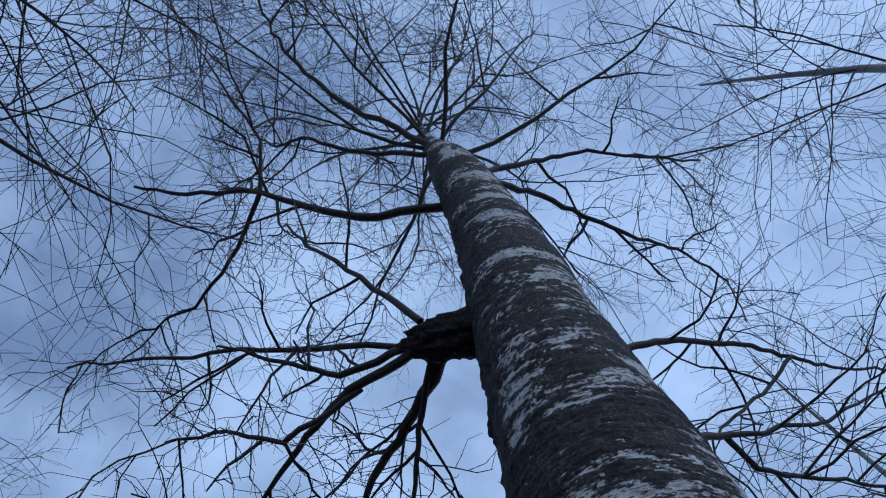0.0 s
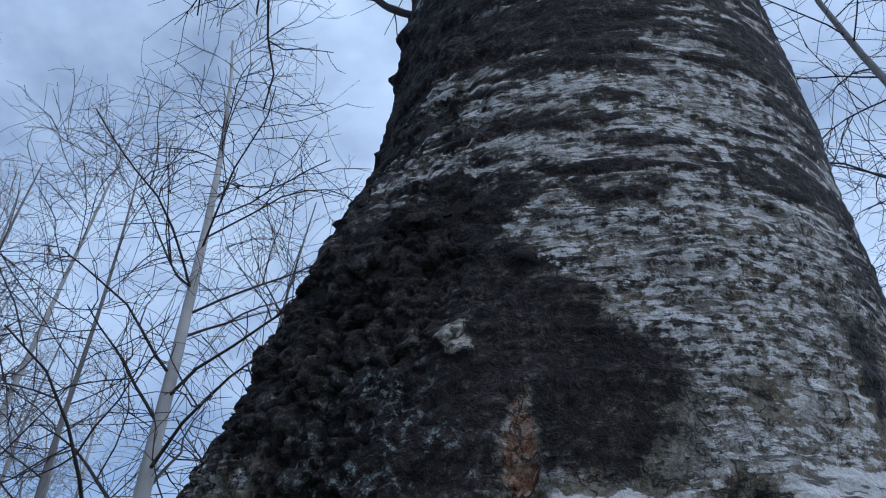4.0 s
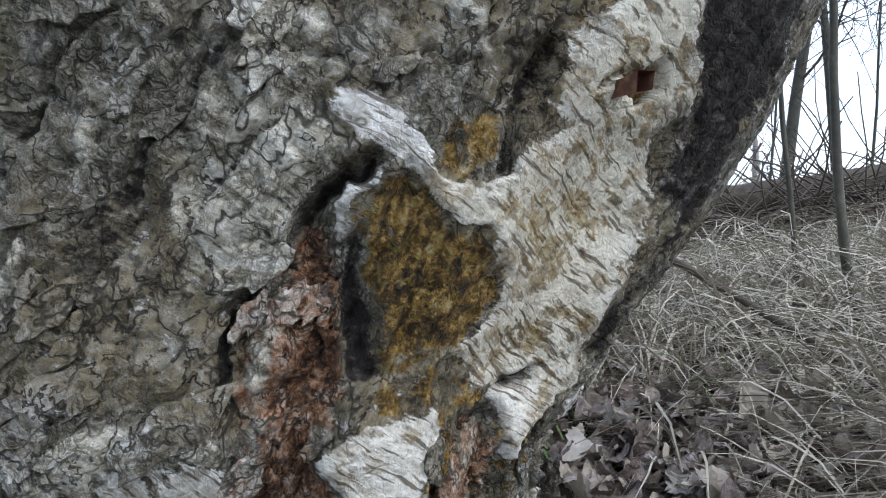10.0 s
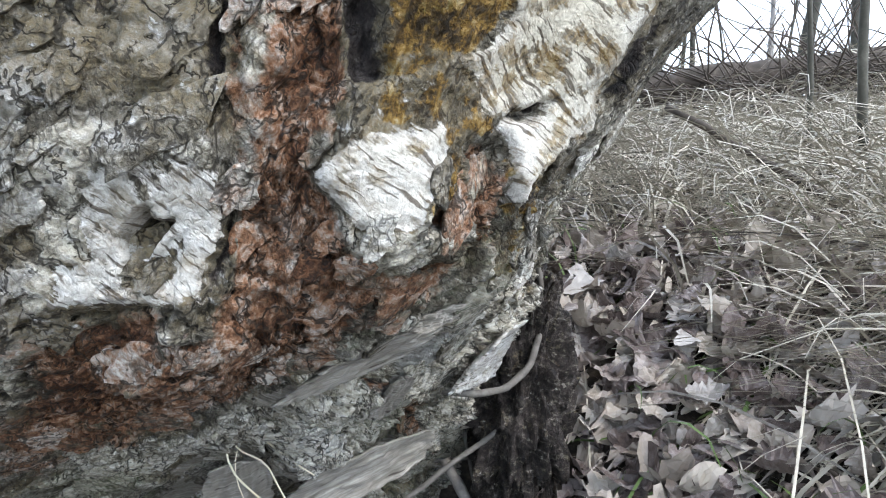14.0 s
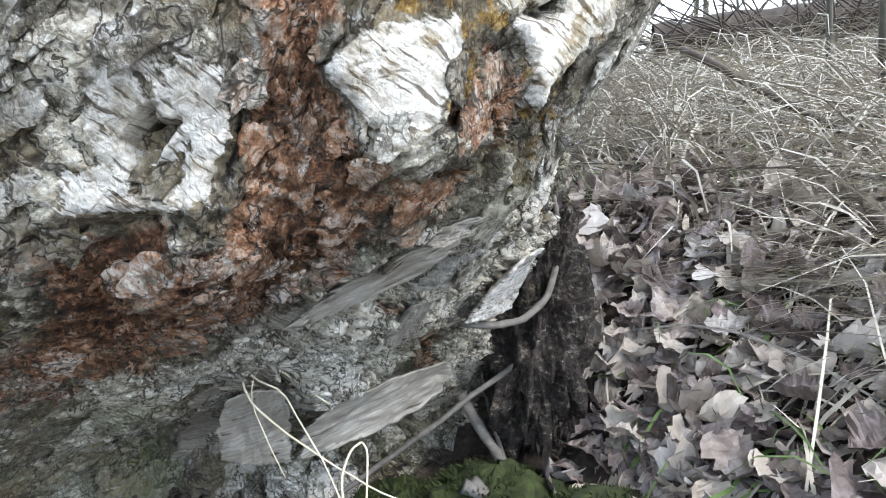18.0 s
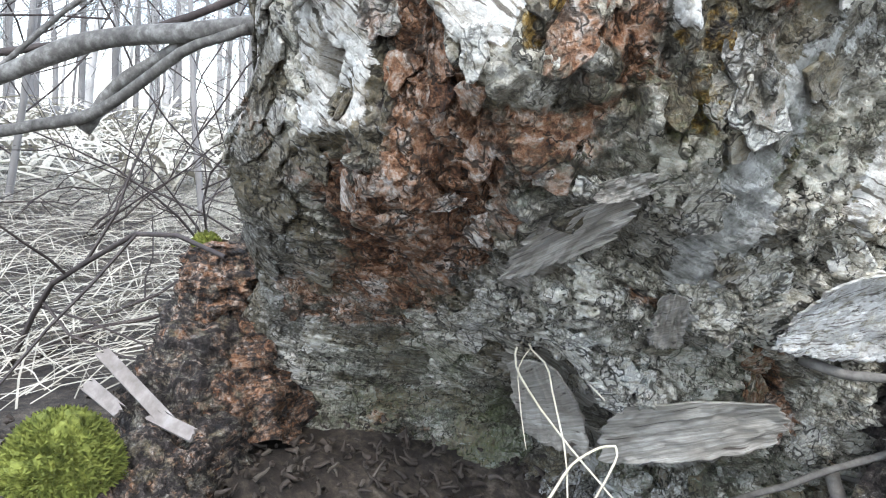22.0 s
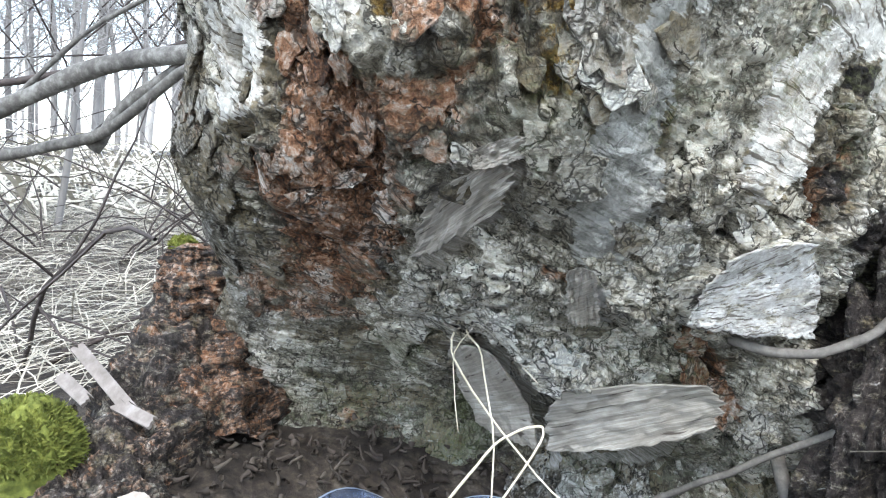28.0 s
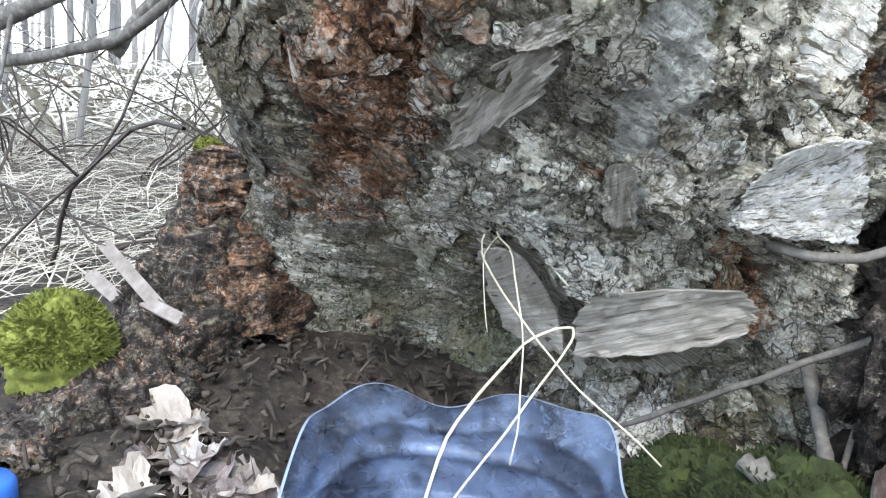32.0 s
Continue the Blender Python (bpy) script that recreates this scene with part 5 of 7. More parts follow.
limb(rng, birch, [through_points(rng, [(0.0, 0.6, 5.9), (-0.15, 0.6, 6.0), (-0.63, 0.544, 6.4), (-1.0, 0.435, 6.8), (-1.24, 0.488, 7.0), (-1.5, 0.4, 7.4)], 0.022, 0.007)], BIG, TW, FI)
limb(rng, birch, [through_points(rng, [(0.0, 0.74, 1.92), (-0.10, 0.783, 2.025), (-0.19, 0.836, 2.18), (-0.37, 0.904, 2.395)], 0.009, 0.004)], (4, 0.14, 0.003, 0.0018, 5, 0.05), (2, 0.10, 0.0018, 0.001, 4, 0.1), (1, 0.06, 0.001, 0.0008, 3, 0.1), "small dead branch low on the trunk")
# the crown above
for k in range(26):
    z0 = 5.7 + 3.2 * (k / 26)
    a = k * 2.4 + rng.normal(0, 0.3)
    up = 0.7 + 1.0 * (z0 - 5.7) / 3.2 + rng.normal(0, 0.15)
    cx, cy = np.interp(z0, SEC_Z, (SEC_L + SEC_R) / 2), np.interp(z0, SEC_Z, (SEC_F + SEC_B) / 2)
    main = wander(rng, (cx, cy, z0), (math.cos(a), math.sin(a), up), 3.0 - 0.30 * (z0 - 5.7), 0.017 - 0.002 * (z0 - 5.7), 0.004, 9, 0.10)
    limb(rng, birch, [main], (5, 0.80, 0.009, 0.0035, 6, 0.05), TW, FI)


# ---- other trees ----
def bare_tree(name, rng, label, category, group, height, r0, lean, mat, limbs, lo, reach, twig_scale=1.0, fine=2, rise=0.9, kind=""):
    """A bare tree: trunk, and a crown of branches and twigs."""
    ob = thing(name, label, category, group, kind)
    n = 12
    main = wander(rng, (0, 0, -0.15), (lean[0], lean[1], 1), height, r0, r0 * 0.14, n, 0.028)
    v, f = tubes([main], 8)
    mesh_object("trunk", v, f, mat, ob)
    side, small, hair = [], [], []
    for k in range(limbs):
        f0 = lo + (0.97 - lo) * (k + rng.random()) / limbs
        i = min(int(f0 * (n - 1)), n - 2)
        p = main[0][i] + (main[0][i + 1] - main[0][i]) * (f0 * (n - 1) - i)
        a = rng.random() * 6.283
        side.append(wander(rng, p, (math.cos(a), math.sin(a), rise * (0.6 + 0.8 * rng.random())), reach * (1.15 - 0.75 * f0) * (0.6 + 0.7 * rng.random()), r0 * 0.26 * (1.1 - f0), 0.004 * twig_scale, 7, 0.12, 0.03))
    offshoots(rng, side, small, 5, reach * 0.38, 0.006 * twig_scale, 0.0025 * twig_scale, 5, spread=0.8, droop=0.10)
    offshoots(rng, side + small, hair, fine, reach * 0.22, 0.003 * twig_scale, 0.0015 * twig_scale, 4, spread=0.7, droop=0.16)
    v, f = tubes(side, 5)
    cr = tagged(mesh_object("crown", v, f, mat if twig_scale > 2 else TWIG, ob), kind="stuff")
    v, f = tubes(small + hair, 3)
    # far crowns and bushes get twigs lightened with painted haze
    tagged(mesh_object("twig_spray", v, f, HAZYBARK if twig_scale > 2 or name == "bush" else TWIG, cr), kind="stuff")
    return ob


def stand(ob, x, y, z=None, turn=0.0, scale=1.0):
    z = float(ground_z(x, y)) if z is None else z
    ob.matrix_basis = Matrix.LocRotScale((x * U, y * U, z * U), Euler((0, 0, turn)), (scale, scale, scale))
    return ob


rng = np.random.default_rng(23)
near_birch = bare_tree("young_birch", rng, "slim young birch with pale trunk and bare twigs", "tree", "young trees", 9.0, 0.085, (-0.02, 0.06), FARBARK, 26, 0.22, 2.0, 1.4, 3)
stand(near_birch, -2.45, 4.85)
stand(bare_tree("young_birch", rng, "slim pale young birch leaning a little, bare", "tree", "young trees", 9.5, 0.075, (0.10, -0.05), FARBARK, 26, 0.25, 2.2, 1.6, 3), -6.2, 7.6)
stand(bare_tree("young_tree", rng, "thin grey young tree with bare branches", "tree", "young trees", 7.0, 0.05, (0.10, -0.14), HAZYBARK, 22, 0.2, 1.9, 1.4, 3), -2.9, 7.2)
stand(bare_tree("young_tree", rng, "thin dark bare tree with crossing branches", "tree", "young trees", 6.4, 0.045, (0.06, 0.02), HAZYBARK, 22, 0.15, 1.9, 1.2, 3), -3.6, 5.4)
stand(bare_tree("young_tree", rng, "bare grey tree leaning towards the old birch", "tree", "young trees", 8.5, 0.07, (-0.08, -0.07), HAZYBARK, 26, 0.25, 2.5, 1.3, 3), 4.2, 4.8)
stand(bare_tree("young_tree", rng, "bare tree with long drooping twigs", "tree", "young trees", 9.5, 0.09, (-0.06, 0.0), HAZYBARK, 28, 0.45, 3.2, 1.2, 6, 0.5), 4.6, 1.2)
stand(bare_tree("young_tree", rng, "bare tree with a dense spreading crown", "tree", "young trees", 9.8, 0.12, (0.10, 0.06), HAZYBARK, 40, 0.45, 3.8, 1.3, 6, 0.6), -3.1, -1.5)
stand(bare_tree("young_tree", rng, "bare tree on the bank with thin branches", "tree", "young trees", 7.0, 0.06, (0.05, 0.0), HAZYBARK, 22, 0.3, 2.0, 1.3, 2), 5.2, 7.8)
# the wood in the distance
kinds = [bare_tree("forest_tree", rng, "distant bare tree of the wood, pale trunk" if k % 2 else "distant bare tree of the wood, trunk greyed by painted haze", "tree", "wood behind", 11 + 2 * k % 5, 0.09 + 0.02 * (k % 3), (0.02 * (k - 2), 0.01), FARBARK if k % 2 else HAZYBARK, 26, 0.22, 2.2, 2.2, 2) for k in range(5)]
spots = []
while len(spots) < 170:
    a = radians(rng.uniform(-112, -32)) if len(spots) < 150 else radians(rng.uniform(20, 60))
    d = (11 if len(spots) < 150 else 18) + 40 * rng.random() ** 0.75
    spots.append((d * math.sin(a), 0.5 + d * math.cos(a)))
for k, (x, y) in enumerate(spots):
    if k < 5:
        stand(kinds[k], x, y, None, rng.random() * 6.28)
    else:
        q = copy_thing(kinds[k % 5], Matrix())
        stand(q, x, y, None, rng.random() * 6.28, 0.75 + 0.5 * rng.random())

# bare bushes between the wood and the birch
bush = [bare_tree("bush", np.random.default_rng(140 + k), "bare grey bush with a tangle of thin twigs", "bush", "bushes before the wood", 3.0 + 0.8 * k, 0.016, (0.12 - 0.1 * k, 0.05), HAZYBARK, 20, 0.08, 1.1, 1.2, 3, 0.8) for k in range(3)]
rng = np.random.default_rng(29)
for k in range(22):
    x, y = -2.3 - 6.5 * rng.random(), rng.uniform(-1.5, 4.5)
    q = bush[k] if k < 3 else copy_thing(bush[k % 3], Matrix())
    stand(q, x, y, None, rng.random() * 6.28, 0.8 + 0.5 * rng.random())


# ---- peeled sheets of bark on the trunk ----
def curl(name, corners, lift, mat, label, n=60, m=40, seed=0, ragged=0.10, thick=0.004, crease=0.006):
    """A curled sheet over the trunk: its four corners as turn and height (two upper, two lower), lift: how far the edges stand off (upper, lower, first, last)."""
    (a0, a1), (b0, b1), (c0, c1), (d0, d1) = corners
    s, t = np.meshgrid(np.linspace(0, 1, n), np.linspace(0, 1, m))
    s, t = s.ravel(), t.ravel()
    a, b = 2 * s - 1, 2 * t - 1
    s, t = 0.5 + 0.5 * a * np.sqrt(1 - 0.26 * b * b), 0.5 + 0.5 * b * np.sqrt(1 - 0.26 * a * a)
    q = np.stack([s * 7, t * 7, s * 0 + seed], 1)
    e = fbm(q * (1.3, 0.5, 1), 3, seed)
    tt = t * (1 + ragged * 1.5 * fbm(np.stack([s * 11, s * 0, s * 0 + seed], 1), 6, seed + 5, 0.8) * t**4)
    ss = 0.5 + (s - 0.5) * (1 + ragged * 1.8 * fbm(np.stack([t * 16, t * 0, t * 0 + seed], 1), 3, seed + 6))
    th = (a0 * (1 - ss) + b0 * ss) * (1 - tt) + (d0 * (1 - ss) + c0 * ss) * tt
    z = (a1 * (1 - ss) + b1 * ss) * (1 - tt) + (d1 * (1 - ss) + c1 * ss) * tt
    p, w = trunk_base(th, z)
    up, low, first, last = lift
    off = 0.006 + up * (1 - t) ** 2.5 + low * t**2.5 + first * (1 - s) ** 3 + last * s**3 + crease * e + 0.0012 * fbm(np.stack([s * 5, t * 16 + s * 4, s * 0 + seed], 1), 3, seed + 9)
    p = p + w * off[:, None]
    back = p - w * thick
    idx = np.arange(n * m).reshape(m, n)
    quad = lambda i: np.stack([i[:-1, :-1], i[:-1, 1:], i[1:, 1:], i[1:, :-1]], -1).reshape(-1, 4)
    rim = np.concatenate([idx[0, :], idx[1:, -1], idx[-1, -2::-1], idx[-2:0:-1, 0]])
    k = n * m
    side = np.stack([rim, np.roll(rim, -1), np.roll(rim, -1) + k, rim + k], -1)
    F = np.concatenate([quad(idx)[:, ::-1], quad(idx) + k, side])
    ob = mesh_object(name, np.concatenate([p, back]), F, mat, birch, label)
    if mat is BARK:
        for mask, value in (("mask_a", (0.60, 0, 0, 1)), ("mask_b", (0, 0, 0, 1)), ("mask_c", (0, 0.8, 0.55, 1))):
            ob.data.attributes.new(mask, "FLOAT_COLOR", "POINT").data.foreach_set("color", np.tile(value, 2 * k).astype(np.float32))
    a = ob.data.attributes.new("bark_uv", "FLOAT_VECTOR", "POINT")
    uv = np.stack([s * 0.09, t * 0.07 + 0.02 * s, s * 0], 1)
    a.data.foreach_set("vector", np.concatenate([uv, uv]).ravel().astype(np.float32))
    return ob


curl("bark_flap", ((0.477, 0.303), (0.668, 0.330), (0.592, 0.290), (0.317, 0.237)), (0.0, 0.012, 0.004, 0.004), CURL, "peeled grey-brown sheet of birch paper", seed=1)
curl("bark_flap", ((0.955, 0.268), (1.150, 0.289), (1.110, 0.197), (0.815, 0.205)), (0.0, 0.012, 0.010, 0.004), BARK, "white curled flap of birch bark with torn edge", seed=2, crease=0.004, ragged=0.08)
curl("bark_flap", ((0.474, 0.120), (0.878, 0.152), (0.860, 0.100), (0.420, 0.030)), (0.0, 0.014, 0.0, 0.008), CURL, "grey fibrous flap of bark above the hollow", seed=3, ragged=0.05)
curl("bark_flap", ((0.202, 0.150), (0.355, 0.157), (0.440, 0.030), (0.230, 0.050)), (0.0, 0.008, 0.0, 0.0), CURL, "smooth grey strip of inner bark", seed=4, ragged=0.06)
curl("bark_flap", ((0.585, 0.331), (0.687, 0.343), (0.676, 0.327), (0.575, 0.316)), (0.002, 0.010, 0.0, 0.0), CURL, "small grey bark scale", seed=6)
curl("bark_flap", ((0.655, 0.250), (0.712, 0.250), (0.662, 0.195), (0.588, 0.197)), (0.0, 0.006, 0.004, 0.004), CURL, "small slate-grey strip of bark with a cracked lower edge", seed=8)


# ---- scales of bark that stand off the trunk ----
def bark_scales():
    co = np.empty(len(lower.data.vertices) * 3, dtype=np.float32)
    lower.data.vertices.foreach_get("co", co)
    nr, nc = len(LOWER_Z), len(LOWER_TH)
    co = co.reshape(nr, nc, 3).astype(float) / U
    masks = {}
    for name in ("mask_a", "mask_b", "mask_c"):
        m = np.empty(nr * nc * 4, dtype=np.float32)
        lower.data.attributes[name].data.foreach_get("color", m)
        masks[name] = m.reshape(nr, nc, 4)
    r = np.random.default_rng(91)
    made = 0
    while made < 290:
        if made < 225:
            th, z, size, long, lean = r.uniform(-0.55, 1.15), r.uniform(-0.06, 0.48), 0.009 + 0.015 * r.random() ** 2, 1.35, r.normal(0.15, 0.3)
        else:
            th, z, size, long, lean = r.uniform(-0.75, 0.35), r.uniform(0.30, 0.85), 0.006 + 0.007 * r.random() ** 1.5, 2.0, r.normal(0.75, 0.25)
        i, j = int(np.searchsorted(LOWER_Z, z)), int(np.searchsorted(LOWER_TH, th))
        if masks["mask_a"][i, j, 0] > 0.4 or masks["mask_a"][i, j, 2] > 0.5 or masks["mask_b"][i, j, 0] > 0.5 or (th < 0.3 and masks["mask_c"][i, j, 1] > 0.8):
            made += r.random() < 0.02
            continue
        k = 9
        win = co[max(0, i - k):i + k, max(0, j - k):j + k]
        c = win.reshape(-1, 3).mean(0)
        ax = win[:, -1].mean(0) - win[:, 0].mean(0)
        dn = win[0].mean(0) - win[-1].mean(0)
        ax, dn = ax / np.linalg.norm(ax), dn / np.linalg.norm(dn)
        out = np.cross(dn, ax)
        out /= np.linalg.norm(out)
        e1 = ax * math.cos(lean) + dn * math.sin(lean)
        e2 = dn * math.cos(lean) - ax * math.sin(lean)
        nn = 20
        phi = np.linspace(0, 2 * np.pi, nn, endpoint=False)
        edge = 1 + 0.20 * np.sin(2 * phi + r.random() * 6) + 0.13 * np.sin(5 * phi + r.random() * 6) + 0.10 * r.normal(0, 1, nn)
        u, v = size * edge * np.cos(phi), size * long * edge * np.sin(phi)
        bow, lift, wave = r.uniform(-4, 7), 0.10 + 0.20 * r.random(), r.normal(0, 3)

        def at(f, deep):
            a, b = u * f, v * f
            h = 0.004 + lift * (b + size * 0.4) * 0.6 + bow * a * a + wave * a * b - deep
            return c + np.outer(a, e1) + np.outer(b, e2) + np.outer(h, out)

        P = np.concatenate([[c + out * (0.004 + lift * size * 0.24)], at(0.55, 0.0), at(0.93, 0.0002), at(1.0, 0.0016), at(0.9, 0.0045)])
        F = [(0, 1 + q, 1 + (q + 1) % nn) for q in range(nn)]
        for ring in range(3):
            s0 = 1 + ring * nn
            F += [(s0 + q, s0 + nn + q, s0 + nn + (q + 1) % nn, s0 + (q + 1) % nn) for q in range(nn)]
        F = [tuple(reversed(f_)) for f_ in F]
        ob = mesh_object("bark_scale", P, F, BARK, birch)
        ob.data.polygons.foreach_set("use_smooth", np.array([len(f_) == 3 for f_ in F]))
        ma, mb, mc = (masks[name][i, j].copy() for name in ("mask_a", "mask_b", "mask_c"))
        ma[0], mb[0] = ma[0] * 0.5, 0.0
        mc[2] = np.clip(0.62 + 0.25 * r.normal(), 0, 1)
        mc[1] = max(mc[1], 0.75 * (r.random() < (0.18 if th > 0.3 else 0.0)))
        for name, value in (("mask_a", ma), ("mask_b", mb), ("mask_c", mc)):
            ob.data.attributes.new(name, "FLOAT_COLOR", "POINT").data.foreach_set("color", np.tile(value, len(P)).astype(np.float32))
        uv = np.stack([P[:, 0] * 0.7, P[:, 2] * 0.7, P[:, 0] * 0], 1)
        ob.data.attributes.new("bark_uv", "FLOAT_VECTOR", "POINT").data.foreach_set("vector", uv.ravel().astype(np.float32))
        made += 1


bark_scales()


# ---- things at the foot of the birch ----
def lump(name, centre, size, mat, parent=None, label="", seed=0, rough=0.25, n=36, freq=3.0):
    """A rounded lump with an uneven skin."""
    th, ph = np.meshgrid(np.linspace(0, 2 * np.pi, n + 1), np.linspace(0.02, np.pi - 0.02, n // 2 + 2))
    d = np.stack([np.sin(ph) * np.cos(th), np.sin(ph) * np.sin(th), np.cos(ph)], -1).reshape(-1, 3)
    d[:, 1] = np.where(np.abs(th.ravel() - 2 * np.pi) < 1e-9, 0, d[:, 1])
    lay = fbm(d * freq * 2.2 + seed, 4, 330 + seed, 0.6) * 6
    r = 1 + rough * fbm(d * freq + seed * 7.1, 4, 300 + seed) + 0.08 * fbm(d * freq * 6 + seed, 4, 320 + seed, 0.65) + 0.045 * (np.floor(lay) + smooth(0, 0.2, lay - np.floor(lay)))
    p = d * r[:, None] * np.array(size) + np.array(centre)
    nr, nc = th.shape
    idx = np.arange(nr * nc).reshape(nr, nc)
    idx[:, -1] = idx[:, 0]
    F = np.stack([idx[:-1, :-1], idx[1:, :-1], idx[1:, 1:], idx[:-1, 1:]], -1).reshape(-1, 4)
    return mesh_object(name, p, F, mat, parent, label)


def tufts(name, parent, centre, size, count, length, width, mat, seed, floor=None):
    """Small upright leaves of moss all over a lump."""
    r = np.random.default_rng(seed)
    V, F = [], []
    for k in range(count):
        d = r.normal(0, 1, 3)
        d[2] = abs(d[2]) * 0.9 + 0.02
        d /= np.linalg.norm(d)
        p = np.array(centre) + d * np.array(size) * (0.92 + 0.12 * r.random())
        if floor is not None:
            p[2] = max(p[2], floor)
        g = d + r.normal(0, 0.45, 3)
        g /= np.linalg.norm(g)
        s = np.cross(g, r.normal(0, 1, 3))
        s /= np.linalg.norm(s)
        L, w = length * (0.6 + 0.8 * r.random()), width
        i = len(V)
        V += [p - s * w, p + s * w, p + g * L * 0.6 + s * w * 0.7, p + g * L, p + g * L * 0.6 - s * w * 0.7]
        F.append((i, i + 1, i + 2, i + 3, i + 4))
    return mesh_object(name, np.array(V), F, mat, parent, smooth=False)


def strand(name, pts, r0, r1, mat, label, category, group="", sides=6, seed=3, rough=0.0, n=5, parent=None, knots=()):
    """A stalk, twig or stick along given points."""
    g = np.random.default_rng(seed)
    P, R = through_points(g, pts, r0, r1, n)
    if len(P) > 4:
        Q = P.copy()
        Q[1:-1] = 0.5 * P[1:-1] + 0.25 * (P[:-2] + P[2:])
        P = Q
    R = R * (1 + rough * g.normal(0, 1, len(R)))
    P = np.concatenate([P[:1], P, P[-1:]])
    R = np.concatenate([[r0 * 0.05], R, [r1 * 0.05]])
    v, f = tubes([(P, R)], sides)
    ob = mesh_object(name, v, f, mat, parent, label if parent is not None else "")
    if parent is None:
        tagged(ob, label, category, group)
    return ob


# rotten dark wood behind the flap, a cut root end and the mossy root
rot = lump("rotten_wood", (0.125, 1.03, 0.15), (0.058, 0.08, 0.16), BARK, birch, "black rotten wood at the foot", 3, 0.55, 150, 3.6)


def barked(ob, v, rust=0.0, dark=0.0):
    """Gives a mesh the masks that the bark material reads."""
    for name, value in (("mask_a", (0, rust, 0, 1)), ("mask_b", (dark, 0.1, 0, 1)), ("mask_c", (0, 0, 0.5, 1))):
        ob.data.attributes.new(name, "FLOAT_COLOR", "POINT").data.foreach_set("color", np.tile(value, len(v)).astype(np.float32))
    uv = np.stack([(v[:, 0] - v[:, 1]) * 0.5, v[:, 2] * 0.7, v[:, 0] * 0], 1)
    ob.data.attributes.new("bark_uv", "FLOAT_VECTOR", "POINT").data.foreach_set("vector", uv.ravel().astype(np.float32))
    return ob


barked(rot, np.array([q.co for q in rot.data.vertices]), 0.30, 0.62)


def root(pts, radii, mat, label, seed, rust, dark, rows=150, sides=90):
    """A root with flaking bark along given points."""
    P = np.array(pts, dtype=float)
    s = np.linspace(0, len(P) - 1, rows)
    Q = np.stack([np.interp(s, np.arange(len(P)), P[:, i]) for i in range(3)], 1)
    for _ in range(14):
        Q[1:-1] = 0.5 * Q[1:-1] + 0.25 * (Q[:-2] + Q[2:])
    R = np.interp(s, np.arange(len(P)), radii)
    v, f = tubes([(Q, R)], sides)
    c = np.repeat(Q, sides, axis=0)
    d = v - c
    d /= np.linalg.norm(d, axis=1, keepdims=True)
    lay = fbm(v * 22 + seed, 4, 340 + seed, 0.6) * 6
    h = 0.022 * fbm(v * 11 + seed, 4, 341 + seed) + 0.006 * (np.floor(lay) + smooth(0, 0.2, lay - np.floor(lay))) + 0.006 * fbm(v * 70, 3, 342, 0.65)
    ob = mesh_object("root", v + d * h[:, None], f, mat, birch, label)
    return barked(ob, v, rust, dark)


root([(-0.63, 0.76, 0.16), (-0.610, 0.66, 0.105), (-0.558, 0.612, 0.028), (-0.492, 0.565, -0.030), (-0.416, 0.496, -0.066), (-0.345, 0.415, -0.080), (-0.283, 0.355, -0.090)], [0.056, 0.060, 0.068, 0.070, 0.068, 0.066, 0.062], BARK, "brown spreading root with flaking bark", 6, 0.50, 0.55)
root([(-0.575, 0.645, 0.205), (-0.575, 0.645, 0.195), (-0.575, 0.645, 0.15), (-0.575, 0.655, 0.09), (-0.555, 0.66, 0.02), (-0.50, 0.64, -0.05)], [0.002, 0.025, 0.048, 0.062, 0.078, 0.08], BARK, "dark broken root end", 9, 0.7, 0.5)
burl = lump("burl", (-0.10, 0.695, 3.43), (0.17, 0.075, 0.085), BARK, birch, "dark swollen burl that carries many branches", 15, 0.30, 60, 2.6)
barked(burl, np.array([q.co for q in burl.data.vertices]), 0.0, 1.0)

moss = thing("moss_cushion", "bright yellow-green moss cushion on a birch root", "moss")
lump("cushion", (-0.448, 0.438, -0.002), (0.052, 0.050, 0.058), MOSS, moss, "", 8, 0.2, 50, 3.0)
tufts("moss_leaves", moss, (-0.448, 0.438, -0.002), (0.055, 0.053, 0.061), 6500, 0.0062, 0.0013, MOSS, 5)
moss2 = thing("moss_patch", "small moss patch on the broken root end", "moss")
lump("cushion", (-0.59, 0.635, 0.196), (0.015, 0.015, 0.014), MOSS, moss2, "", 9, 0.3, 24)
tufts("moss_leaves", moss2, (-0.59, 0.635, 0.196), (0.016, 0.016, 0.015), 500, 0.005, 0.0013, MOSS, 6)
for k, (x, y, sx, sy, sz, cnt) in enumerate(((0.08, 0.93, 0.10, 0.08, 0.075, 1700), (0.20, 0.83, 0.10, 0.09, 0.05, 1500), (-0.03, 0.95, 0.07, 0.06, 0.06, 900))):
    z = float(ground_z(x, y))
    mo = thing("moss_clump", "green moss clump under the birch, darkened by shade in its colour", "moss", "moss under the birch")
    lump("cushion", (x, y, z), (sx, sy, sz), SHADEDMOSS, mo, "", 20 + k, 0.3, 40)
    tufts("moss_leaves", mo, (x, y, z), (sx * 1.03, sy * 1.03, sz * 1.05), cnt * 2, 0.0075, 0.0014, SHADEDMOSS, 30 + k)

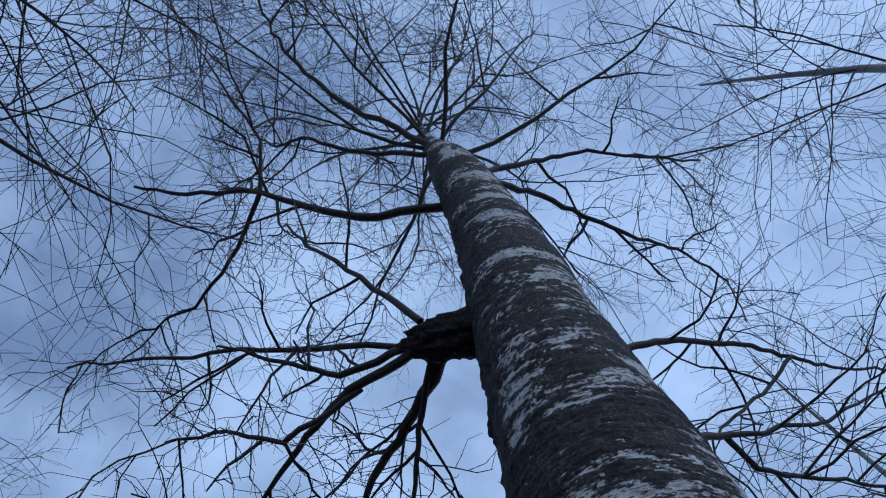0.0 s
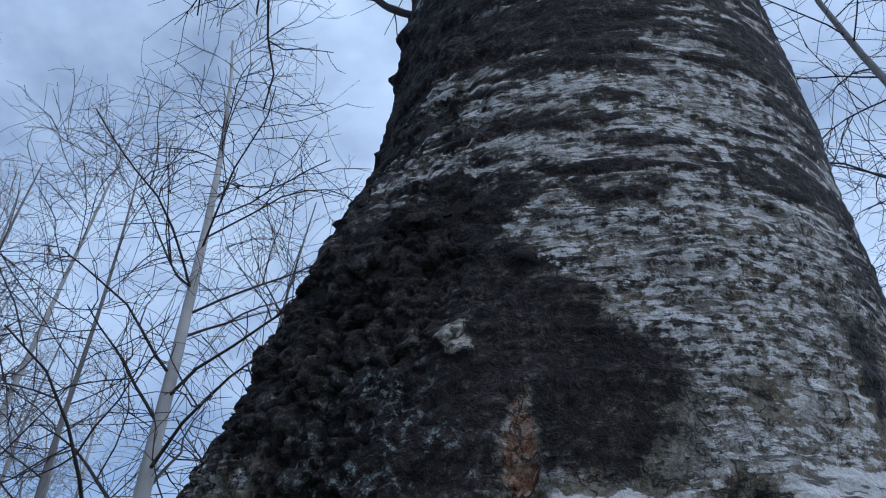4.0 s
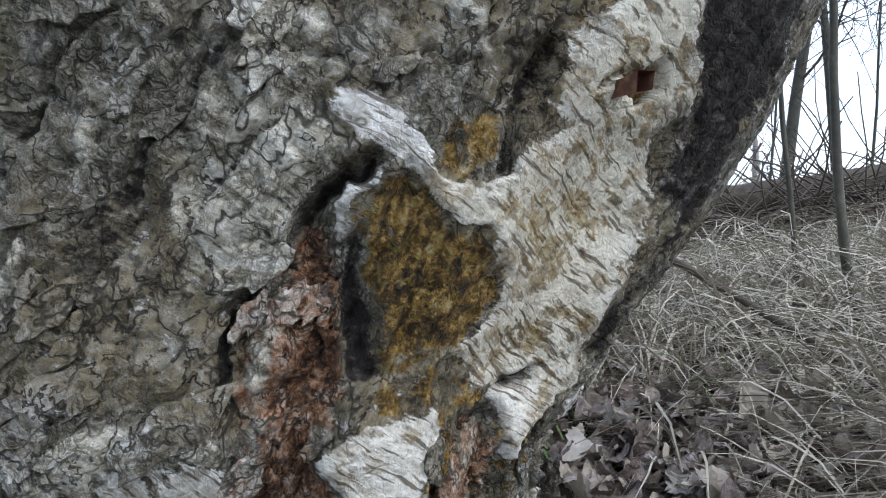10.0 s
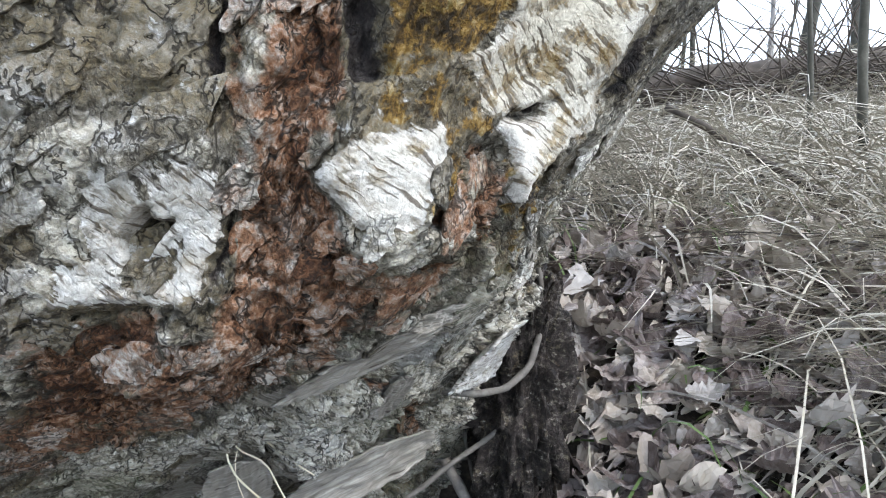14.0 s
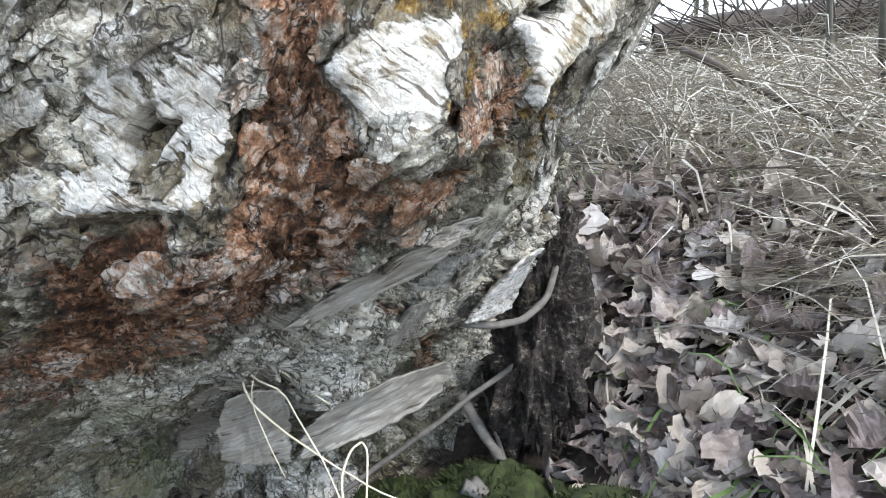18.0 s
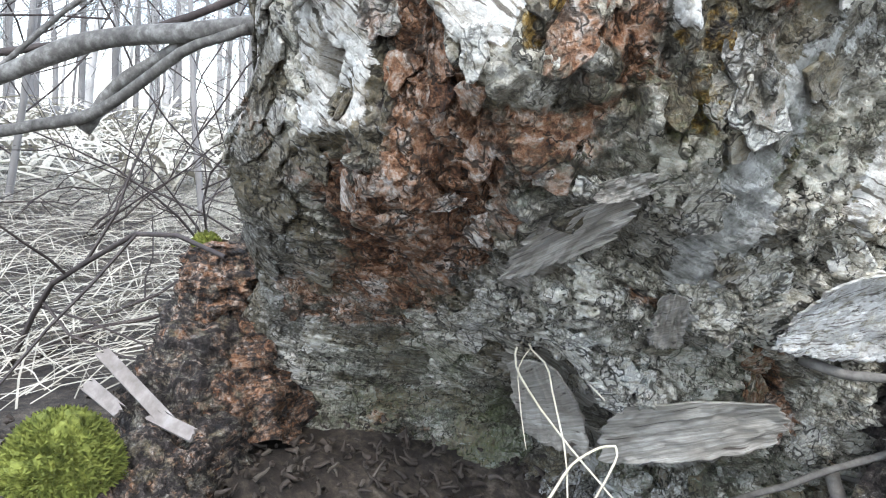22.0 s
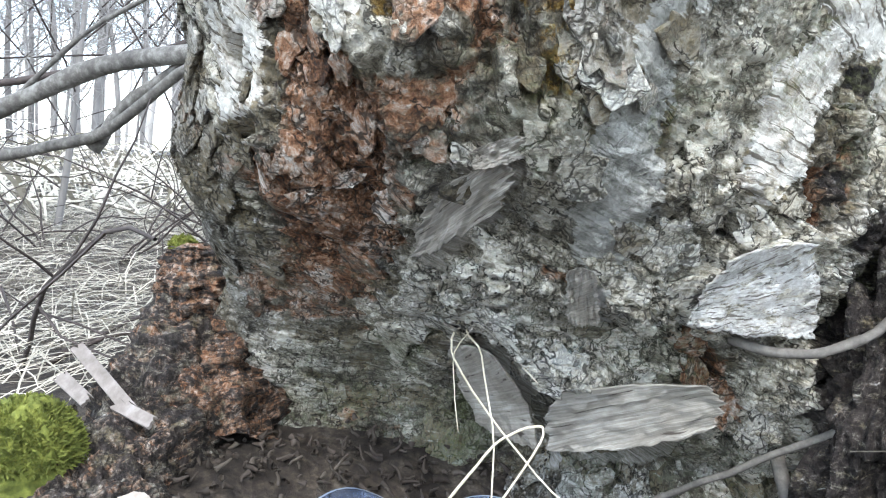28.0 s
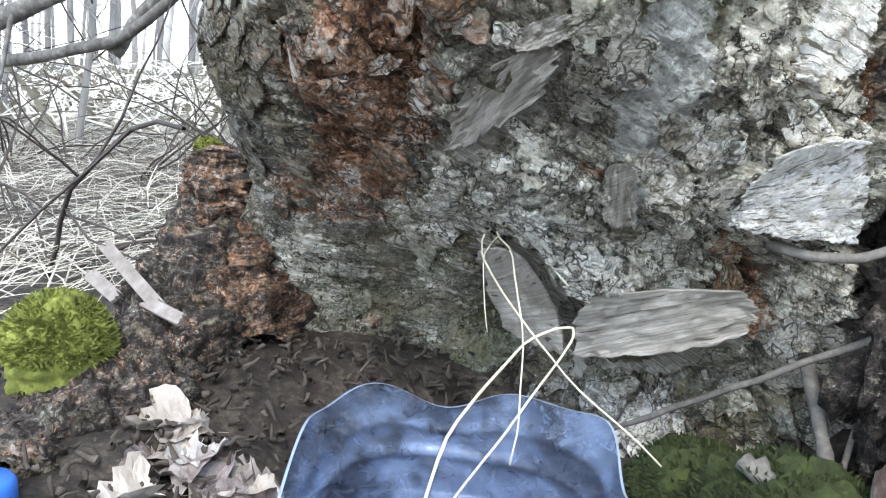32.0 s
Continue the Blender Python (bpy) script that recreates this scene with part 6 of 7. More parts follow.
def splinter(a, b, w, seed):
    """A flat splinter of wood with broken ends, from a to b."""
    r = np.random.default_rng(600 + seed)
    a, b = np.array(a), np.array(b)
    d = b - a
    side = np.cross(d, (0.35, -0.5, 0.8))
    side /= np.linalg.norm(side)
    up = np.cross(side, d / np.linalg.norm(d))
    top, n_ = [], 7
    for i in range(n_):
        top.append((r.normal(0, 0.08) if i % 2 else -0.06, -1 + 2 * i / (n_ - 1)))
    for i in range(n_):
        top.append((1 + (r.normal(0, 0.08) if i % 2 else 0.05), 1 - 2 * i / (n_ - 1)))
    P = [a + d * f + side * w * g * (1 + 0.06 * r.normal()) for f, g in top]
    k = len(P)
    V = [p + up * w * 0.28 for p in P] + [p - up * w * 0.28 for p in P]
    F = [tuple(range(k)), tuple(range(2 * k - 1, k - 1, -1))] + [(i, i + k, (i + 1) % k + k, (i + 1) % k) for i in range(k)]
    tagged(mesh_object("wood_chip", np.array(V), F, CHIP, smooth=False), "pale flat splinter of weathered wood on the root", "wood chip", "splinters")


for k, (a, b, w) in enumerate((((-0.547, 0.505, 0.083), (-0.44, 0.534, 0.04), 0.014), ((-0.532, 0.483, 0.057), (-0.479, 0.5, 0.042), 0.014), ((-0.453, 0.526, 0.041), (-0.404, 0.547, 0.034), 0.013), ((-0.454, 0.478, 0.027), (-0.419, 0.484, 0.001), 0.008))):
    splinter(a, b, w * 0.55, k)

# square tap hole, dark inside
hole_p, hole_w = trunk_base(np.array([0.484, 0.530, 0.540, 0.500]), np.array([0.673, 0.675, 0.656, 0.650]))
hole_p = hole_p.mean(0) + (hole_p - hole_p.mean(0)) * 0.55
outer = hole_p + hole_w * 0.008
inner = hole_p.mean(0) + (hole_p - hole_p.mean(0)) * 0.82 - hole_w * 0.006
back = inner - hole_w * 0.012
TAPWOOD = plain("damp_cut_wood", ((0.35, (0.030, 0.012, 0.008)), (0.5, (0.10, 0.038, 0.022)), (0.65, (0.24, 0.12, 0.075))), 160, 0.7, 0.5)
quads = [(i, (i + 1) % 4, (i + 1) % 4 + 4, i + 4) for i in range(4)]
mesh_object("tap_hole", np.concatenate([outer - hole_w * 0.002, inner, back]), quads + [(i + 4, (i + 1) % 4 + 4, (i + 1) % 4 + 8, i + 8) for i in range(4)] + [(4, 5, 6, 7)], TAPWOOD, birch, "square cut hole with damp brown wood inside", smooth=False)


# straws that lead the sap down
def stalk(pts, r, label, seed):
    return strand("grass_stalk", pts, r * 0.72, r * 0.5, STRAW, label, "grass stalk", "stalks in the bark", 6, seed, 0.03, 4)


stalk([(-0.17, 0.80, 0.18), (-0.165, 0.765, 0.168), (-0.13, 0.762, 0.155), (-0.085, 0.745, 0.08), (-0.05, 0.715, 0.03), (-0.045, 0.705, 0.0)], 0.0014, "pale dry grass stalk hanging straight from the bark", 1)
stalk([(-0.17, 0.80, 0.185), (-0.17, 0.755, 0.165), (-0.155, 0.745, 0.145), (-0.095, 0.755, 0.095), (-0.04, 0.77, 0.055), (0.03, 0.80, 0.012)], 0.0016, "long bent grass stalk stuck in a bark crack", 2)
stalk([(-0.165, 0.79, 0.18), (-0.16, 0.75, 0.15), (-0.14, 0.74, 0.11), (-0.125, 0.735, 0.085)], 0.0009, "thin short grass stalk in the bark", 3)
stalk([(-0.03, 0.605, -0.03), (-0.055, 0.645, 0.035), (-0.065, 0.69, 0.065), (-0.075, 0.735, 0.092), (-0.070, 0.765, 0.102), (-0.062, 0.777, 0.104), (-0.055, 0.772, 0.096), (-0.05, 0.715, 0.04), (-0.04, 0.64, -0.02)], 0.0019, "folded grass stalk that hangs into the bottle", 4)
stalk([(-0.17, 0.80, 0.18), (-0.13, 0.79, 0.158), (-0.095, 0.80, 0.13)], 0.0016, "grass stalk pressed against the bark", 5)

# twigs and sticks
strand("twig", [(0.027, 0.905, 0.190), (0.062, 0.905, 0.187), (0.099, 0.915, 0.193), (0.128, 0.942, 0.213), (0.146, 0.985, 0.258), (0.143, 1.02, 0.30), (0.135, 1.05, 0.345)], 0.0046, 0.0036, GREYTWIG, "curved grey twig with a broken tip by the flap", "twig", "", 8, 7, 0.05)
strand("stick", [(-0.20, 0.90, -0.10), (-0.081, 0.93, -0.013), (-0.023, 0.942, 0.031), (0.035, 0.958, 0.075), (0.107, 0.975, 0.13), (0.176, 0.985, 0.18)], 0.0030, 0.0038, GREYTWIG, "long straight grey stick leaning under the trunk", "stick", "", 8, 8, 0.04)
for k, (pts, r) in enumerate((([(0.04, 0.90, 0.0), (0.09, 0.90, -0.02), (0.14, 0.88, -0.06)], 0.009), ([(0.05, 0.905, 0.005), (0.062, 0.905, -0.008), (0.09, 0.90, -0.02)], 0.008), ([(0.035, 0.99, 0.075), (0.062, 0.975, 0.035), (0.095, 0.94, 0.0), (0.125, 0.90, -0.06)], 0.0075), ([(0.06, 1.06, 0.09), (0.07, 1.04, 0.05), (0.095, 0.96, -0.01), (0.11, 0.93, -0.05)], 0.003), ([(0.02, 1.04, 0.05), (0.08, 1.05, 0.055), (0.16, 1.02, 0.07)], 0.003))):
    strand("broken_stick", pts, r, r * 0.8, GREYTWIG, "short broken pale stick on mossy ground", "stick", "sticks under the birch", 7, 70 + k, 0.08)

# boughs and scrub beyond the trunk
bough = thing("fallen_bough", "bare grey bough resting beside the birch", "branch")
for k, (pts, r) in enumerate((([(-1.75, 0.05, 0.10), (-1.45, 0.38, 0.296), (-1.30, 0.508, 0.384), (-1.143, 0.652, 0.472), (-0.95, 0.745, 0.49), (-0.80, 0.85, 0.52), (-0.60, 1.0, 0.56)], 0.020), ([(-1.65, 0.30, 0.22), (-1.42, 0.424, 0.267), (-1.22, 0.555, 0.304), (-1.08, 0.651, 0.347), (-0.952, 0.737, 0.461), (-0.85, 0.80, 0.50)], 0.012), ([(-1.134, 0.639, 0.315), (-1.112, 0.681, 0.392), (-0.978, 0.755, 0.48)], 0.014), ([(-1.60, 0.20, 0.38), (-1.35, 0.55, 0.44), (-1.12, 0.75, 0.50), (-0.85, 0.90, 0.62)], 0.009), ([(-1.30, 0.52, 0.39), (-1.20, 0.62, 0.52), (-1.02, 0.78, 0.66)], 0.006), ([(-1.30, 0.50, 0.39), (-1.28, 0.47, 0.25), (-1.33, 0.43, 0.10), (-1.36, 0.42, -0.02)], 0.005))):
    strand("limb", pts, r, r * 0.75, BOUGH if k != 3 else TWIG, "", "", "", 8, 80 + k, 0.06, 4, bough)
rng = np.random.default_rng(41)
for k in range(9):
    x, y = rng.uniform(-3.2, -0.95), rng.uniform(0.3, 1.6)
    sh = thing("scrub", "tangle of thin bare shoots in dry grass", "shrub", "scrub by the birch")
    lines, fine_l = [], []
    for j in range(4):
        a = rng.random() * 6.28
        lines.append(wander(rng, (x, y, float(ground_z(x, y)) - 0.02), (0.8 * math.cos(a), 0.8 * math.sin(a), 0.7), 0.45 + 0.5 * rng.random(), 0.005, 0.002, 8, 0.16, 0.10))
    offshoots(rng, lines, fine_l, 5, 0.22, 0.0025, 0.0012, 5, 0.8, 0.2, 0.08)
    for line in lines:
        mesh_object("shoot", *tubes([line], 5), TWIG, sh)
    v, f = tubes(fine_l, 3)
    tagged(mesh_object("twig_spray", v, f, TWIG, sh), kind="stuff")


# ---- the bank: log, saplings, brushwood ----
log = thing("fallen_log", "fallen dark log lying on top of the bank", "log")
P, R = through_points(np.random.default_rng(5), [(1.0, 4.05, 0.83), (1.315, 4.03, 0.89), (1.81, 4.03, 0.965), (2.3, 4.04, 1.06), (3.2, 4.0, 1.20)], 0.080, 0.090, 4)
v, f = tubes([(P, R * (1 + 0.08 * np.random.default_rng(6).normal(0, 1, len(R))))], 14)
mesh_object("log_bark", v, f, LOGBARK, log)
P, R = through_points(np.random.default_rng(8), [(0.95, 3.6, 0.55), (1.4, 3.75, 0.66), (2.0, 3.8, 0.70), (2.8, 3.7, 0.86)], 0.06, 0.05, 4)
v, f = tubes([(P, R)], 12)
tagged(mesh_object("fallen_log", v, f, LOGBARK), "second dark log half buried in brushwood", "log")
strand("sapling", [(1.15, 2.09, 0.28), (1.128, 2.086, 0.415), (1.08, 2.07, 0.60), (1.045, 2.05, 0.85), (1.02, 2.03, 1.1), (0.985, 2.0, 1.5), (0.97, 2.0, 2.2), (1.0, 2.0, 3.0)], 0.015, 0.008, SAPBARK, "smooth olive-grey sapling on the bank", "sapling", "saplings", 10, 9, 0.02)
strand("sapling", [(1.10, 2.35, 0.40), (1.04, 2.33, 0.9), (0.98, 2.3, 1.4), (0.95, 2.3, 2.2)], 0.010, 0.005, SAPBARK, "thin straight grey sapling", "sapling", "saplings", 7, 10, 0.02)
for k, (x, y, h, r, lx) in enumerate(((2.23, 5.05, 5.0, 0.045, 0.04), (2.75, 5.3, 5.5, 0.035, -0.05), (1.75, 5.6, 4.5, 0.022, 0.03), (1.55, 5.2, 3.5, 0.016, -0.05), (3.3, 5.0, 5.5, 0.05, 0.16), (1.95, 4.6, 2.4, 0.010, 0.06), (1.62, 4.5, 2.0, 0.009, -0.08), (2.5, 4.5, 2.6, 0.011, 0.1))):
    stand(bare_tree("sapling", np.random.default_rng(90 + k), "thin bare sapling beyond the log", "sapling", "saplings", h, r, (lx, 0.02), SAPBARK, 14, 0.2, 0.9, 0.9, 2), x, y)
brush = thing("brushwood", "dark heap of brushwood under the log", "brushwood", "", "stuff")
rng = np.random.default_rng(51)
lines = []
for k in range(420):
    x, y = rng.normal(1.75, 0.55), rng.normal(3.65, 0.22)
    a = rng.random() * 6.28
    lines.append(wander(rng, (x, y, float(ground_z(x, y)) + 0.01 + 0.11 * rng.random()), (math.cos(a), math.sin(a) * 0.5, rng.normal(0, 0.5)), 0.25 + 0.5 * rng.random(), 0.006, 0.003, 5, 0.15, 0.03))
v, f = tubes(lines, 4)
tagged(mesh_object("brush_twigs", v, f, LOGBARK, brush), kind="stuff")
strand("fallen_branch", [(0.574, 2.057, 0.601), (0.704, 1.895, 0.507), (0.798, 1.705, 0.422), (0.836, 1.63, 0.377)], 0.010, 0.008, LOGBARK, "thin brown dead branch lying on the bank", "dead branch", "", 8, 33, 0.05)


# ---- cut plastic bottle ----
def bottle(cx, cy, z0, z1, r, turn):
    s = Shade("blue_clear_plastic")
    n = s.noise(30, 4, 0.6)
    s.done((0.40, 0.50, 0.68), s.ramp(n, (0.35, 0.07), (0.7, 0.22)), s.noise(40, 4), 0.5, 0.003)
    clear = s.n.new("ShaderNodeBsdfTransparent")
    clear.inputs["Color"].default_value = (0.72, 0.80, 0.95, 1)
    glaze = s.n.new("ShaderNodeMixShader")
    s.put(glaze.inputs[0], s.ramp(s.noise(22, 6, 0.7), (0.42, 0.05), (0.62, 0.34)))
    s.l.new(clear.outputs[0], glaze.inputs[1])
    s.l.new(s.bsdf.outputs[0], glaze.inputs[2])
    s.l.new(glaze.outputs[0], s.n["Material Output"].inputs["Surface"])
    mat = s.mat
    ob = thing("cut_bottle", "lower half of a cut clear blue plastic bottle", "bottle")

    def wall(r_in, flip):
        rows, cols = 34, 96
        P = np.zeros((rows, cols, 3))
        a = np.linspace(0, 2 * np.pi, cols, endpoint=False)
        n_ = 3.2
        k = (np.abs(np.cos(a)) ** n_ + np.abs(np.sin(a)) ** n_) ** (-1 / n_)
        ragged = 0.010 * np.sin(a * 3 + 1) + 0.006 * np.sin(a * 7) + 0.016 * smooth(0.6, 1.0, np.cos(a - 0.9))
        for i in range(rows):
            f = i / (rows - 1)
            if i < 6:
                rr, z = r * (0.05 + 0.95 * math.sin(math.pi / 2 * min(1, i / 5)) ** 0.6) * (0.86 if i < 5 else 0.97), z0 + 0.004 * (i == 0) + 0.018 * max(0, (i - 3) / 2)
            else:
                h = (i - 5) / (rows - 6)
                z = z0 + 0.018 + (z1 - z0 - 0.018) * h
                rr = r * (1 - 0.045 * (math.exp(-((h - 0.42) / 0.05) ** 2) + math.exp(-((h - 0.70) / 0.05) ** 2)))
            x, y = (rr - r_in) * k * np.cos(a), (rr - r_in) * k * np.sin(a) * 0.86
            P[i, :, 0] = cx + x * math.cos(turn) - y * math.sin(turn)
            P[i, :, 1] = cy + x * math.sin(turn) + y * math.cos(turn)
            P[i, :, 2] = z + ragged * max(0, (i - 20) / 13) + (0.003 if flip and i < 6 else 0)
        idx = np.arange(rows * cols).reshape(rows, cols)
        j = np.roll(idx, -1, axis=1)
        F = np.stack([idx[:-1], j[:-1], j[1:], idx[1:]], -1).reshape(-1, 4)
        return P.reshape(-1, 3), (F[:, ::-1] if flip else F), idx

    p0, f0, i0 = wall(0.0, False)
    p1, f1, i1 = wall(0.0022, True)
    k, low = len(p0), 5 * 96
    top = np.stack([i0[-1], np.roll(i0[-1], -1), np.roll(i1[-1], -1) + k, i1[-1] + k], -1)
    both = np.concatenate([p0, p1])
    mesh_object("bottle_base", both, np.concatenate([f0[:low], f1[:low] + k]), mat, ob)
    mesh_object("bottle_wall", both, np.concatenate([f0[low:], f1[low:] + k]), mat, ob)
    mesh_object("cut_rim", both, top, plain("cut_plastic_edge", ((0.3, (0.15, 0.19, 0.27)), (0.7, (0.32, 0.38, 0.47))), 60, 0.3, 0.1), ob, "rough cut edge of the plastic")
    return ob


bottle(-0.010, 0.625, float(ground_z(0.0, 0.63)) + 0.012, 0.036, 0.134, radians(-42))
# blue plastic cap beside it
cap = thing("bottle_cap", "bright blue plastic cap lying on the ground", "cap")
capmat = plain("blue_plastic", ((0.3, (0.03, 0.13, 0.50)), (0.7, (0.05, 0.20, 0.62))), 20, 0.35, 0.05)
cz = float(ground_z(-0.215, 0.352))
mesh_object("cap_shell", *tubes([([(-0.215, 0.352, cz), (-0.215, 0.352, cz + 0.001), (-0.215, 0.352, cz + 0.020), (-0.215, 0.352, cz + 0.024), (-0.215, 0.352, cz + 0.025)], [0.001, 0.023, 0.022, 0.019, 0.001])], 32), capmat, cap)


# ---- dead leaves ----
def leaf_mesh(seed, mat):
    """A curled, toothed leaf about 8 cm long."""
    r = np.random.default_rng(seed)
    n, m = 13, 7
    V, F = [], []
    lx, wy = 0.055 * (0.8 + 0.5 * r.random()), 0.040 * (0.8 + 0.5 * r.random())
    c1, c2, tw, ph = r.normal(0, 10), r.normal(3, 12), r.normal(0, 0.7), r.random() * 6
    for i in range(n):
        f = i / (n - 1)
        x = (f - 0.5) * 2 * lx
        half = wy * (max(0.0, math.sin(math.pi * min(1, f * 0.93 + 0.05))) ** 0.75) * (1 + 0.30 * (i % 2) + 0.14 * r.normal()) * (1.15 - 0.45 * f)
        for j in range(m):
            g = j / (m - 1) * 2 - 1
            y = g * half
            z = c1 * x * x + c2 * y * y + tw * x * y * 12 + 0.0075 * abs(math.sin(62 * x + 75 * y + ph)) + 0.004 * r.normal() * abs(g) + 0.0025 * math.sin(150 * x - 110 * y + 2 * ph) + 0.004 * abs(g)
            V.append((x, y, z))
    for i in range(n - 1):
        for j in range(m - 1):
            a = i * m + j
            F.append((a, a + 1, a + m + 1, a + m))
    k = len(V)
    stalk_p = [(-lx, 0.0012, 0), (-lx, -0.0012, 0), (-lx - 0.028, -0.0008, 0.004), (-lx - 0.028, 0.0008, 0.004)]
    V += stalk_p
    F.append((k, k + 1, k + 2, k + 3))
    me = bpy.data.meshes.new("leaf")
    me.from_pydata((np.array(V) * U * 0.52).tolist(), [], F)
    me.materials.append(mat)
    return me


rng = np.random.default_rng(61)
LEAVES = [leaf_mesh(k, PALELEAF if k % 6 == 0 else LEAF) for k in range(14)]
litter = thing("leaf_litter", "curled brown and bleached dead leaves on the bank", "dead leaves")


def drop_leaf(x, y, up, me=None, lie=0.35, big=1.0):
    ob = new("leaf", me or LEAVES[rng.integers(len(LEAVES))])
    z = float(ground_z(x, y)) + up
    s = (0.7 + 0.6 * rng.random()) * big
    ob.matrix_basis = Matrix.LocRotScale((x * U, y * U, z * U), Euler((rng.normal(0.1, lie), rng.normal(0, lie), rng.random() * 6.28)), (s, s, s))
    ob.parent = litter


def leaf_spot():
    q = rng.random()
    if q < 0.62:
        return rng.normal(0.44, 0.17), rng.normal(1.32, 0.26), 0.05, 0.4, 1.0
    if q < 0.82:
        return rng.normal(0.30, 0.10), rng.normal(0.92, 0.12), 0.01, 0.35, 1.0
    if q < 0.85:
        return rng.normal(-0.20, 0.08), rng.normal(0.50, 0.05), 0.002, 0.10, 0.7
    return rng.uniform(0.3, 1.6), rng.uniform(0.8, 2.6), 0.01, 0.35, 1.0


count = 0
while count < 300:
    x, y, heap, lie, big = leaf_spot()
    if not (x < 0.13 and y > 0.62):
        drop_leaf(x, y, 0.010 + heap * rng.random(), None, lie, big)
        count += 1
# the rest of the leaves, too many to count
V, F = [], []
while len(V) < 620:
    x, y, heap, lie, big = leaf_spot()
    if x < 0.13 and y > 0.62:
        continue
    me = LEAVES[rng.integers(len(LEAVES))]
    m = Matrix.LocRotScale((x, y, float(ground_z(x, y)) + 0.004 + heap * rng.random() * 0.7), Euler((rng.normal(0.1, lie), rng.normal(0, lie), rng.random() * 6.28)), (1 / U, 1 / U, 1 / U))
    P = [m @ (q.co * 0.9) for q in me.vertices]
    at0 = sum(len(p) for p in V)
    V.append([tuple(p) for p in P])
    F += [tuple(at0 + i for i in f.vertices) for f in me.polygons]
rest = mesh_object("leaf_layer", np.array([p for ps in V for p in ps]), F, LEAF, litter, smooth=False)
tagged(rest, kind="stuff")


# ---- grass ----
def grass(name, label, spots, length, width, mat, seed, lift=0.5, fold=0.25):
    r = np.random.default_rng(seed)
    V, F = [], []
    n = 6
    for x, y in spots:
        a = r.random() * 6.283
        if 0 < x < 0.22 + length and 0.5 < y < 1.3:
            a = r.uniform(-1.5, 1.5)
        L = length * (0.5 + r.random())
        w = width * (0.5 + 0.9 * r.random())
        rise = lift * (0.3 + 1.1 * r.random())
        bow = L * (0.25 + 0.6 * r.random())
        kink, kn = (r.integers(2, 5), r.normal(0, 0.7)) if r.random() < fold else (99, 0)
        p = np.array([x, y, float(ground_z(x, y)) - 0.005])
        z0 = p[2]
        b = len(V)
        for i in range(n):
            f = i / (n - 1)
            if i == kink:
                a += kn
            s = np.array([-math.sin(a), math.cos(a), 0]) * w * (1 - 0.75 * f * f)
            V += [p - s, p + s + (0, 0, w * 0.6)]
            a += r.normal(0, 0.10)
            step = L / (n - 1)
            c = math.cos(math.atan(rise * (1 - 1.9 * f)))
            p = p + np.array([math.cos(a) * step * c, math.sin(a) * step * c, step * rise * (1 - 1.9 * f)])
            p[2] = max(p[2], float(ground_z(p[0], p[1])) + 0.006 + 0.02 * r.random())
        line = np.array(V[b::2])
        if (((line[:, 0] < 0.2) & (line[:, 0] > -0.75) & (line[:, 1] > 0.4) & (line[:, 1] < 1.05)) | ((line[:, 1] < 0.66) & (line[:, 1] > -0.6) & (np.abs(line[:, 0] - 0.15) < 0.65))).any():
            del V[b:]
            continue
        for i in range(n - 1):
            F.append((b + 2 * i, b + 2 * i + 1, b + 2 * i + 3, b + 2 * i + 2))
    ob = mesh_object(name, np.array(V), F, mat)
    return tagged(ob, label, "grass", "", "stuff")


rng = np.random.default_rng(71)


def scatter(count, fn):
    out = []
    while len(out) < count:
        x, y = fn()
        if ((x - 0.46) / 0.30) ** 2 + ((y - 1.2) / 0.42) ** 2 < 1 and rng.random() < 0.75:
            continue
        if -0.45 < x < 0.75 and -0.6 < y < 0.62:
            continue
        if not (-0.75 < x < 0.16 and 0.45 < y < 1.6):
            out.append((x, y))
    return out


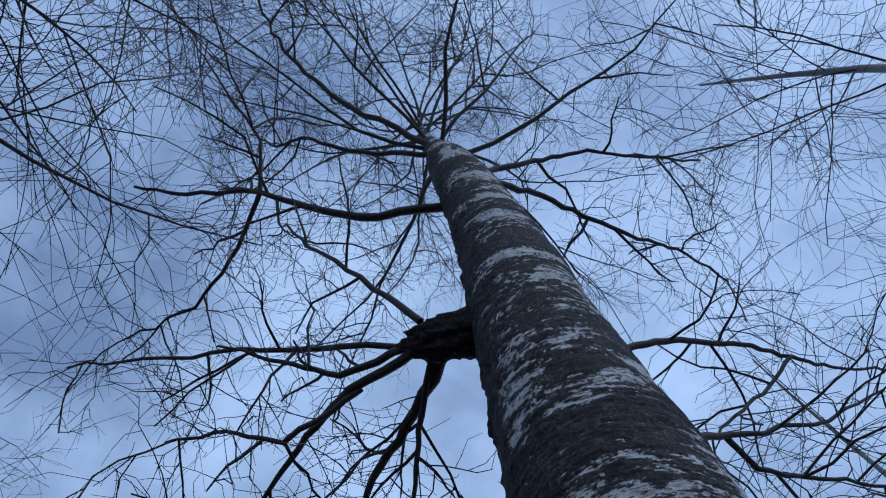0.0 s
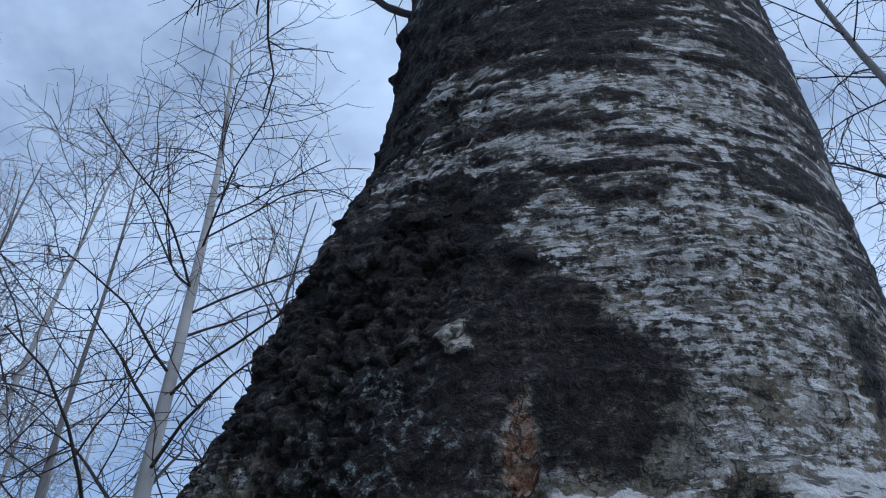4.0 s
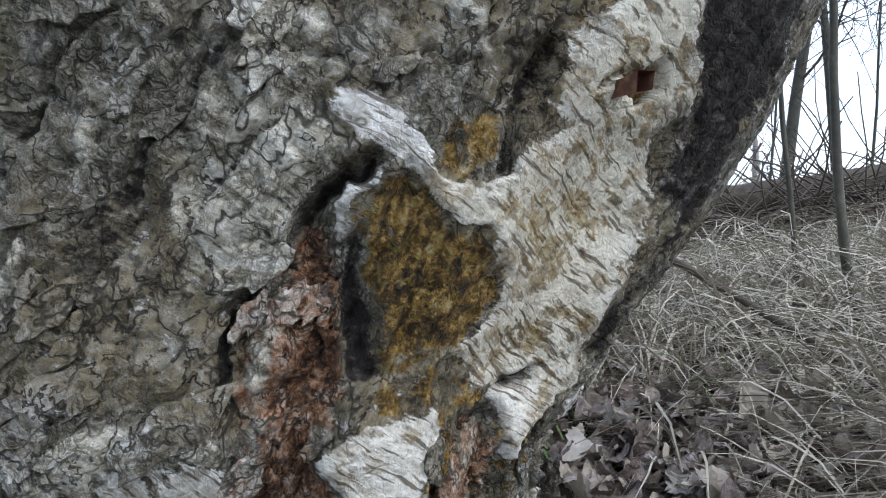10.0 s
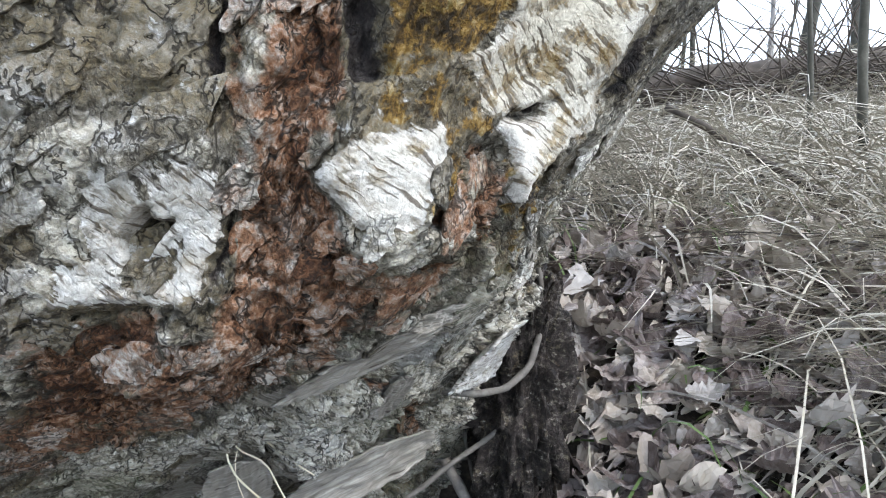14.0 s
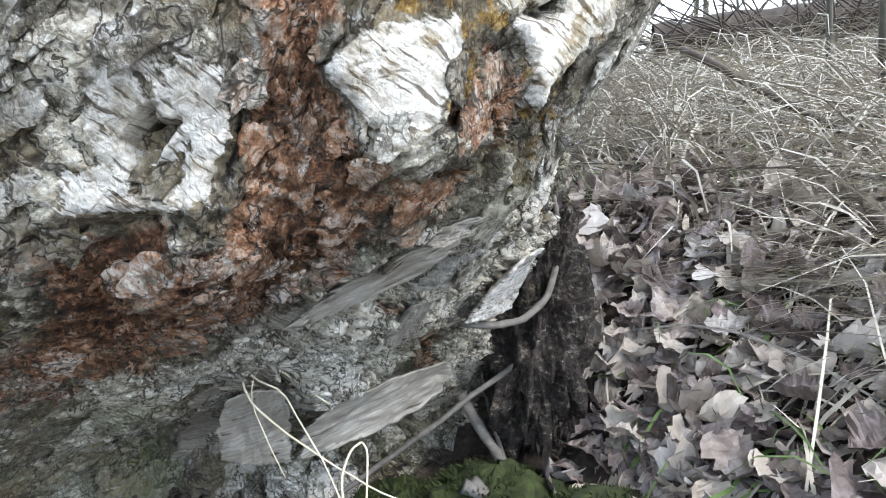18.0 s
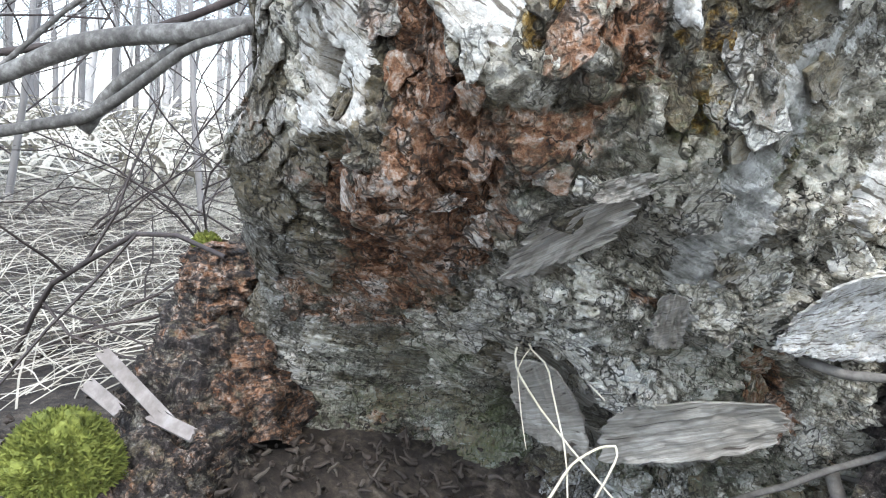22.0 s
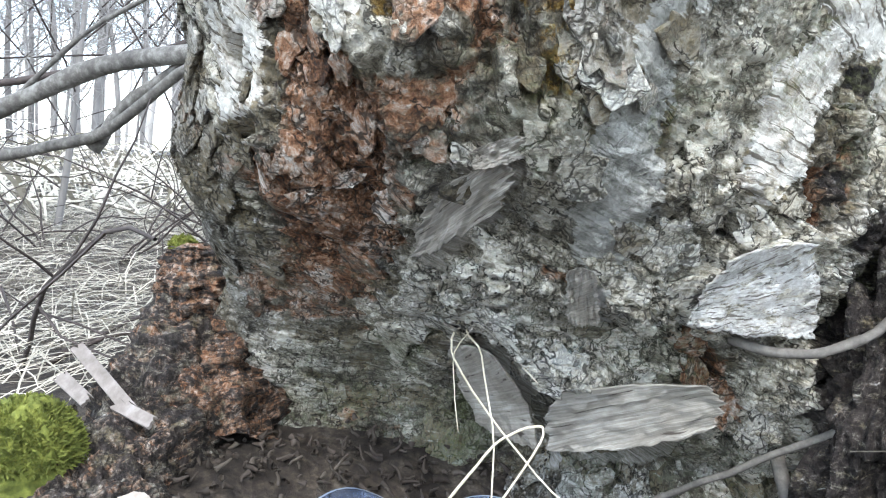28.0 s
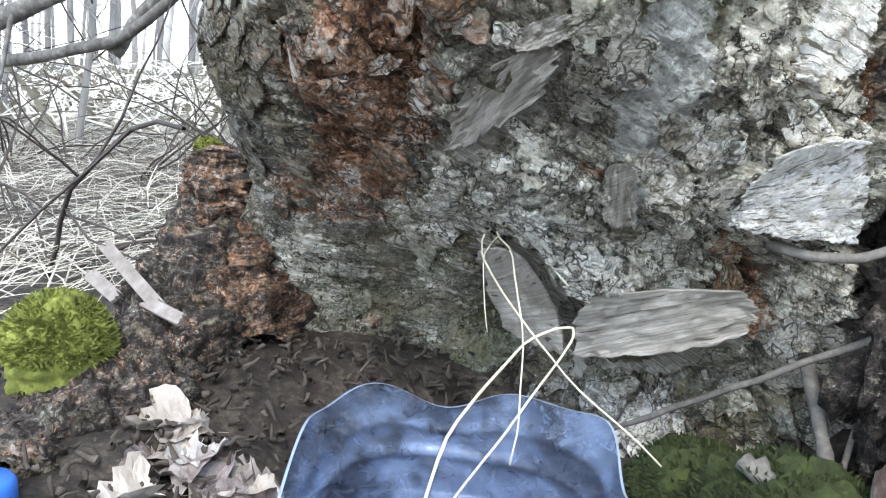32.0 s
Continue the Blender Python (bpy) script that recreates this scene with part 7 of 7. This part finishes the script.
grass("dry_grass", "matted pale dry grass over the bank", scatter(7500, lambda: (0.25 + 2.2 * rng.random() ** 1.3 + abs(rng.normal(0, 0.25)), 0.75 + 2.3 * rng.random() + rng.normal(0, 0.15))), 0.40, 0.0019, GRASS, 1, 0.8)
grass("dry_grass", "loose pale dry grass beside the leaf pile", scatter(1100, lambda: (rng.uniform(0.42, 1.05), rng.uniform(0.70, 1.25))), 0.30, 0.0017, GRASS, 2, 0.6)
grass("dry_grass", "straws fallen across the leaf pile", [(rng.uniform(0.34, 0.95), rng.uniform(0.80, 1.7)) for _ in range(420)], 0.34, 0.0018, GRASS, 12, 0.45)
grass("dry_grass", "pale dry grass meadow behind the birch", scatter(12000, lambda: (-0.8 - 5.5 * rng.random() ** 1.4, rng.normal(1.9, 1.5))), 0.30, 0.0013, GRASS, 3, 0.45)
grass("dry_grass", "dry grass far off in the wood", scatter(2200, lambda: (rng.uniform(-14, -4), rng.uniform(-1, 9))), 0.9, 0.012, GRASS, 4, 0.9)
grass("dry_grass", "dry grass far up the bank", scatter(1300, lambda: (rng.uniform(1.0, 5.0), rng.uniform(4.3, 6.5))), 0.5, 0.006, GRASS, 5, 0.9)
grass("dry_grass", "thin dry grass all round the birch", scatter(3200, lambda: (rng.normal(0.6, 3.4), rng.normal(0.6, 3.4))), 0.40, 0.0016, GRASS, 8, 0.5)
grass("green_grass", "few fresh green blades among dead leaves", scatter(170, lambda: (rng.normal(0.42, 0.22), rng.normal(1.1, 0.3))), 0.13, 0.0024, GREEN, 6, 1.2, 0.05)
grass("sticks", "thin bare twigs strewn over the bank", scatter(140, lambda: (rng.uniform(0.2, 1.4), rng.uniform(0.7, 2.6))), 0.40, 0.0042, GREYTWIG, 7, 0.4, 0.15)

# crumbs of bark, bits of leaf and rootlets on the damp soil under the birch
rng = np.random.default_rng(81)
lines = []
for k in range(3200):
    x, y = rng.uniform(-0.75, 0.45), rng.uniform(0.30, 1.05)
    a = rng.random() * 6.28
    lines.append(wander(rng, (x, y, float(ground_z(x, y)) + 0.004 + 0.012 * rng.random()), (math.cos(a), math.sin(a), rng.normal(0.1, 0.25)), 0.006 + 0.022 * rng.random() ** 2, 0.0036 * (0.4 + rng.random()), 0.0012, 4, 0.45, 0.0))
v, f = tubes(lines, 5)
tagged(mesh_object("bark_crumbs", v, f, plain("bark_crumbs", ((0.3, (0.018, 0.013, 0.010)), (0.55, (0.062, 0.047, 0.037)), (0.75, (0.18, 0.155, 0.13))), 60, 0.85, 0.5, vary=0.3)), "crumbs of bark and rootlets on damp soil", "litter", "", "stuff")
